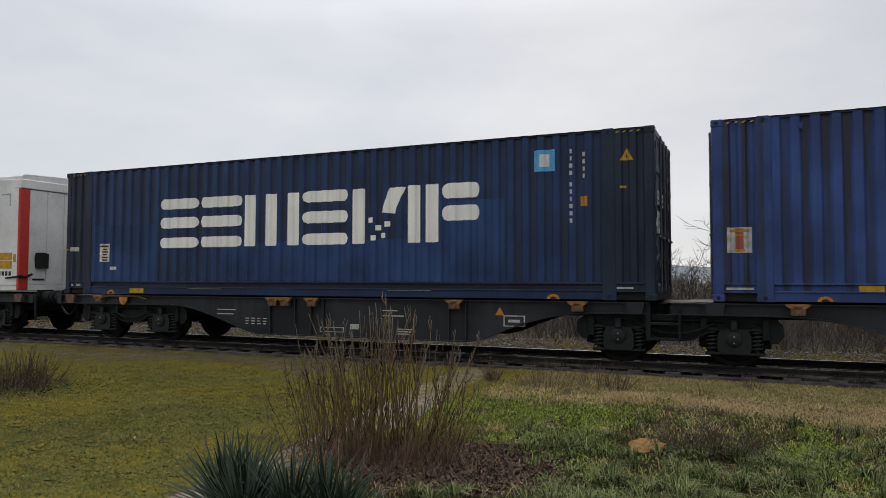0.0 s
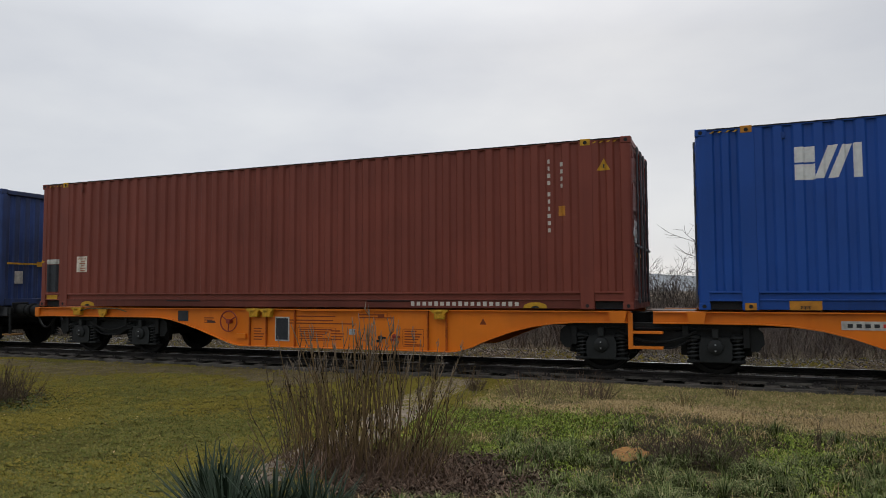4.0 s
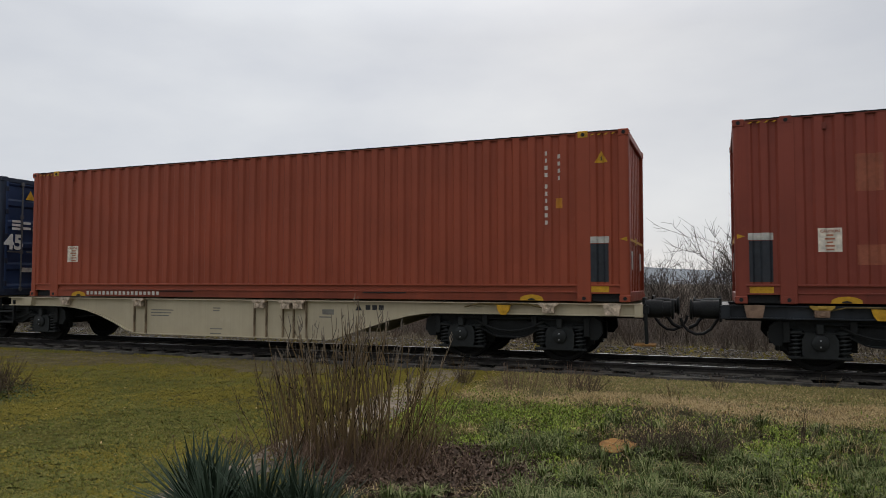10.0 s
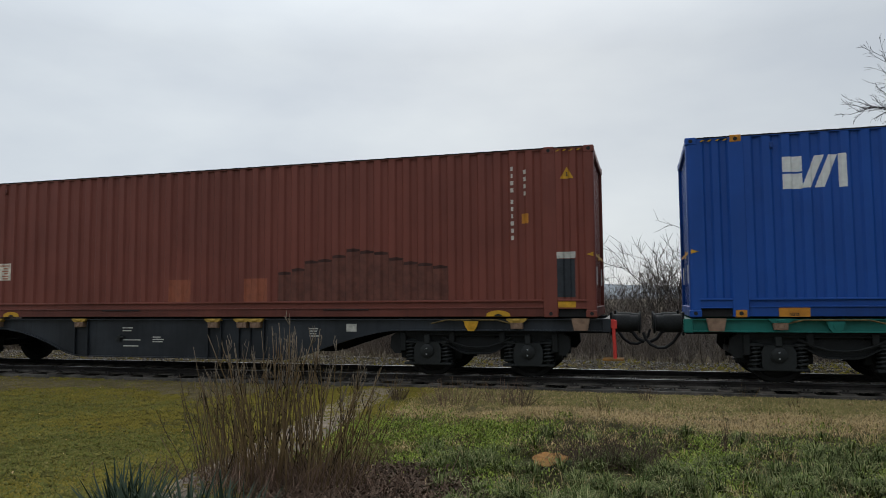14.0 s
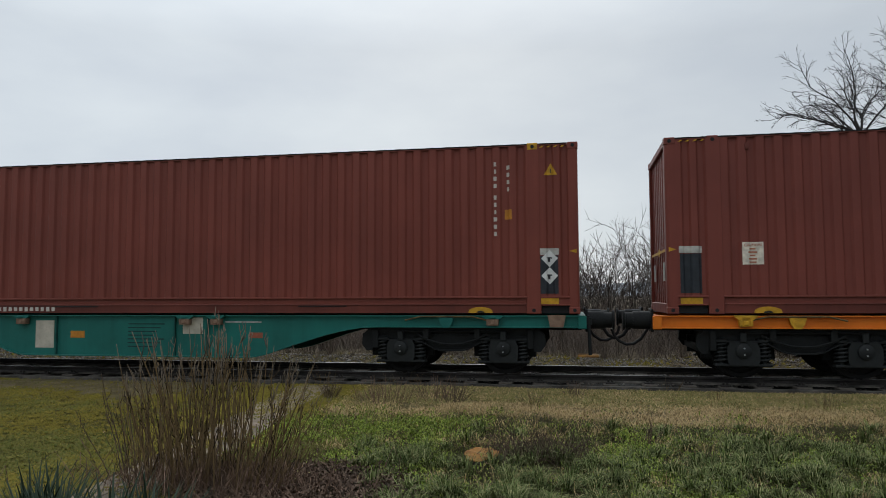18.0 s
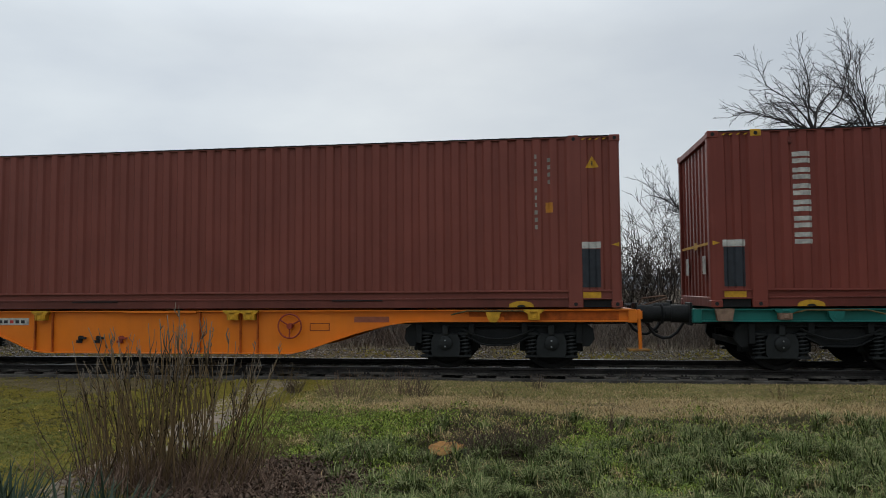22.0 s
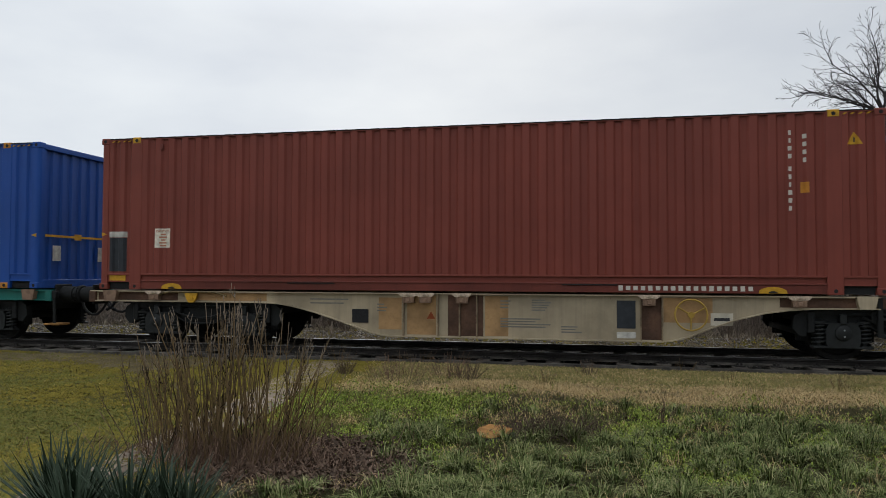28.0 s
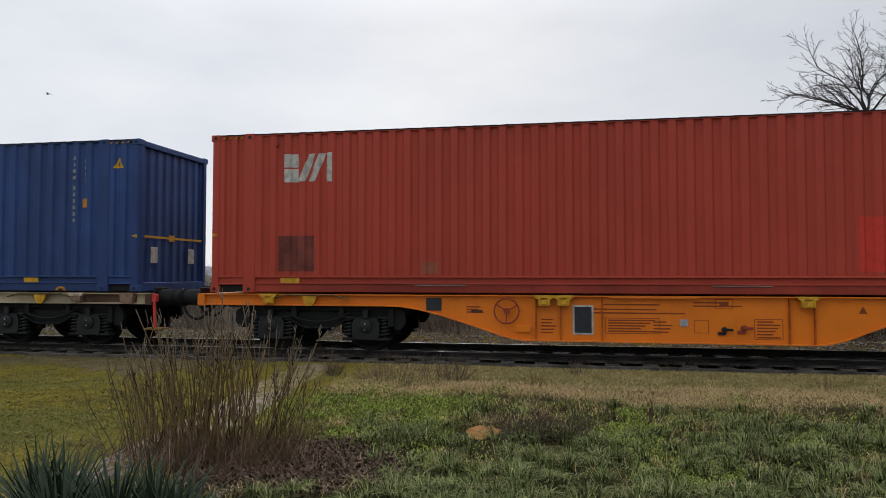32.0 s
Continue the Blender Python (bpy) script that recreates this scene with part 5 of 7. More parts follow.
BRANCH = plain("bare_branch", (0.022, 0.019, 0.018), 0.85, 0, 0.3, 5, 0.2)
fan_tree("bare winter tree with dark fanning limbs", 7.20, 6.0, 5.45, 2.0, 2, 11, 0.13,
         (((-0.80, 0.0, 0.66), 2.05), ((-0.34, 0.05, 0.94), 2.75), ((-0.85, 0.1, 0.60), 1.9), ((-0.68, -0.1, 0.76), 2.5), ((-0.48, 0.1, 0.88), 2.7), ((-0.18, -0.1, 1.0), 2.8), ((0.06, 0.1, 1.0), 2.6), ((0.28, -0.1, 0.95), 2.9), ((0.45, -0.1, 0.89), 3.3), ((0.2, 0.8, 0.6), 2.0), ((0.9, 0.2, 0.42), 2.2)))
fan_tree("bare winter tree with many fine twigs", 8.9, 6.4, 5.3, 2.9, 11, 12)
fan_tree("slender bare tree in the thicket", 4.4, 6.2, 3.1, 2.2, 12, 13, 0.09)
THICKET = leafy("thicket_twigs", [(0.13, 0.108, 0.092), (0.21, 0.175, 0.145), (0.31, 0.262, 0.215), (0.15, 0.128, 0.11)], 0.9, 0.1)
DARK_TWIG = leafy("dark_thicket_twigs", [(0.050, 0.043, 0.039), (0.085, 0.072, 0.063), (0.150, 0.128, 0.108), (0.065, 0.056, 0.050)], 0.9, 0.1)
kinds = [(31, 2.4, 12, 0.7), (32, 2.9, 11, 0.6), (33, 2.0, 14, 0.9), (34, 3.3, 11, 0.55)]
shrub_meshes = [shrub_shape(s, h, k, sp, 3, (3, 4), 0.026).mesh("bare_shrub") for s, h, k, sp in kinds]
tops = [max(v.co.z for v in me.vertices) for me in shrub_meshes]
rnd = random.Random(5)
for i in range(60):
    x = -22 + i * 0.55 + rnd.uniform(-0.3, 0.3)
    y = rnd.uniform(3.6, 8.0)
    high = np.interp(x, (-22, -6, -4.6, -3.7, -2.6, -1, 1.6, 3, 5, 12), (1.6, 1.8, 2.3, 3.0, 2.4, 2.9, 4.1, 4.6, 4.8, 4.8)) * rnd.uniform(0.72, 1.0)
    sh = part("bare_shrub", shrub_meshes[i % 4], DARK_TWIG, None, m=at(x, y, ground_z(x, y)) @ pose(0, 0, 0, 0, 0, rnd.uniform(0, 360)) @ Matrix.Scale(high / tops[i % 4], 4))
    tagged(sh, "bare grey-brown shrub in the thicket behind the line", "shrub", "shrubs behind the line")


for i in range(44):
    x = -30 + i + rnd.uniform(-0.4, 0.4)
    y = rnd.uniform(3.0, 4.3)
    sh = part("bare_shrub", shrub_meshes[i % 4], THICKET, None, m=at(x, y, ground_z(x, y)) @ pose(0, 0, 0, 0, 0, rnd.uniform(0, 360)) @ Matrix.Scale(rnd.uniform(0.7, 1.3) / tops[i % 4], 4))
    tagged(sh, "low bare bramble at the edge of the thicket", "shrub", "brambles behind the line")


for i in range(52):
    x = -21 + i * 0.6 + rnd.uniform(-0.3, 0.3)
    y = rnd.uniform(5.0, 9.0)
    sh = part("bare_shrub", shrub_meshes[(i * 3 + 1) % 4], THICKET if i % 2 else DARK_TWIG, None, m=at(x, y, ground_z(x, y)) @ pose(0, 0, 0, 0, 0, rnd.uniform(0, 360)) @ Matrix.Scale(rnd.uniform(1.5, 2.2) / tops[(i * 3 + 1) % 4], 4))
    tagged(sh, "dense bare bramble bush in the thicket", "shrub", "brambles behind the line")


def stems_cover(name, label, p, height, radius, lean, material):
    """Upright dead stalks as thin three-sided bars."""
    n = len(p)
    a = rng.uniform(0, 2 * np.pi, n)
    h = height * rng.uniform(0.4, 1.2, n)
    ln = rng.normal(0, lean, (n, 2))
    tip = p + np.column_stack([ln[:, 0] * h, ln[:, 1] * h, h])
    r = radius * rng.uniform(0.6, 1.4, n)
    ring = [np.stack([np.cos(a + k * 2.094), np.sin(a + k * 2.094), np.zeros(n)], 1) * r[:, None] for k in range(3)]
    v = np.stack([p + q for q in ring] + [tip + q * 0.4 for q in ring], 1).reshape(-1, 3)
    k = np.arange(n)[:, None] * 6
    q = np.concatenate([k + np.array([[0, 1, 4, 3]]), k + np.array([[1, 2, 5, 4]]), k + np.array([[2, 0, 3, 5]])])
    ob = new(name, raw_mesh(name, v, q, np.zeros((0, 3), int)))
    ob.data.materials.append(material)
    return tagged(ob, label, "dead stalks", kind="stuff")


far_pts = kept(scatter(rng, 34000, -60, 18, 3.2, 12.0, 1500, 0.30), rng, lambda x, y: 1.0)
stems_cover("dead_stalks", "brown dead stalks and brambles behind the line", far_pts, 0.72, 0.006, 0.45, THICKET)
bramble_pts = kept(scatter(rng, 9000, -40, 14, 3.4, 7.0, 700, 0.22), rng, lambda x, y: 0.35 + 0.9 * patch(x, y, 0.5, 31))
stems_cover("bramble_stalks", "tall tangled brown bramble stalks behind the line", bramble_pts, 1.35, 0.007, 0.42, THICKET)
far_grass = kept(scatter(rng, 40000, -50, 16, 2.7, 12.0, 2400, 0.18), rng, lambda x, y: 1.0)
cover("far_dry_grass", "matted dry grass behind the line", [(far_grass, 0.17, 0.010, 1.8)], FAR_STRAW, rng)

far_moss = kept(scatter(rng, 2600, -45, 16, 1.6, 3.4, 260, 0.25), rng, lambda x, y: 1.0)
cushions("far_moss", "green moss and weeds beside the ballast", far_moss, 0.045, 0.04, MOSS)
# ballast: loose stones along the track
stone_pts = np.concatenate([np.column_stack([rng.uniform(-45, 16, 24000), rng.uniform(0.95, 3.2, 24000)]), np.column_stack([rng.uniform(-30, 12, 5000), rng.uniform(-0.65, 0.65, 5000)])])
n = len(stone_pts)
base = np.column_stack([stone_pts, np.array([ground_z(x, y) for x, y in stone_pts]) + 0.015])
size = rng.uniform(0.012, 0.034, n)
octa = np.array([[1, 0, 0], [0, 1, 0], [-1, 0, 0], [0, -1, 0], [0, 0, 0.8], [0, 0, -0.6]])
jit = rng.uniform(0.6, 1.3, (n, 6, 1))
ang = rng.uniform(0, 6.28, n)
rot = np.stack([np.stack([np.cos(ang), -np.sin(ang), 0 * ang], 1), np.stack([np.sin(ang), np.cos(ang), 0 * ang], 1), np.stack([0 * ang, 0 * ang, 1 + 0 * ang], 1)], 1)
verts = base[:, None, :] + np.einsum("nij,nkj->nki", rot, octa[None] * jit) * size[:, None, None]
tri = np.array([[0, 1, 4], [1, 2, 4], [2, 3, 4], [3, 0, 4], [1, 0, 5], [2, 1, 5], [3, 2, 5], [0, 3, 5]])
STONE = leafy("ballast_stone", [(0.10, 0.09, 0.08), (0.20, 0.18, 0.155), (0.40, 0.37, 0.33), (0.15, 0.135, 0.12)], 0.9, 0.2)
ob = new("ballast", raw_mesh("ballast", verts.reshape(-1, 3), np.zeros((0, 4), int), (np.arange(n)[:, None, None] * 6 + tri[None]).reshape(-1, 3)))
ob.data.materials.append(STONE)
tagged(ob, "grey broken ballast stones along the track", "ballast", kind="stuff")
# near-black bed: the shade under the train is put into its colour
bed = tagged(part("track_bed", Shape().box(-160, 160, -1.16, 1.9, -0.4, -0.192), plain("shade_black_track_bed", (0.009, 0.0085, 0.008), 0.95, 0, 0.4, 12, 0.8), None), "near-black track bed between the rails, shade put into its colour", "track bed", kind="structure")
edge_x = [-60 + 0.12 * i for i in range(710)]
edge_top = [-0.142 + 0.016 * noise.noise((x * 0.7, 3.0, 1.0)) + 0.010 * noise.noise((x * 3.5, 3.0, 1.0)) for x in edge_x]
part("bed_edge", Shape().strip(list(zip(edge_x, edge_top)), [(x, -0.34) for x in edge_x], -1.21, -1.065), RAIL_FOOT, bed, "dusty grey edge of the track bed")
sleeper_mesh = stored("sleeper", lambda: Shape().box(-0.12, 0.12, -1.06, 1.3, -0.33, -0.127, 0.012))
for i in range(100):
    s = part("sleeper", sleeper_mesh, SLEEPER, bed, m=at(-42 + i * 0.6 + 0.03 * math.sin(i * 5.1), 0.02 * math.sin(i * 3.3), 0.012 * math.sin(i * 7.7)))
    part("tie_plate", stored("tie_plate", lambda: Shape().box(-0.08, 0.08, -0.93, -0.835, -0.130, -0.106, 0.006).tube([(-0.03, -0.865, -0.11), (-0.03, -0.865, -0.068)], 0.018, 6).tube([(0.03, -0.865, -0.11), (0.03, -0.865, -0.068)], 0.018, 6)), RAIL, s)

# the land beyond
hills = Shape()
for dist, hgt, sd in ((1500, 46, 1.0), (700, 15, 4.0)):
    pts = [radians(-80 + 2 * i) for i in range(81)]
    line = [(-dist * math.sin(a), dist * math.cos(a), hgt * (0.55 + 0.45 * noise.noise((a * 3, sd, 0)) + 0.1 * noise.noise((a * 14, sd, 3)))) for a in pts]
    n = len(pts)
    hills.add([(x, y, z) for x, y, z in line] + [(x * 0.75, y * 0.75, -2.0) for x, y, z in line] + [(x * 1.3, y * 1.3, -2.0) for x, y, z in line],
              [(i, i + 1, n + i + 1, n + i) for i in range(n - 1)] + [(i, 2 * n + i, 2 * n + i + 1, i + 1) for i in range(n - 1)])
# the haze of distance is painted into the hills' blue-grey
tagged(part("hills", hills, plain("haze_tinted_hills", (0.15, 0.165, 0.18), 1.0, 0, 0.15, 0.02, 0.0), None, smooth=True), "hazy blue-grey hills on the horizon", "hills", kind="structure")

# the dried bush in front
STALK = leafy("bush_stalk", [(0.010, 0.007, 0.004), (0.046, 0.030, 0.014), (0.205, 0.138, 0.066), (0.016, 0.011, 0.006)], 0.75, 0.15)
# upper stalks are painted paler: sky light put into the colour by height
st_nd, st_lk = STALK.node_tree.nodes, STALK.node_tree.links
st_bs = st_nd["Principled BSDF"]
st_sep = st_nd.new("ShaderNodeSeparateXYZ")
st_lk.new(coords(st_nd, st_lk, 0, (1, 1, 1)), st_sep.inputs["Vector"])
st_lk.new(blend(st_nd, st_lk, band(st_nd, st_lk, st_sep.outputs["Z"], 0.92, 1.25, 0.0, 0.60), st_bs.inputs["Base Color"].links[0].from_socket, (0.33, 0.285, 0.24)), st_bs.inputs["Base Color"])
DEAD = leafy("dark_dead_stalk", [(0.050, 0.035, 0.025), (0.085, 0.060, 0.042), (0.135, 0.098, 0.070), (0.030, 0.022, 0.016)], 0.85, 0.1)


def stalk_shape(seed, height=1.2, thick=0.0076):
    rnd = random.Random(seed)
    s = Shape()
    pts, d = [Vector((0, 0, -0.03))], Vector((rnd.gauss(0, 0.08), rnd.gauss(0, 0.08), 1)).normalized()
    for i in range(7):
        d = (d + Vector((rnd.gauss(0, 0.060), rnd.gauss(0, 0.060), 0.03))).normalized()
        pts.append(pts[-1] + d * height / 7)
    rad = [thick * (1 - 0.09 * i) for i in range(8)]
    s.tube(pts, rad, 4, False)
    for i in range(rnd.randint(5, 9)):
        k = rnd.uniform(1.2, 6.9)
        j = int(k)
        p = pts[j].lerp(pts[j + 1], k - j)
        a = rnd.uniform(0, 6.28)
        side = rnd.uniform(0.12, 0.38)
        ln = rnd.uniform(0.05, 0.30) * (1.25 - k / 9)
        e = p + Vector((math.cos(a) * side, math.sin(a) * side, 1.0)).normalized() * ln
        m = p.lerp(e, 0.5) + Vector((math.cos(a) * 0.02, math.sin(a) * 0.02, -0.008))
        s.tube([p, m, e], [thick * 0.5, thick * 0.42, thick * 0.28], 3, False)
        # dry buds along the twig
        s.tube([m, m + Vector((rnd.gauss(0, 0.006), rnd.gauss(0, 0.006), 0.020))], [thick * 0.6, thick * 0.2], 3, False)
    return s


stalks = [stalk_shape(60 + i).mesh("stalk") for i in range(16)]


weeds = [stalk_shape(90 + i, 1.2, 0.013).mesh("stalk") for i in range(8)]


def stalk_bush(name, label, x, y, count, width, depth, height, lean, seed, material, kinds=stalks):
    rnd = random.Random(seed)
    b = tagged(new(name), label, "bush")
    z = ground_z(x, y)
    b.matrix_basis = at(x, y, z)
    for i in range(count):
        r, a = math.sqrt(rnd.uniform(0, 1)), rnd.uniform(0, 2 * math.pi)
        px, py = r * math.cos(a) * width, r * math.sin(a) * depth
        m = at(px, py, ground_z(x + px, y + py) - z) @ pose(0, 0, 0, -py / depth * lean * 0.7 + rnd.gauss(0, 4), px / width * lean + rnd.gauss(0, 4), 0) @ pose(0, 0, 0, 0, 0, rnd.uniform(0, 360))
        sc = height / 1.2 * (1.0 - 0.25 * r * r) * rnd.uniform(0.62, 1.08)
        part("stalk", kinds[rnd.randrange(len(kinds))], material, b, m=m @ Matrix.Scale(sc, 4))
    return b


def tangle(bush, count, width, depth, seed, material):
    """Bent, fallen stalks lying crosswise at the foot of a bush."""
    rnd = random.Random(seed)
    s = Shape()
    for i in range(count):
        x, y = rnd.gauss(0, width * 0.55), rnd.gauss(0, depth * 0.55)
        a, ln = rnd.uniform(0, 6.28), rnd.uniform(0.12, 0.42)
        rise = rnd.uniform(0.0, 0.22)
        p = Vector((x, y, 0.01))
        e = p + Vector((math.cos(a) * ln, math.sin(a) * ln, rise * 0.6))
        m = p.lerp(e, 0.5) + Vector((rnd.gauss(0, 0.03), rnd.gauss(0, 0.03), rise))
        s.tube([p, m, e], [0.0034, 0.0028, 0.0018], 3, False)
    return tagged(part("tangle", s, material, bush), "tangled fallen stalks at the foot", kind="stuff")


RED_STALK = leafy("red_stalk", [(0.080, 0.048, 0.032), (0.140, 0.088, 0.060), (0.230, 0.155, 0.110), (0.040, 0.025, 0.017)], 0.8, 0.1)
bush = stalk_bush("dried_bush", "dried perennial bush of thin reddish-brown stalks", -3.20, -7.35, 124, 0.80, 0.44, 1.50, 15, 3, STALK)
shoots = stalk_bush("dried_bush", "sparse leaning side shoots of the dried bush", -3.95, -7.3, 24, 0.34, 0.25, 0.95, 30, 9, DEAD)
tangle(bush, 520, 0.75, 0.55, 31, RED_STALK)
tangle(bush, 260, 1.2, 0.75, 32, RED_STALK)
ivy_pts = kept(scatter(rng, 5200, -11.6, -9.0, -6.7, -4.9), rng, lambda x, y: max(0.0, 1.25 - math.hypot((x + 10.3) / 1.15, (y + 5.9) / 0.75)))
leaves("ground_ivy", "dark green creeping leaves round the low bush", "ground ivy", ivy_pts, 0.030, IVY, 0.05, 0.5)
low = stalk_bush("dried_bush", "low bush of thin dark stalks on the lawn", -10.35, -5.75, 120, 0.62, 0.5, 0.62, 30, 4, DEAD, weeds)
tangle(low, 260, 0.8, 0.5, 33, DEAD)
for x, y, h, c, w, m_ in ((-3.66, -2.85, 0.32, 70, 0.10, DEAD), (-2.0, -2.95, 0.42, 40, 0.26, RED_STALK), (-1.75, -3.1, 0.38, 40, 0.16, DEAD), (0.0, -2.15, 0.28, 34, 0.15, DEAD), (3.31, -2.9, 0.26, 22, 0.15, STALK), (0.72, -5.4, 0.38, 14, 0.10, DEAD),
                          (-0.6, -3.2, 0.25, 20, 0.14, STALK), (2.0, -2.4, 0.2, 14, 0.12, STALK), (-2.75, -3.1, 0.40, 60, 0.42, RED_STALK), (-4.3, -1.3, 0.36, 12, 0.2, STALK), (-2.9, -1.3, 0.34, 12, 0.3, STALK), (1.4, -1.3, 0.28, 10, 0.25, STALK)):
    stalk_bush("dead_weed", "small dead brown weed in the grass", x, y, c, w, w, h, 36, int(1000 + x * 10), m_, weeds)
heap = stalk_bush("dead_weed", "dark heap of dead stalks beside the stump", -0.38, -6.0, 120, 0.46, 0.20, 0.24, 52, 77, DEAD, weeds)
tangle(heap, 200, 0.5, 0.25, 34, DEAD)

# the yucca
YUCCA = leafy("yucca_leaf", [(0.007, 0.013, 0.008), (0.014, 0.026, 0.015), (0.040, 0.062, 0.036), (0.120, 0.145, 0.095)], 0.6, 0.25)


def yucca_leaf(seed):
    rnd = random.Random(seed)
    s = Shape()
    n, L = 7, 0.62
    v = []
    droop = rnd.uniform(0.0, 0.12)
    for i in range(n):
        k = i / (n - 1)
        w = 0.0180 * min(1.0, 0.8 + 1.2 * k) * (1 - k ** 1.8) + 0.0004
        z, x = L * k, droop * k * k
        c = w / 0.0165
        v += [(x + 0.005 * c, -w, z), (x - 0.003 * c, 0, z), (x + 0.005 * c, w, z), (x - 0.006 * c, 0, z)]
    f = []
    for i in range(n - 1):
        a, b = 4 * i, 4 * i + 4
        f += [(a, a + 1, b + 1, b), (a + 1, a + 2, b + 2, b + 1), (a + 2, a + 3, b + 3, b + 2), (a + 3, a, b, b + 3)]
    return s.add(v, f)


yl = [yucca_leaf(i).mesh("leaf") for i in range(8)]
rnd = random.Random(8)
for px, py, heads in ((-2.62, -9.50, ((0.0, 0.0, 150, 0.90), (0.20, 0.08, 140, 0.86), (0.36, 0.02, 110, 0.80))), (-3.04, -9.40, ((0.0, 0.0, 150, 0.90), (-0.20, 0.04, 140, 0.90))), (-2.84, -9.68, ((0.0, 0.0, 150, 0.88),))):
    yuc = tagged(new("yucca"), "evergreen yucca clump with stiff narrow grey-green leaves", "plant", "yuccas at the path")
    yuc.matrix_basis = at(px, py, ground_z(px, py))
    for hx, hy_, count, sc in heads:
        for i in range(count):
            k = i / count
            tilt = 6 + 82 * k ** 0.85 + rnd.gauss(0, 6)
            part("leaf", yl[i % 8], YUCCA, yuc, m=at(hx, hy_, 0.05 + 0.08 * (1 - k)) @ pose(0, 0, 0, 0, 0, i * 137.5 + rnd.uniform(-12, 12)) @ pose(0, 0, 0, 0, tilt, 0) @ Matrix.Scale(sc * rnd.uniform(0.72, 1.06), 4))

# the stump
stump = tagged(new("tree_stump"), "freshly cut low tree stump with orange wood", "tree stump")
sx, sy = -0.93, -6.10
stump.matrix_basis = at(sx, sy, ground_z(sx, sy)) @ pose(0, 0, -0.035, 9, -3, 0) @ Matrix.Scale(1.15, 4)
rnd = random.Random(2)
rim = [0.158 + 0.012 * math.sin(3 * a + 1) + 0.008 * math.sin(7 * a) for a in [i * 0.2618 for i in range(24)]]
st = Shape()
st.v = [(1.12 * r * math.cos(i * 0.2618), 1.12 * r * math.sin(i * 0.2618), -0.08) for i, r in enumerate(rim)] + [(r * math.cos(i * 0.2618), r * math.sin(i * 0.2618), 0.08) for i, r in enumerate(rim)]
st.f = [(i, (i + 1) % 24, 24 + (i + 1) % 24, 24 + i) for i in range(24)]
part("bark_rim", st, BARK, stump)
cut = Shape()
cut.v = [(0.96 * r * math.cos(i * 0.2618), 0.96 * r * math.sin(i * 0.2618), 0.084 + 0.004 * math.sin(i * 2)) for i, r in enumerate(rim)] + [(0, 0, 0.088)]
cut.f = [(i, (i + 1) % 24, 24) for i in range(24)]
cut.add([(r * math.cos(i * 0.2618), r * math.sin(i * 0.2618), 0.07) for i, r in enumerate(rim)], [])
cut.f += [(i, 25 + i, 25 + (i + 1) % 24, (i + 1) % 24) for i in range(24)]
part("cut_face", cut, plain("cut_wood", (0.26, 0.122, 0.030), 0.8, 0, 0.35, 10, 0.4), stump, "orange sawn wood")

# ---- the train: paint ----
NAVY_1 = paint("navy_paint", (0.020, 0.044, 0.118), 1, 0.35, 0.25, 0.55, fold_soot_shade=0.6)
RUSTY_NAVY = paint("rusty_navy_paint", (0.017, 0.025, 0.045), 14, 0.4, 0.7, 0.7)
NAVY_LIGHT = paint("fresher_navy_paint", (0.026, 0.060, 0.165), 6, 0.4, 0.3, 0.6)
NAVY_5 = paint("old_navy_paint", (0.015, 0.034, 0.092), 5, 0.3, 0.25, 0.5, fold_soot_shade=0.12)
BLUE_2 = paint("blue_paint", (0.040, 0.076, 0.225), 2, 0.35, 0.2, 0.7, fold_soot_shade=0.9)
BLUE_16 = paint("blue_paint", (0.023, 0.058, 0.190), 16, 0.25, 0.12, 0.5)
BRIGHT_BLUE = paint("bright_blue_paint", (0.010, 0.064, 0.295), 4, 0.12, 0.03, 0.12, 0.45)
COATS = {
    1: ("dark blue weathered steel container with a worn white mark", NAVY_1),
    2: ("dark blue steel container with white and orange mark", BLUE_2),
    3: ("red-brown steel container with a dark panel", paint("red_brown_paint", (0.195, 0.0467, 0.0299), 3, 0.10, 0.15, 0.35)),
    4: ("bright blue steel container with white mark", BRIGHT_BLUE),
    5: ("dark blue weathered steel container with a large white mark", NAVY_5),
    6: ("orange-red steel container with a dark panel", paint("orange_red_paint", (0.290, 0.0607, 0.0284), 6, 0.10, 0.12, 0.35)),
    7: ("red-brown steel container with paint patches", paint("red_brown_paint", (0.230, 0.0484, 0.0291), 7, 0.12, 0.15, 0.4)),
    8: ("dark brown steel container with worn lower side", paint("brown_paint", (0.172, 0.0480, 0.0335), 8, 0.12, 0.2, 0.4)),
    9: ("bright blue steel container with white mark", BRIGHT_BLUE),
    10: ("dark red-brown steel container with hazard placards", paint("dark_red_paint", (0.195, 0.0476, 0.0323), 10, 0.10, 0.12, 0.35)),
    11: ("red-brown steel container with a dark panel", paint("red_brown_paint", (0.185, 0.0458, 0.0323), 11, 0.10, 0.15, 0.35)),
    12: ("dark brown steel container with a scuffed dark panel", paint("brown_paint", (0.188, 0.0515, 0.0361), 12, 0.10, 0.15, 0.35)),
    13: ("red-brown steel container with white upright mark", paint("red_brown_paint", (0.180, 0.0396, 0.0267), 13, 0.10, 0.15, 0.3)),
    14: ("bright blue steel container with white mark", BRIGHT_BLUE),
    15: ("red-brown steel container with a dark panel", paint("red_brown_paint", (0.195, 0.0450, 0.0310), 15, 0.10, 0.15, 0.3)),
    16: ("dark blue steel container with white and orange mark", BLUE_16),
    17: ("bright red steel container with white mark", paint("bright_red_paint", (0.385, 0.0493, 0.0275), 17, 0.07, 0.08, 0.25)),
}
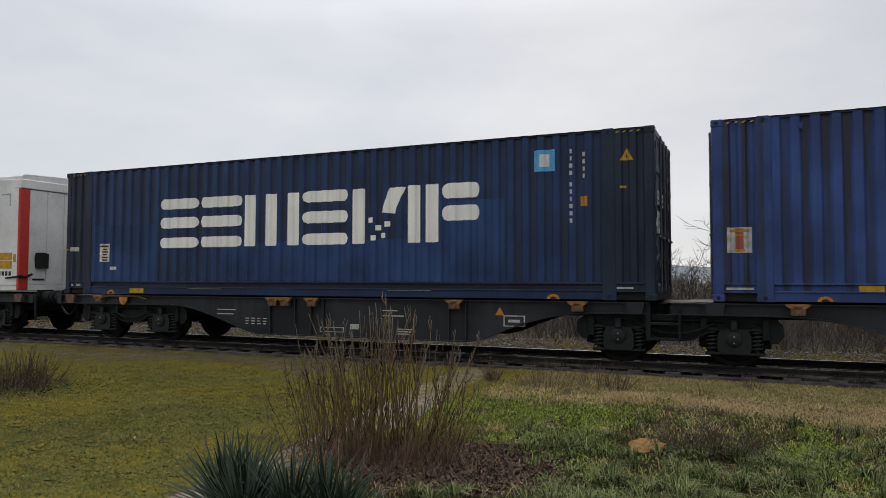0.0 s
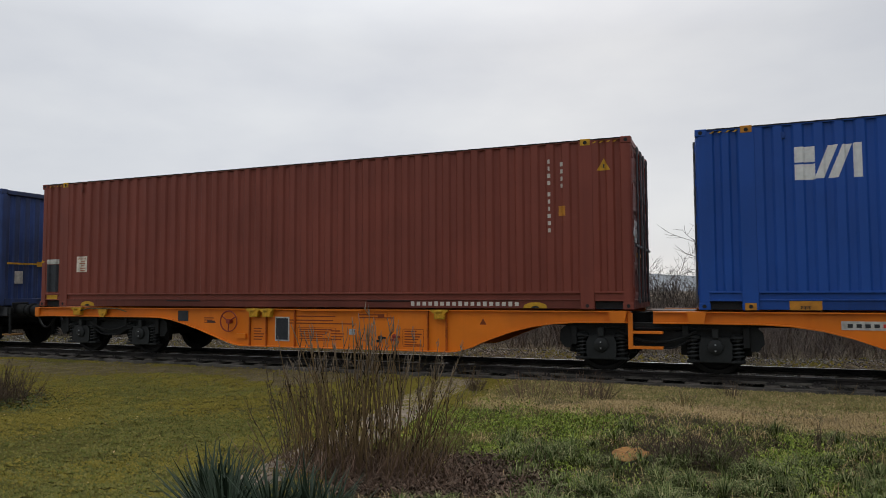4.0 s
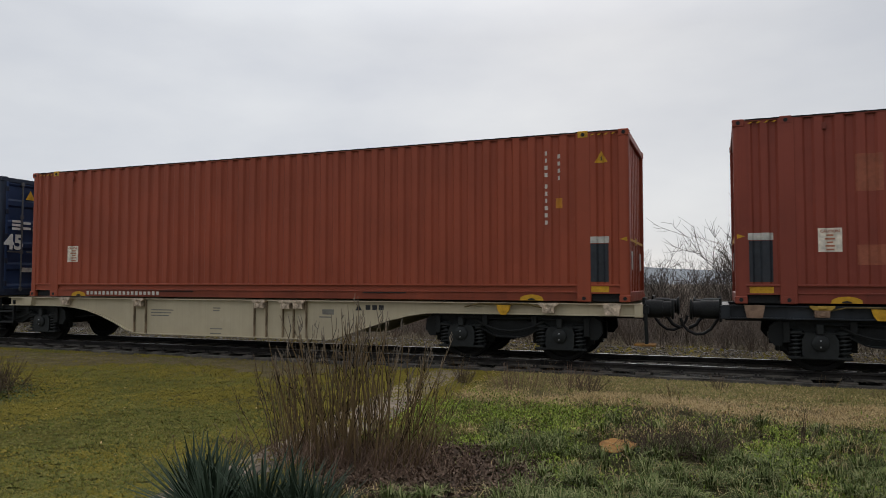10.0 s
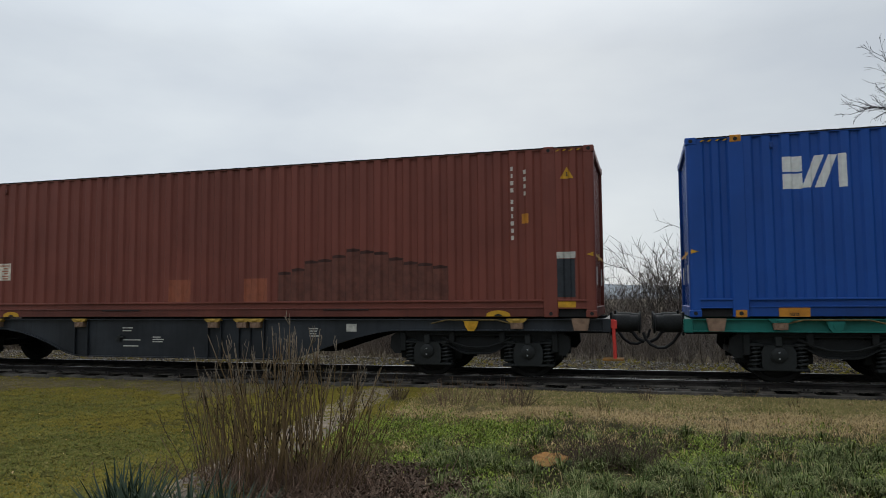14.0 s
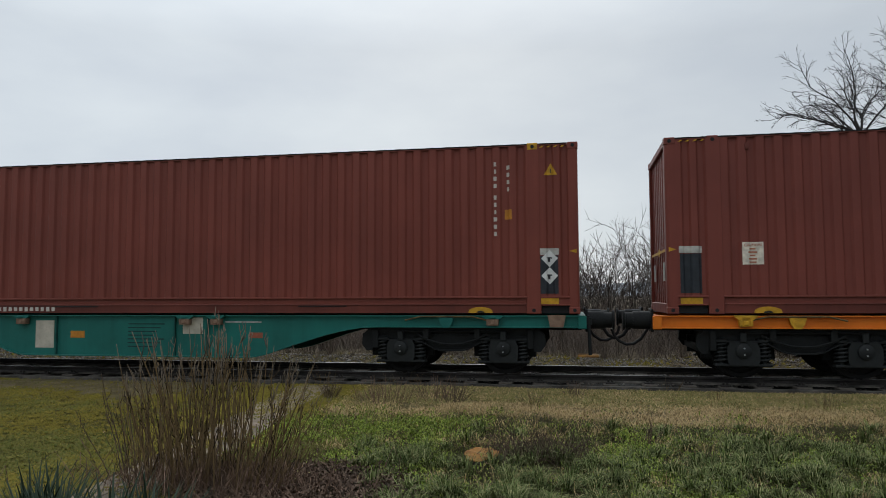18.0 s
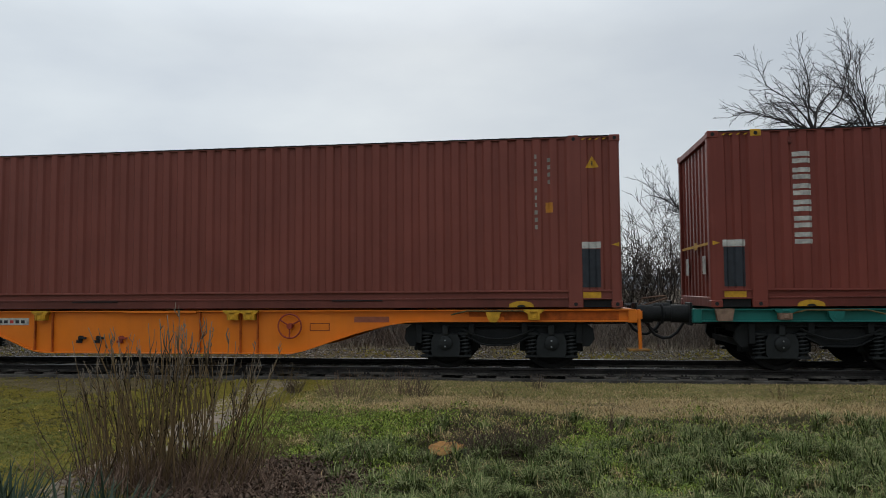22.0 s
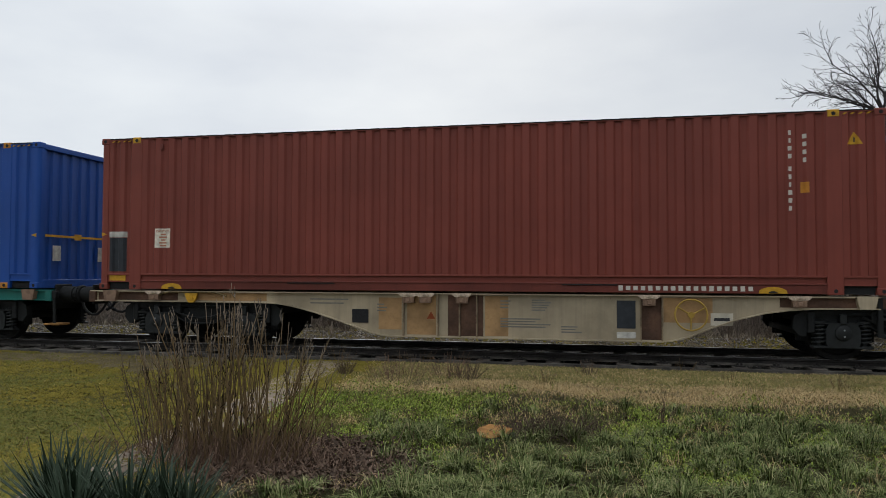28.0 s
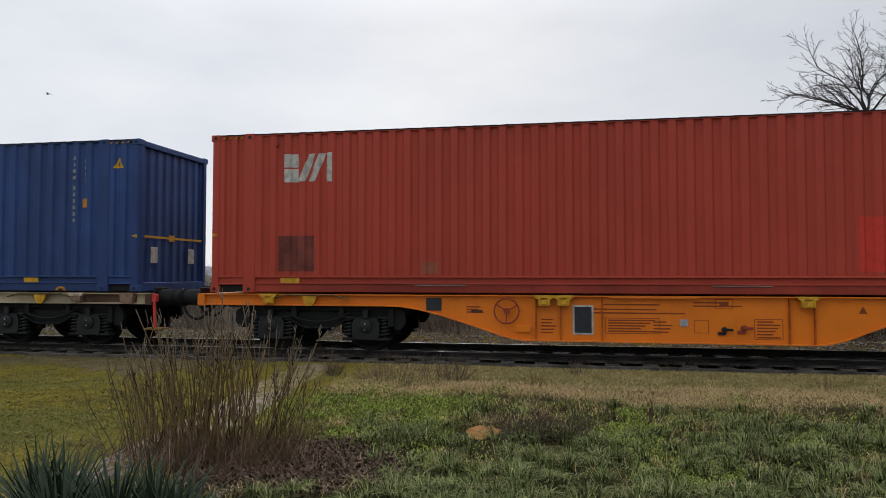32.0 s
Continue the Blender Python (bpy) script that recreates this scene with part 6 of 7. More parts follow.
ORANGE_PATCH = plain("faded_orange_patch", (0.27, 0.082, 0.044), 0.6, 0, 0.2, 8)
RED_PATCH = flat_paint("fresh_red_patch", (0.50, 0.035, 0.02))
STAIN = plain("dark_stain", (0.150, 0.036, 0.026), 0.7, 0, 0.5, 3)
DARK_EDGE = plain("dark_worn_edge", (0.045, 0.020, 0.016), 0.8, 0, 0.4, 9)
WORN_BROWN = plain("worn_brown", (0.118, 0.043, 0.031), 0.7, 0, 0.3, 6)


def letters(box, text, size, m, material, name="door_number"):
    """Readable characters in the built-in font as a thin mesh."""
    cu = bpy.data.curves.new("number", "FONT")
    cu.body, cu.size, cu.extrude, cu.align_x, cu.offset = text, size, 0.0015, "CENTER", size * 0.035
    tmp = bpy.data.objects.new("number", cu)
    me = bpy.data.meshes.new_from_object(tmp)
    bpy.data.objects.remove(tmp)
    me.materials.clear()
    return part(name, me, material, box, m=m)


FACE_RIGHT = Matrix(((0, 0, 1, 0), (1, 0, 0, 0), (0, 1, 0, 0), (0, 0, 0, 1)))


def door_marks(box, kind):
    """Marks on the doors at the right end."""
    x = LONG + 0.007

    def plate(y, z, w, h, material, name="door_mark"):
        part(name, Shape().box(x - 0.002, x + 0.002, y - w / 2, y + w / 2, z - h / 2, z + h / 2), material, box)
    letters(box, "45", 0.50, at(x, -0.90, 1.14) @ FACE_RIGHT, WHITE)
    plate(-0.55, 0.63, 0.34, 0.11, DIRTY_WHITE)
    part("warning_triangle", Shape().add([(x, -0.62, 2.38), (x, -0.36, 2.38), (x, -0.49, 2.62), (x + 0.003, -0.62, 2.38), (x + 0.003, -0.36, 2.38), (x + 0.003, -0.49, 2.62)], [(0, 1, 2), (5, 4, 3), (0, 3, 4, 1), (1, 4, 5, 2), (2, 5, 3, 0)]), YELLOW, box)
    if kind == "navy":
        for i, w in enumerate((0.22, 0.2, 0.26, 0.2)):
            for dz in (0, 0.13) if i % 2 else (-0.02, 0.07, 0.16):
                plate(-0.85 + i * 0.29, 1.66 + dz, w, 0.06, WHITE)
        plate(0.02, 2.45, 0.17, 0.2, DIRTY_WHITE)
    else:
        letters(box, "0", 0.30, at(x, -0.52, 1.78) @ FACE_RIGHT, WHITE)
        plate(0.02, 2.46, 0.40, 0.34, RED_MARK, "owner_plate")
        part("owner_mark", Shape().box(x + 0.001, x + 0.004, -0.12, 0.16, 2.47, 2.53), WHITE, box)
        plate(-0.5, 0.92, 0.6, 0.07, ORANGE_MARK)
        plate(0.35, 1.35, 0.25, 0.3, SLATE)


def big_logo(box, material, torn=False):
    """The owner's large mark: plain bars and blocks, 7.5 m long."""
    z0, z1 = 1.04, 2.13
    h = z1 - z0

    def put(u0, u1, a, b, r=0.10):
        z_a, z_b = z0 + a * h, z0 + b * h
        r = min(r, (z_b - z_a) * 0.45, (u1 - u0) * 0.45)
        part("logo_shape", on_side([[(u0 + r, z_a), (u1 - r, z_a), (u1 - r * 0.3, z_a + r * 0.3), (u1, z_a + r), (u1, z_b - r), (u1 - r * 0.3, z_b - r * 0.3), (u1 - r, z_b), (u0 + r, z_b), (u0 + r * 0.3, z_b - r * 0.3), (u0, z_b - r), (u0, z_a + r), (u0 + r * 0.3, z_a + r * 0.3)]], 0.004), material, box)
    for u0, u1 in ((2.98, 4.09), (4.15, 5.26), (6.81, 7.88)):
        put(u0, u1, 0.79, 1.0)
        put(u0, u1, 0.40, 0.62)
        put(u0, u1, 0.0, 0.21)
    for u0 in (5.36, 5.90, 6.45):
        put(u0, u0 + 0.28, 0.0, 0.99, 0.02)
    put(7.97, 8.25, 0.0, 0.99, 0.02)
    part("logo_shape", on_side([[(8.36, z0), (8.66, z0), (9.14, z1 - 0.02), (8.80, z1 - 0.02)]] if not torn else [[(8.62, z0 + 0.55 * h), (8.90, z0 + 0.52 * h), (9.14, z1 - 0.02), (8.80, z1 - 0.02)]]), material, box)
    if torn:
        for a, b in ((8.38, 0.42), (8.55, 0.28), (8.75, 0.34), (8.66, 0.14), (8.45, 0.1)):
            part("logo_shape", on_side([rect(a, z0 + b * h, 0.11, 0.10)]), material, box)
    put(9.18, 9.44, 0.0, 1.0, 0.02)
    put(9.57, 9.83, 0.0, 1.0, 0.02)
    put(9.90, 10.64, 0.74, 1.0)
    put(9.90, 10.64, 0.36, 0.62)


def sloped_logo(box, white, orange):
    """The owner's leaning mark: plain leaning bars, white then orange, then small white blocks."""
    z = 1.53
    for u, w in ((5.27, 0.17), (5.50, 0.16), (5.74, 0.17), (5.98, 0.17), (6.24, 0.15), (6.52, 0.22)):
        part("logo_shape", on_side([slanted(u, z, w, 0.44, 0.10)]), white, box)
    for u in (6.90, 7.28):
        part("logo_shape", on_side([slanted(u, z + 0.12, 0.31, 0.20, 0.04)]), orange, box)
        part("logo_shape", on_side([slanted(u - 0.04, z - 0.12, 0.31, 0.20, 0.04)]), orange, box)
    part("logo_shape", on_side([rect(7.53, z - 0.18, 0.06, 0.07)]), white, box)
    for u, w in ((7.72, 0.19), (7.96, 0.20), (8.25, 0.28)):
        for dz in (-0.05, -0.16):
            part("logo_shape", on_side([rect(u, z + dz, w, 0.08)]), white, box)


def small_logo(box, material):
    """The lessor's short mark: two blocks, leaning bars and a bar."""
    z = 2.25
    part("logo_shape", on_side([rect(1.57, z + 0.13, 0.28, 0.24)]), material, box)
    part("logo_shape", on_side([rect(1.57, z - 0.14, 0.28, 0.24)]), material, box)
    part("logo_shape", on_side([slanted(1.86, z, 0.13, 0.5, 0.20)]), material, box)
    part("logo_shape", on_side([slanted(2.05, z, 0.13, 0.5, 0.20)]), material, box)
    part("logo_shape", on_side([rect(2.28, z, 0.11, 0.52)]), material, box)


BAR_WHITE = flat_paint("lettering_white", (0.50, 0.47, 0.42))


def web_bars(box, u0, u1, z=0.088):
    """The lessor's address on the bottom rail: plain small bars."""
    n = int((u1 - u0) / 0.115)
    for i in range(n):
        u = u0 + (i + 0.5) * (u1 - u0) / n
        hgt = 0.085 if i % 4 else 0.10
        part("writing_bar", Shape().box(u - 0.034, u + 0.034, FRONT + 0.013, FRONT + 0.019, z - hgt * 0.42, z + hgt * 0.42), BAR_WHITE, box)


def patch_on(box, u, z, w, h, material, name="paint_patch", lift=0.002):
    part(name, on_side([rect(u, z, w, h)], lift), material, box)


BASE = 1.05
GREY_LIP = plain("grey_lip", (0.16, 0.15, 0.13), 0.7)
TRAIN = []
for i, (label, coat) in COATS.items():
    box = container(label, coat, RUSTY_NAVY if i in (1, 5) else None, i % 2 == 1)
    hazard(box, 0.26)
    hazard(box, LONG - 0.60)
    bright_blue = i in (4, 9, 14)
    navy = i in (1, 5)
    leaning = i in (2, 16)
    castings_40(box, ORANGE_MARK if bright_blue else (YELLOW if i in (3, 6, 10, 13, 15) else coat), ORANGE_MARK if bright_blue else coat)
    hole_marks(box)
    lashing_hook(box, coat)
    end_pockets(box)
    end_arrow(box, i % 2 == 0)
    code = BAR_WHITE if not leaning and i != 12 else plain("grey_lettering", (0.24, 0.23, 0.20), 0.7)
    numbers(box, 12.32, 2.56, 1.22, code)
    numbers(box, 12.54, 2.50, 2.08, code)
    for u in (4.31, 9.22):
        pocket(box, u, 0.9, YELLOW if bright_blue else (GREY_LIP if leaning or navy or i == 17 else BLACK))
    if bright_blue:
        triangle(box, 12.48, 1.62)
        patch_on(box, 12.47, 1.17, 0.13, 0.14, ORANGE_MARK, "small_sign")
        sq = part("square_sign", on_side([rect(12.23, 0.77, 0.25, 0.24)], 0.005), ORANGE_MARK, box, "orange square sign")
        for k in range(3):
            part("writing_bar", on_side([rect(12.23, 0.84 - 0.07 * k, 0.16, 0.018)], 0.007), DARK_MARK, sq)
        rail_tag(box, 11.42, 0.215, 0.34, 0.11, ORANGE_MARK)
        for u in (1.52, 12.02):
            rail_tag(box, u, 0.085, 0.44, 0.155, ORANGE_MARK)
            part("tag_hole", Shape().box(u - 0.07, u + 0.07, FRONT + 0.010, FRONT + 0.020, 0.02, 0.07), BLACK, box)
    else:
        triangle(box, 13.26, 2.44)
        patch_on(box, 12.54, 1.69, 0.12, 0.17, ORANGE_MARK, "small_sign")
    if i in (3, 6, 7, 8, 10, 11, 12, 13, 15):
        notice(box, *((1.33, 0.97, 0.32, 0.36) if i != 13 else (12.31, 1.0, 0.33, 0.36)), CREAM, 5, RED_INK, "CAUTION")
        for u in (1.53, 12.05):
            hump(box, u)
    if i in (3, 7, 11, 13, 15):
        slate(box, 0.38)
        rail_tag(box, 0.38, 0.215, 0.34, 0.10)
    if i in (6, 8, 10, 12):
        slate(box, 13.2)
        rail_tag(box, 13.2, 0.215, 0.34, 0.10)
    if i in (1, 3, 5, 7, 11, 13, 15):
        door_marks(box, "navy" if navy else "lessor")
    if i in (3, 11, 15):
        web_bars(box, 9.66, 11.78)
    if i in (6, 10):
        web_bars(box, 1.75, 3.87)
    if i == 13:
        web_bars(box, 10.22, 11.74)
        for k in range(6):
            z = 2.42 - k * 0.262
            part("logo_shape", on_side([rect(1.46, z + 0.055, 0.27, 0.075), rect(1.46, z - 0.055, 0.27, 0.075)], 0.004), DIRTY_WHITE, box)
    if i in (9, 4, 14):
        small_logo(box, WHITE)
    if i == 17:
        small_logo(box, DIRTY_WHITE)
        patch_on(box, 1.66, 0.70, 0.70, 0.64, STAIN)
        patch_on(box, 4.12, 0.44, 0.28, 0.2, ORANGE_PATCH)
        patch_on(box, 11.15, 0.80, 0.42, 0.86, RED_PATCH)
        rail_tag(box, 1.55, 0.215, 0.36, 0.10)
    if navy:
        big_logo(box, paint("chalky_white", (0.95, 0.92, 0.84), 30 + i, 0.08, 0.30, 0.5, rough=0.65, rust_c=(0.30, 0.22, 0.14)), i == 1)
        notice(box, 1.30, 0.96, 0.33, 0.42)
        patch_on(box, 0.32, 1.06, 0.30, 0.10, DIRTY_WHITE, "small_notice")
        patch_on(box, 0.38, 0.21, 0.3, 0.05, DIRTY_WHITE, "small_notice")
        sq = part("square_mark", on_side([rect(11.85, 2.43, 0.38, 0.38)], 0.004), SKYBLUE, box, "square blue and white mark")
        part("square_mark_bar", on_side([rect(11.85, 2.43, 0.17, 0.22)], 0.006), WHITE, sq)
        rail_tag(box, 2.33, 0.085, 0.42, 0.11)
        for u in (1.53, 12.0):
            part("lashing_arch", Shape().prism([(0.11 * math.cos(b), 0.085 * math.sin(b)) for b in [k * math.pi / 8 for k in range(9)]], FRONT + 0.010, FRONT + 0.018), ORANGE_MARK, box, m=at(u, 0, 0.016))
            part("arch_hole", stored("arch_hole", lambda: Shape().prism([(0.055 * math.cos(b), 0.040 * math.sin(b)) for b in [k * math.pi / 8 for k in range(9)]], FRONT + 0.006, FRONT + 0.014)), BLACK, box, m=at(u, 0, 0.018))
        part("end_tag", Shape().box(13.0, 13.35, FRONT + 0.022, FRONT + 0.034, 0.195, 0.225), DIRTY_WHITE, box)
        if i == 5:
            for u, z in ((0.35, 0.72), (0.42, 0.42)):
                part("worn_label", on_side([[(u - 0.12, z), (u, z - 0.15), (u + 0.12, z), (u, z + 0.15)]], 0.004), plain("torn_label", (0.36, 0.36, 0.34), 0.7), box)
        else:
            patch_on(box, 1.57, 0.60, 0.16, 0.07, WHITE, "chalk_mark", 0.006)
            patch_on(box, 13.2, 1.90, 0.10, 0.04, YELLOW, "small_sign")
        for u in (0.40, 13.31):
            patch_on(box, u, 1.56, 0.46, 2.5, RUSTY_NAVY, "dull_end_bay", 0.0015)
        if i == 1:
            for u, z, w, h in ((1.9, 0.95, 1.9, 1.3), (7.2, 0.72, 5.0, 0.8), (10.4, 1.05, 1.4, 1.5)):
                patch_on(box, u, z, w, h, NAVY_LIGHT, "repainted_patch")
    if leaning:
        sloped_logo(box, DIRTY_WHITE, ORANGE_MARK)
        n = notice(box, 0.40, 0.97, 0.36, 0.40, DIRTY_WHITE, 2, ORANGE_MARK)
        part("notice_bar", on_side([rect(0.40, 0.97, 0.12, 0.36)], 0.006), ORANGE_PATCH, n)
        for u in (2.17, 11.40):
            rail_tag(box, u, 0.21, 0.32, 0.11)
        for u in (1.57, 12.06):
            part("lashing_arch", Shape().prism([(0.11 * math.cos(b), 0.085 * math.sin(b)) for b in [k * math.pi / 8 for k in range(9)]], FRONT + 0.010, FRONT + 0.018), ORANGE_MARK, box, m=at(u, 0, 0.016))
            part("arch_hole", stored("arch_hole", lambda: Shape().prism([(0.055 * math.cos(b), 0.040 * math.sin(b)) for b in [k * math.pi / 8 for k in range(9)]], FRONT + 0.006, FRONT + 0.014)), BLACK, box, m=at(u, 0, 0.018))
        part("end_tag", Shape().box(0.2, 0.6, FRONT + 0.022, FRONT + 0.034, 0.19, 0.225), DIRTY_WHITE, box)
        if i == 16:
            patch_on(box, 7.98, 0.93, 0.10, 0.09, GALV, "dent_mark")
    if i == 7:
        patch_on(box, 1.87, 1.97, 0.36, 0.56, ORANGE_PATCH)
        patch_on(box, 1.87, 0.74, 0.36, 0.30, ORANGE_PATCH)
    if i == 8:
        for u in (5.68, 7.36):
            patch_on(box, u, 0.52, 0.50, 0.44, ORANGE_PATCH)
        for u, z in ((7.98, 0.84), (8.26, 0.90), (8.53, 1.04), (8.81, 1.06), (9.09, 1.13), (9.37, 1.24), (9.64, 1.20), (9.92, 1.17), (10.2, 1.06), (10.48, 0.98), (10.75, 0.95), (11.03, 0.90)):
            part("worn_coat", on_side([[(u - 0.139, 0.30), (u + 0.139, 0.30), (u + 0.139, z - 0.03), (u, z), (u - 0.139, z - 0.02)]], 0.0015), WORN_BROWN, box)
            part("worn_edge", on_side([[(u - 0.139, z - 0.045), (u + 0.10, z - 0.035), (u + 0.139, z - 0.005), (u, z + 0.022), (u - 0.139, z + 0.004)]], 0.0025), DARK_EDGE, box)
    if i == 10:
        for u, z in ((13.225, 0.93), (13.225, 0.64)):
            d = part("hazard_placard", on_side([[(u - 0.138, z), (u, z - 0.145), (u + 0.138, z), (u, z + 0.145)]], 0.006), WHITE, box, "white diamond hazard placard")
            part("placard_sign", on_side([rect(u, z + 0.01, 0.08, 0.024), rect(u - 0.01, z - 0.03, 0.04, 0.06)], 0.008), DARK_MARK, d)
    TRAIN.append((box, LEFT[i - 1], BASE))

# the white swap body ahead of them
swap = tagged(new("swap_body"), "white box body with a red corner post", "swap body")
BODY = plain("dirty_white_body", (0.70, 0.69, 0.67), 0.5, 0, 0.15, 1.2, 0.1)
part("side_panel", Shape().box(-7.4, -0.06, FRONT + 0.01, FRONT + 0.06, 0.12, 2.80, 0.01), BODY, swap)
part("side_panel", Shape().box(-7.4, -0.06, -FRONT - 0.06, -FRONT - 0.01, 0.12, 2.80, 0.01), BODY, swap)
part("roof", Shape().prism([(FRONT + 0.02, 2.79), (FRONT + 0.03, 2.87), (FRONT + 0.10, 2.92), (0, 2.97), (-FRONT - 0.10, 2.92), (-FRONT - 0.03, 2.87), (-FRONT - 0.02, 2.79)], -0.01, 7.4), BODY, swap, "pale rounded roof edge", m=pose(0, 0, 0, 0, 0, 90))
part("frame", Shape().box(-7.4, 0.0, FRONT + 0.03, -FRONT - 0.03, -0.02, 0.14, 0.02), BODY, swap)
for y0, y1 in ((FRONT, FRONT + 0.26), (-FRONT - 0.26, -FRONT)):
    part("corner_post", Shape().box(-0.07, 0.02, y0, y1, 0.0, 2.56, 0.015), RED_MARK, swap, "red corner post")
for k in range(4):
    part("end_panel", Shape().box(-0.05, 0.0, FRONT + 0.27 + k * 0.49, FRONT + 0.755 + k * 0.49, 0.14, 2.55, 0.012), BODY, swap)
part("end_header", Shape().box(-0.30, 0.035, FRONT + 0.005, -FRONT - 0.005, 2.56, 2.80, 0.02), BODY, swap)
part("light_box", Shape().prism([(-0.17, 0.0), (0.15, -0.01), (0.16, 0.36), (0.02, 0.40), (-0.16, 0.39), (-0.19, 0.25)], -0.08, 0.0), BLACK, swap, "black box on the end", m=at(0.0, FRONT + 0.62, 0.56) @ pose(0, 0, 0, 0, 0, 90))
part("latch", Shape().tube([(0.04, FRONT - 0.02, 0.36), (0.05, FRONT + 0.16, 0.33), (0.05, FRONT + 0.34, 0.40)], 0.03, 6).tube([(-0.42, FRONT - 0.02, 0.30), (0.05, FRONT - 0.02, 0.34)], 0.022, 6), BLACK, swap)
part("slot", Shape().box(0.0, 0.01, FRONT + 0.38, FRONT + 0.72, 0.24, 0.29, 0.004), BLACK, swap)
for k, tall in ((0, 0.19), (1, 0.19)):
    part("yellow_plate", Shape().box(-0.90, -0.26, FRONT + 0.004, FRONT + 0.012, 0.54 + k * 0.21, 0.54 + k * 0.21 + tall), YELLOW, swap)
part("yellow_plate", Shape().box(-0.21, -0.11, FRONT + 0.004, FRONT + 0.012, 0.70, 0.90), YELLOW, swap)
for k in range(5):
    part("writing_bar", Shape().box(-0.88 + k * 0.13, -0.80 + k * 0.13, FRONT + 0.004, FRONT + 0.012, 0.36, 0.47), DARK_MARK, swap)
part("bracket_mark", Shape().box(-0.70, -0.36, FRONT + 0.004, FRONT + 0.012, 2.40, 2.44).box(-0.40, -0.36, FRONT + 0.004, FRONT + 0.012, 2.12, 2.40), GALV, swap)
TRAIN.append((swap, LEFT[0] - 1.64, 1.12))

# ---- the train: wagons ----
GREY_COAT = paint("charcoal_wagon_paint", (0.023, 0.025, 0.029), 21, 0.5, 0.5, 0.75, rust_c=(0.07, 0.034, 0.02))
SLATE_COAT = paint("slate_wagon_paint", (0.023, 0.027, 0.033), 26, 0.5, 0.3, 0.75, rust_c=(0.06, 0.034, 0.024))
ORANGE_COAT = paint("orange_wagon_paint", (0.70, 0.180, 0.008), 22, 0.12, 0.1, 0.18)
BEIGE_COAT = paint("beige_wagon_paint", (0.43, 0.370, 0.255), 23, 0.12, 0.1, 0.3)
GREEN_COAT = paint("green_wagon_paint", (0.013, 0.135, 0.112), 24, 0.2, 0.15, 0.35)
DIRTY_COAT = paint("dirty_beige_wagon_paint", (0.37, 0.305, 0.205), 25, 0.3, 0.6, 0.7)
DARK_RUST = plain("dark_rusted_sheet", (0.046, 0.030, 0.023), 0.85, 0, 0.45, 3, 0.3)
STAINED_BEIGE = plain("stained_beige_sheet", (0.27, 0.205, 0.13), 0.7, 0, 0.3, 2, 0.2)
RUST_SHEET = plain("rusty_brown_sheet", (0.085, 0.045, 0.028), 0.8, 0, 0.45, 3, 0.3)
OCHRE_SHEET = plain("ochre_stained_sheet", (0.33, 0.20, 0.09), 0.7, 0, 0.35, 2, 0.2)
PALE_SHEET = plain("pale_panel", (0.46, 0.42, 0.34), 0.6, 0, 0.2, 5, 0.1)
TAN = plain("worn_tan_support", (0.20, 0.128, 0.086), 0.7, 0, 0.35, 9, 0.2)
DARK_RED = flat_paint("dark_red_handwheel", (0.24, 0.035, 0.02))
BROWN_INK = flat_paint("brown_ink", (0.20, 0.040, 0.006))


def plate_on(w, off, x, z, wd, ht, material, name="panel", lift=0.004, label=""):
    """A flat panel, sign or block of writing on the near side of a frame."""
    return part(name, Shape().box(x - wd / 2, x + wd / 2, -1.150 - lift, -1.149, z - ht / 2, z + ht / 2), material, w, label, m=at(off, 0, 0))


def writing(w, off, x, z, wd, rows, material, step=0.055):
    for r in range(rows):
        k = wd * (0.7 + 0.3 * ((r * 7 + int(x * 10)) % 4) / 3)
        plate_on(w, off, x + (k - wd) / 2, z - r * step, k, 0.022, material, "writing_bar", 0.004)


def knob(w, off, x, z, material):
    part("valve_handle", stored("valve_handle", lambda: Shape().tube([(0, -1.148, 0), (0, -1.20, 0)], 0.045, 10).box(-0.03, 0.13, -1.215, -1.195, -0.02, 0.02, 0.005).box(-0.10, 0.02, -1.175, -1.15, -0.09, -0.04, 0.006), True), material, w, m=at(off + x, 0, z))


def framed_window(w, off, x, z, wd, ht):
    f = plate_on(w, off, x, z, wd + 0.06, ht + 0.06, DIRTY_WHITE, "card_holder", 0.010, "dark card holder with a pale frame")
    part("card", Shape().box(x - wd / 2, x + wd / 2, -1.166, -1.158, z - ht / 2, z + ht / 2), SLATE, f)


def sign_tri(w, off, x, z, s, material):
    part("warning_triangle", Shape().prism([(-s / 2, -s * 0.42), (s / 2, -s * 0.42), (0, s * 0.45)], -1.156, -1.149), material, w, m=at(off + x, 0, z))


OFF_B = 2 * MID - LONG
WORN_YELLOW = plain("worn_yellow", (0.36, 0.23, 0.04), 0.6, 0, 0.3)


def outline(w, off, x, z, wd, ht, material):
    """A thin painted frame round a block of writing."""
    t = 0.009
    for dx, dz, a, b in ((0, ht / 2, wd, t), (0, -ht / 2, wd, t), (-wd / 2, 0, t, ht), (wd / 2, 0, t, ht)):
        plate_on(w, off, x + dx, z + dz, a, b, material, "frame_line", 0.003)


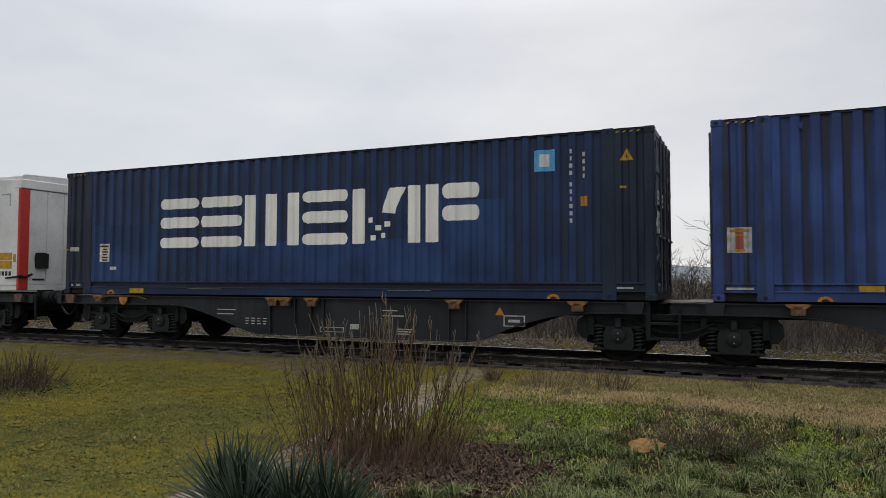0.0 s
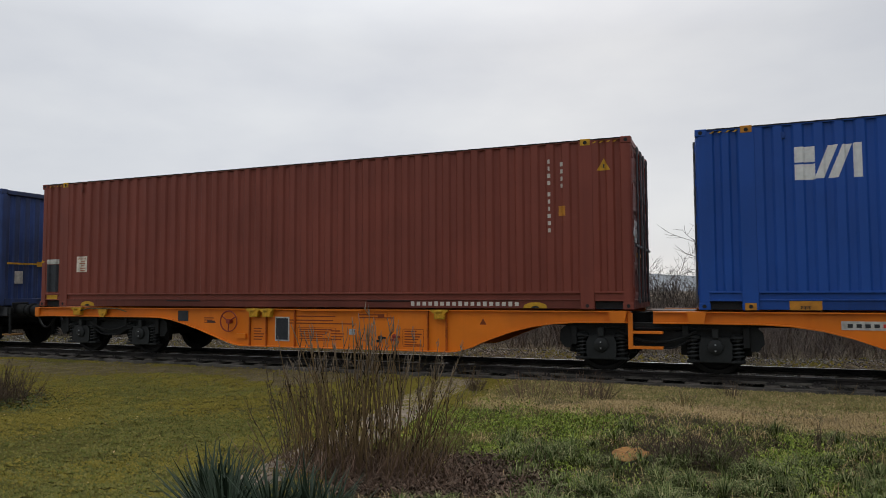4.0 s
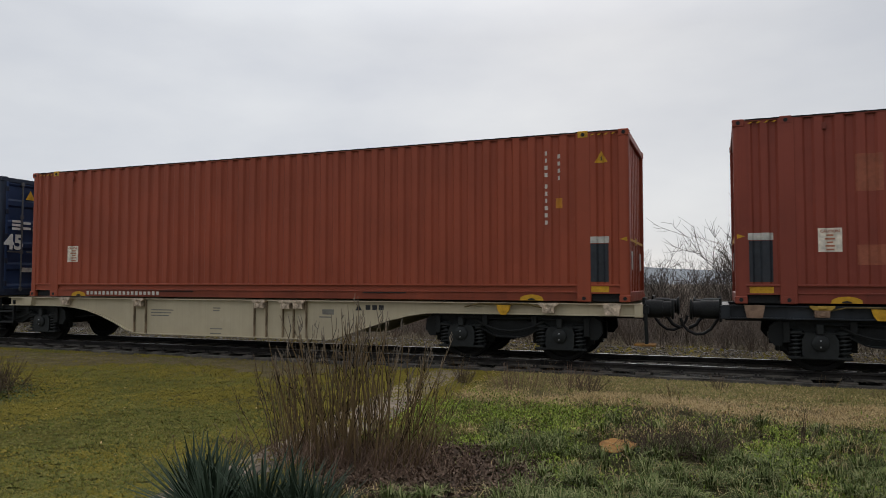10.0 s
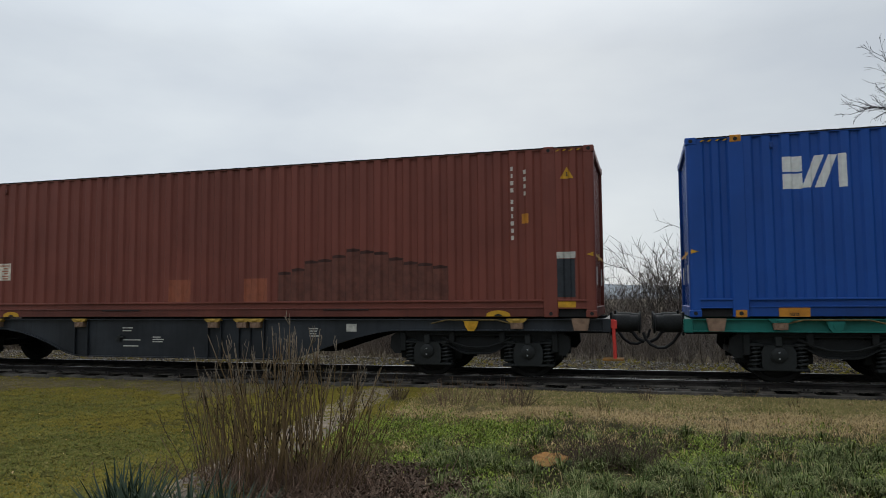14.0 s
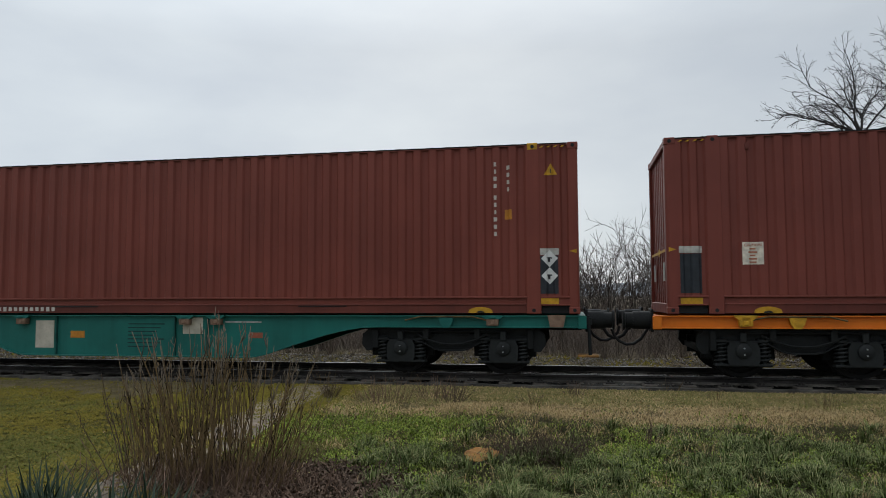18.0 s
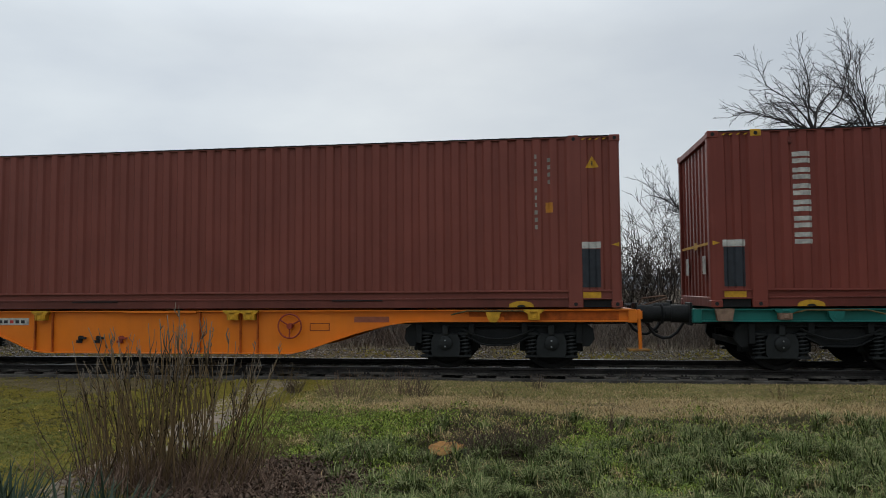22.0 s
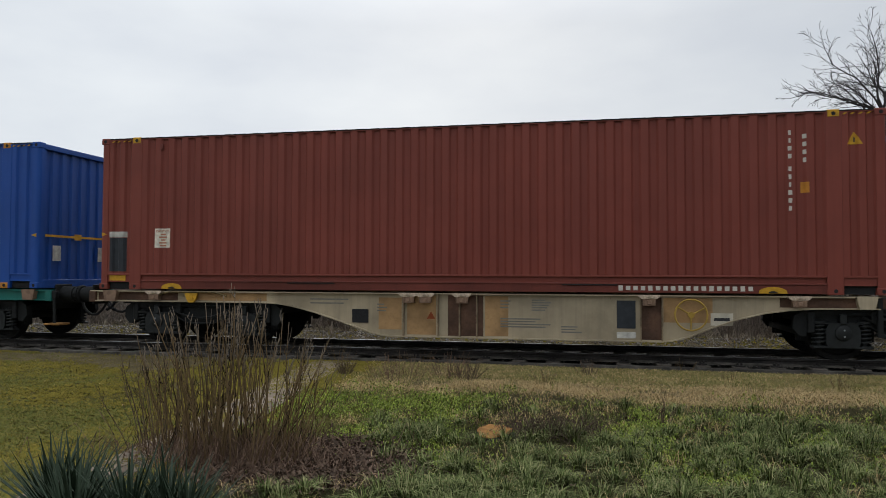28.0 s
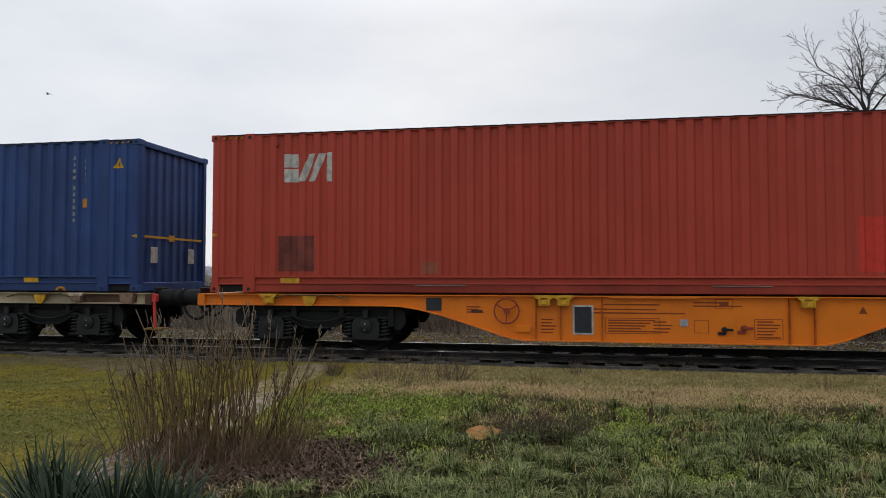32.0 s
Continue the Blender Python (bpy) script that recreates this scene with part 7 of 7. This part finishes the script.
WORN_CREAM = plain("worn_cream_paint", (0.50, 0.40, 0.30), 0.7, 0, 0.55, 14, 0.3)
# ribs darker than the coats: stains, and groove shade painted into the colour
RIB_BEIGE = plain("stained_shaded_beige_rib", (0.20, 0.150, 0.095), 0.8, 0, 0.5, 6, 0.3)
RIB_ORANGE = plain("stained_shaded_orange_rib", (0.36, 0.080, 0.008), 0.8, 0, 0.4, 6, 0.3)
RIB_GREEN = plain("stained_shaded_green_rib", (0.009, 0.072, 0.060), 0.8, 0, 0.4, 6, 0.3)
ORANGE_PLACES = {"sup_a": (1.15, 6.08, 6.40, 10.19), "sup_b": (3.28, 7.0, 7.31, 12.3), "stiff_a": (5.94, 6.35, 7.03, 9.93, 10.30), "stiff_b": (3.13, 3.48, 6.36, 7.12, 7.44)}
GREEN_PLACES = {"sup_a": (1.15, 6.10, 6.81, 10.12, 12.42), "sup_b": (1.2, 3.30, 6.73, 7.35, 12.42), "stiff_a": (6.05, 6.32, 7.03), "stiff_b": (4.02, 6.50, 7.16)}
STYLE = [
    ("charcoal", GREY_COAT, RUST_TAN, {"cap": RUST_CAP, "corner": RUST_TAN}),
    ("charcoal", GREY_COAT, RUST_TAN, {"cap": RUST_CAP, "corner": GREY_COAT, "bracket": ORANGE_MARK}),
    ("orange", ORANGE_COAT, YELLOW, {"cap": YELLOW, "corner": ORANGE_COAT, "step": ORANGE_COAT, "grab": ORANGE_COAT, "end_support": False, "loop": True, "rib": RIB_ORANGE, **ORANGE_PLACES}),
    ("beige", BEIGE_COAT, WORN_CREAM, {"cap": WORN_CREAM, "corner": BEIGE_COAT, "rib": RIB_BEIGE, "sup_a": (0.36, 1.2, 6.1, 6.4, 7.05, 10.15, 12.42)}),
    ("slate-grey", SLATE_COAT, TAN, {"cap": WORN_YELLOW, "corner": SLATE_COAT, "grab": RED_MARK}),
    ("green", GREEN_COAT, TAN, {"cap": GREEN_COAT, "corner": GREEN_COAT, "bracket": GREEN_COAT, "rib": RIB_GREEN, **GREEN_PLACES}),
    ("orange", ORANGE_COAT, YELLOW, {"cap": YELLOW, "corner": ORANGE_COAT, "step": ORANGE_COAT, "grab": ORANGE_COAT, "end_support": False, "loop": True, "rib": RIB_ORANGE, **ORANGE_PLACES}),
    ("green", GREEN_COAT, TAN, {"cap": GREEN_COAT, "corner": GREEN_COAT, "bracket": GREEN_COAT, "rib": RIB_GREEN, **GREEN_PLACES}),
    ("rust-stained beige", DIRTY_COAT, TAN, {"cap": WORN_CREAM, "corner": DIRTY_COAT, "rib": RIB_BEIGE, "grab": RED_MARK, "end": RUST_SHEET}),
    ("orange", ORANGE_COAT, YELLOW, {"cap": YELLOW, "corner": ORANGE_COAT, "step": ORANGE_COAT, "grab": ORANGE_COAT, "end_support": False, "loop": True, "rib": RIB_ORANGE, **ORANGE_PLACES}),
]
for k, (tone, coat, sup, spec) in enumerate(STYLE):
    a = LEFT[2 * k - 2] if k else LEFT[0] - 15.1 - 14.6
    if 0 < k < 9:
        a = 0.5 * (a + LEFT[2 * k - 1] - OFF_B)
    w = wagon("%s articulated container wagon on three bogies" % tone, coat, sup, spec)
    if k in (2, 6, 9):
        handwheel(w, 5.45, 0.76, DARK_RED, 0.21)
        handwheel(w, OFF_B + 8.05, 0.75, DARK_RED, 0.21)
        framed_window(w, 0, 6.72, 0.62, 0.28, 0.43)
        plate_on(w, 0, 4.18, 0.86, 0.27, 0.22, SLATE, "vent_plate", 0.012)
        writing(w, 0, 4.9, 0.82, 0.3, 3, BROWN_INK, 0.045)
        plate_on(w, 0, 4.93, 0.74, 0.2, 0.05, DARK_MARK, "sign")
        plate_on(w, 0, 5.72, 0.46, 0.26, 0.10, ORANGE_COAT, "tool_box", 0.05)
        writing(w, 0, 7.5, 0.88, 0.9, 1, BROWN_INK)
        writing(w, 0, 7.6, 0.80, 1.5, 2, BROWN_INK, 0.06)
        writing(w, 0, 7.5, 0.62, 0.75, 5, BROWN_INK, 0.045)
        writing(w, 0, 8.0, 0.60, 0.3, 4, BROWN_INK)
        plate_on(w, 0, 8.33, 0.59, 0.13, 0.11, GALV, "data_plate", 0.012)
        writing(w, 0, 8.85, 0.92, 0.75, 2, BROWN_INK)
        writing(w, 0, 9.62, 0.62, 0.35, 6, BROWN_INK, 0.05)
        writing(w, 0, 6.15, 0.62, 0.25, 5, BROWN_INK)
        outline(w, 0, 7.52, 0.53, 0.86, 0.25, BROWN_INK)
        outline(w, 0, 8.60, 0.53, 0.22, 0.20, BROWN_INK)
        outline(w, 0, 8.95, 0.90, 0.26, 0.15, BROWN_INK)
        plate_on(w, 0, 8.95, 0.90, 0.14, 0.07, BROWN_INK, "writing_bar", 0.003)
        outline(w, 0, 9.62, 0.50, 0.42, 0.32, BROWN_INK)
        knob(w, 0, 8.95, 0.49, BLACK)
        knob(w, 0, 9.25, 0.52, DARK_RED)
        sign_tri(w, 0, 11.0, 0.82, 0.13, BROWN_INK)
        wp = plate_on(w, OFF_B, 2.52, 0.83, 0.92, 0.13, DIRTY_WHITE, "owner_plate", 0.008)
        for q in range(7):
            part("owner_bar", Shape().box(2.14 + q * 0.115, 2.21 + q * 0.115, -1.164, -1.156, 0.80, 0.855), DARK_MARK if q != 4 else RED_MARK, wp)
        for x in (4.05, 4.4, 4.85):
            knob(w, OFF_B, x, 0.53, DARK_RED if x > 4.5 else BLACK)
        plate_on(w, OFF_B, 8.57, 0.73, 0.36, 0.14, BROWN_INK, "sign", 0.003)
        plate_on(w, OFF_B, 8.57, 0.73, 0.33, 0.11, ORANGE_COAT, "sign", 0.006)
        plate_on(w, OFF_B, 9.5, 0.86, 0.62, 0.10, ORANGE_PATCH, "repainted_patch", 0.003)
        plate_on(w, OFF_B, 12.75, 0.918, 1.9, 0.15, RIB_ORANGE, "stained_panel", 0.003)
        plate_on(w, OFF_B, 11.6, 0.95, 0.8, 0.09, RIB_ORANGE, "stained_panel", 0.003)
        for off, x in ((0, 7.85), (OFF_B, 5.6)):
            plate_on(w, off, x, 1.0, 1.4, 0.03, ORANGE_COAT, "lashing_bar", 0.07)
    elif k in (3, 8):
        wheel_coat = WORN_YELLOW
        handwheel(w, 10.80, 0.71, wheel_coat, 0.25)
        plate_on(w, 0, 9.79, 0.70, 0.30, 0.46, SLATE, "card_holder", 0.01)
        plate_on(w, 0, 9.79, 0.36, 0.30, 0.10, DIRTY_WHITE, "writing_plate", 0.006)
        plate_on(w, 0, 5.2, 0.61, 0.30, 0.24, BLACK, "tool_hatch", 0.014)
        sign_tri(w, 0, 6.49, 0.64, 0.15, BROWN_INK)
        plate_on(w, 0, 11.28, 0.64, 0.34, 0.20, WHITE if k == 3 else PALE_SHEET, "sign", 0.005)
        plate_on(w, 0, 11.28, 0.64, 0.24, 0.05, DARK_MARK, "sign_bar", 0.008)
        ink = plain("grey_ink", (0.16, 0.15, 0.13), 0.7)
        writing(w, 0, 4.65, 0.90, 0.8, 2, ink, 0.07)
        writing(w, 0, 5.6, 0.82, 0.18, 3, ink)
        writing(w, 0, 7.8, 0.90, 0.2, 3, ink)
        writing(w, 0, 8.4, 0.92, 0.32, 5, ink, 0.042)
        writing(w, 0, 8.13, 0.60, 0.85, 4, ink, 0.045)
        writing(w, 0, 8.9, 0.48, 0.34, 3, ink, 0.045)
        writing(w, OFF_B, 3.95, 0.78, 0.6, 3, ink, 0.06)
        writing(w, OFF_B, 5.4, 0.84, 0.2, 2, ink)
        writing(w, OFF_B, 5.4, 0.41, 0.34, 2, ink, 0.10)
        plate_on(w, OFF_B, 8.05, 0.80, 0.26, 0.10, ink, "sign")
        writing(w, OFF_B, 8.05, 0.70, 0.4, 1, ink)
        sign_tri(w, OFF_B, 8.72, 0.90, 0.14, DARK_MARK)
        for q in range(3):
            plate_on(w, OFF_B, 8.92 + q * 0.14, 0.90, 0.10, 0.09, DARK_MARK, "owner_bar")
        if k == 8:
            for off, x, z, wd, ht, m_ in ((0, 6.32, 0.64, 0.52, 0.68, OCHRE_SHEET), (0, 7.10, 0.64, 0.62, 0.70, RUST_SHEET), (0, 7.64, 0.64, 0.40, 0.68, OCHRE_SHEET), (0, 10.19, 0.64, 0.36, 0.70, RUST_SHEET), (0, 10.76, 0.78, 0.76, 0.40, OCHRE_SHEET), (0, 0.75, 0.92, 1.7, 0.15, RUST_SHEET), (OFF_B, 13.0, 0.92, 1.3, 0.15, RUST_SHEET),
                                         (0, 5.75, 0.66, 0.42, 0.56, OCHRE_SHEET), (OFF_B, 2.0, 0.80, 0.5, 0.30, RUST_SHEET), (OFF_B, 3.08, 0.64, 0.90, 0.70, DARK_RUST), (OFF_B, 2.43, 0.78, 0.38, 0.36, PALE_SHEET), (OFF_B, 3.605, 0.64, 0.15, 0.68, OCHRE_SHEET), (OFF_B, 5.55, 0.64, 1.58, 0.68, OCHRE_SHEET),
                                         (OFF_B, 6.03, 0.83, 0.55, 0.28, PALE_SHEET), (OFF_B, 5.55, 0.41, 0.36, 0.13, PALE_SHEET), (OFF_B, 6.86, 0.64, 1.02, 0.70, DARK_RUST), (OFF_B, 8.1, 0.66, 0.9, 0.5, STAINED_BEIGE), (0, 13.0, 0.92, 1.7, 0.15, RUST_SHEET), (0, 2.6, 0.92, 1.6, 0.14, OCHRE_SHEET)):
                plate_on(w, off, x, z, wd, ht, m_, "stained_panel", 0.002 if m_ != PALE_SHEET else 0.006)
    elif k in (0, 1, 4):
        ink = DIRTY_WHITE
        wheel_coat = WORN_YELLOW
        handwheel(w, 10.65 if k == 4 else OFF_B + 3.0, 0.75, wheel_coat, 0.20)
        plate_on(w, 0, 11.27, 0.66, 0.40, 0.20, ink, "sign", 0.004)
        plate_on(w, 0, 11.27, 0.66, 0.35, 0.16, SLATE, "sign", 0.007)
        plate_on(w, 0, 11.27, 0.66, 0.22, 0.05, ink, "sign_bar", 0.010)
        for x in (5.45, 5.60, 5.75, 5.90):
            writing(w, 0, x - 0.05, 0.58, 0.10, 3, ink, 0.055)
        writing(w, 0, 4.9, 0.75, 0.62, 2, ink, 0.09)
        plate_on(w, 0, 7.48, 0.40, 0.56, 0.10, ink, "sign", 0.004)
        plate_on(w, 0, 7.48, 0.40, 0.53, 0.07, SLATE, "sign", 0.007)
        writing(w, 0, 7.48, 0.40, 0.4, 1, ink)
        plate_on(w, 0, 8.0, 0.47, 0.2, 0.10, ink, "sign", 0.004)
        writing(w, 0, 8.85, 0.80, 0.45, 2, ink, 0.10)
        writing(w, 0, 9.1, 0.45, 0.34, 3, ink, 0.045)
        sign_tri(w, 0, 11.0 if k == 1 else 4.6, 0.83, 0.17, ORANGE_MARK)
        writing(w, OFF_B, 4.5, 0.84, 0.3, 2, ink)
        writing(w, OFF_B, 4.6, 0.60, 0.45, 2, ink, 0.12)
        knob(w, OFF_B, 4.3, 0.66, BOGIE_WORN)
        writing(w, OFF_B, 5.2, 0.66, 0.26, 3, ink, 0.045)
        writing(w, OFF_B, 8.6, 0.84, 0.2, 4, ink, 0.045)
        plate_on(w, OFF_B, 9.35, 0.86, 0.2, 0.14, ink, "sign", 0.004)
    else:
        ink = plain("dark_green_ink", (0.008, 0.045, 0.042), 0.7)
        wheel_coat = WORN_YELLOW
        hw = handwheel(w, MID + 0.22, 0.60, wheel_coat, 0.18)
        part("handwheel_bar", Shape().box(-0.14, 0.14, -1.24, -1.225, -0.03, 0.03).mesh("handwheel_bar"), wheel_coat, w, m=at(MID + 0.22, 0, 0.60) @ pose(0, 0, 0, 0, -55, 0))
        plate_on(w, 0, 5.32, 0.78, 0.38, 0.32, BLACK, "tool_hatch", 0.012)
        sign_tri(w, 0, 5.75, 0.78, 0.16, ORANGE_MARK)
        plate_on(w, 0, 6.45, 0.92, 0.12, 0.06, DIRTY_WHITE, "sign")
        for x in (7.55, 8.41):
            knob(w, 0, x, 0.62, BOGIE_WORN)
        for x, z, wd, rows in ((8.05, 0.72, 0.35, 4), (8.85, 0.78, 0.3, 4), (9.4, 0.84, 0.55, 8), (7.0, 0.60, 0.3, 2)):
            writing(w, 0, x, z, wd, rows, ink, 0.06)
        plate_on(w, OFF_B, 3.75, 0.66, 0.40, 0.52, PALE_SHEET, "pale_panel", 0.006)
        plate_on(w, OFF_B, 4.46, 0.66, 0.30, 0.13, ORANGE_MARK, "sign", 0.006)
        writing(w, OFF_B, 4.46, 0.67, 0.2, 1, DARK_MARK)
        writing(w, OFF_B, 5.9, 0.86, 0.75, 7, ink, 0.07)
        plate_on(w, OFF_B, 6.85, 0.83, 0.40, 0.30, PALE_SHEET if k == 5 else GREEN_COAT, "pale_panel", 0.006)
        writing(w, OFF_B, 8.0, 0.90, 1.0, 1, DIRTY_WHITE)
        plate_on(w, OFF_B, 8.1, 0.66, 0.26, 0.10, ORANGE_PATCH, "sign")
    TRAIN.append((w, a, 0.0))

# a bird over the line
bird = tagged(new("bird"), "small dark bird flying over the train", "bird")
part("body", Shape().lathe([(0.0, -0.16), (0.03, -0.13), (0.045, -0.04), (0.04, 0.05), (0.015, 0.12), (0.0, 0.18)], 10, 0), BLACK, bird, m=Matrix.Scale(0.5, 4), smooth=True)
for k in (-1, 1):
    wing = Shape().add([(-0.05, 0, 0.0), (0.06, 0, 0.0), (0.05, k * 0.16, 0.05), (-0.04, k * 0.14, 0.05), (0.06, k * 0.32, 0.02), (-0.05, 0, 0.012), (0.06, 0, 0.012), (0.05, k * 0.16, 0.058), (-0.04, k * 0.14, 0.058)],
                       [(0, 1, 2, 3), (3, 2, 4), (5, 8, 7, 6), (8, 4, 7), (0, 3, 8, 5), (1, 6, 7, 2)])
    part("wing", wing, BLACK, bird, m=Matrix.Scale(0.5, 4))


def motions():
    for thing, x0, z in TRAIN:
        walk(thing, [(t, pose(x0 - s, 0, z)) for t, s in enumerate(RUN)])
    ticks = [i / 15 for i in range(481)]
    turned = [math.degrees(np.interp(t, range(33), RUN) / 0.46) for t in ticks]
    for w, a in WHEELS:
        walk(w, [(t, pose(a, 0, 0.46, 0, -d, 0)) for t, d in zip(ticks, turned)])
    walk(bird, [(t, pose(x, 8.0, z, 0, 0, 0)) for t, x, z in ((0.0, 92.0, 4.0), (28.0, -4.0, 4.0), (30.0, -10.9, 5.2), (31.0, -14.4, 7.02), (31.5, -15.9, 7.5), (32.0, -17.9, 7.6))])


motions()
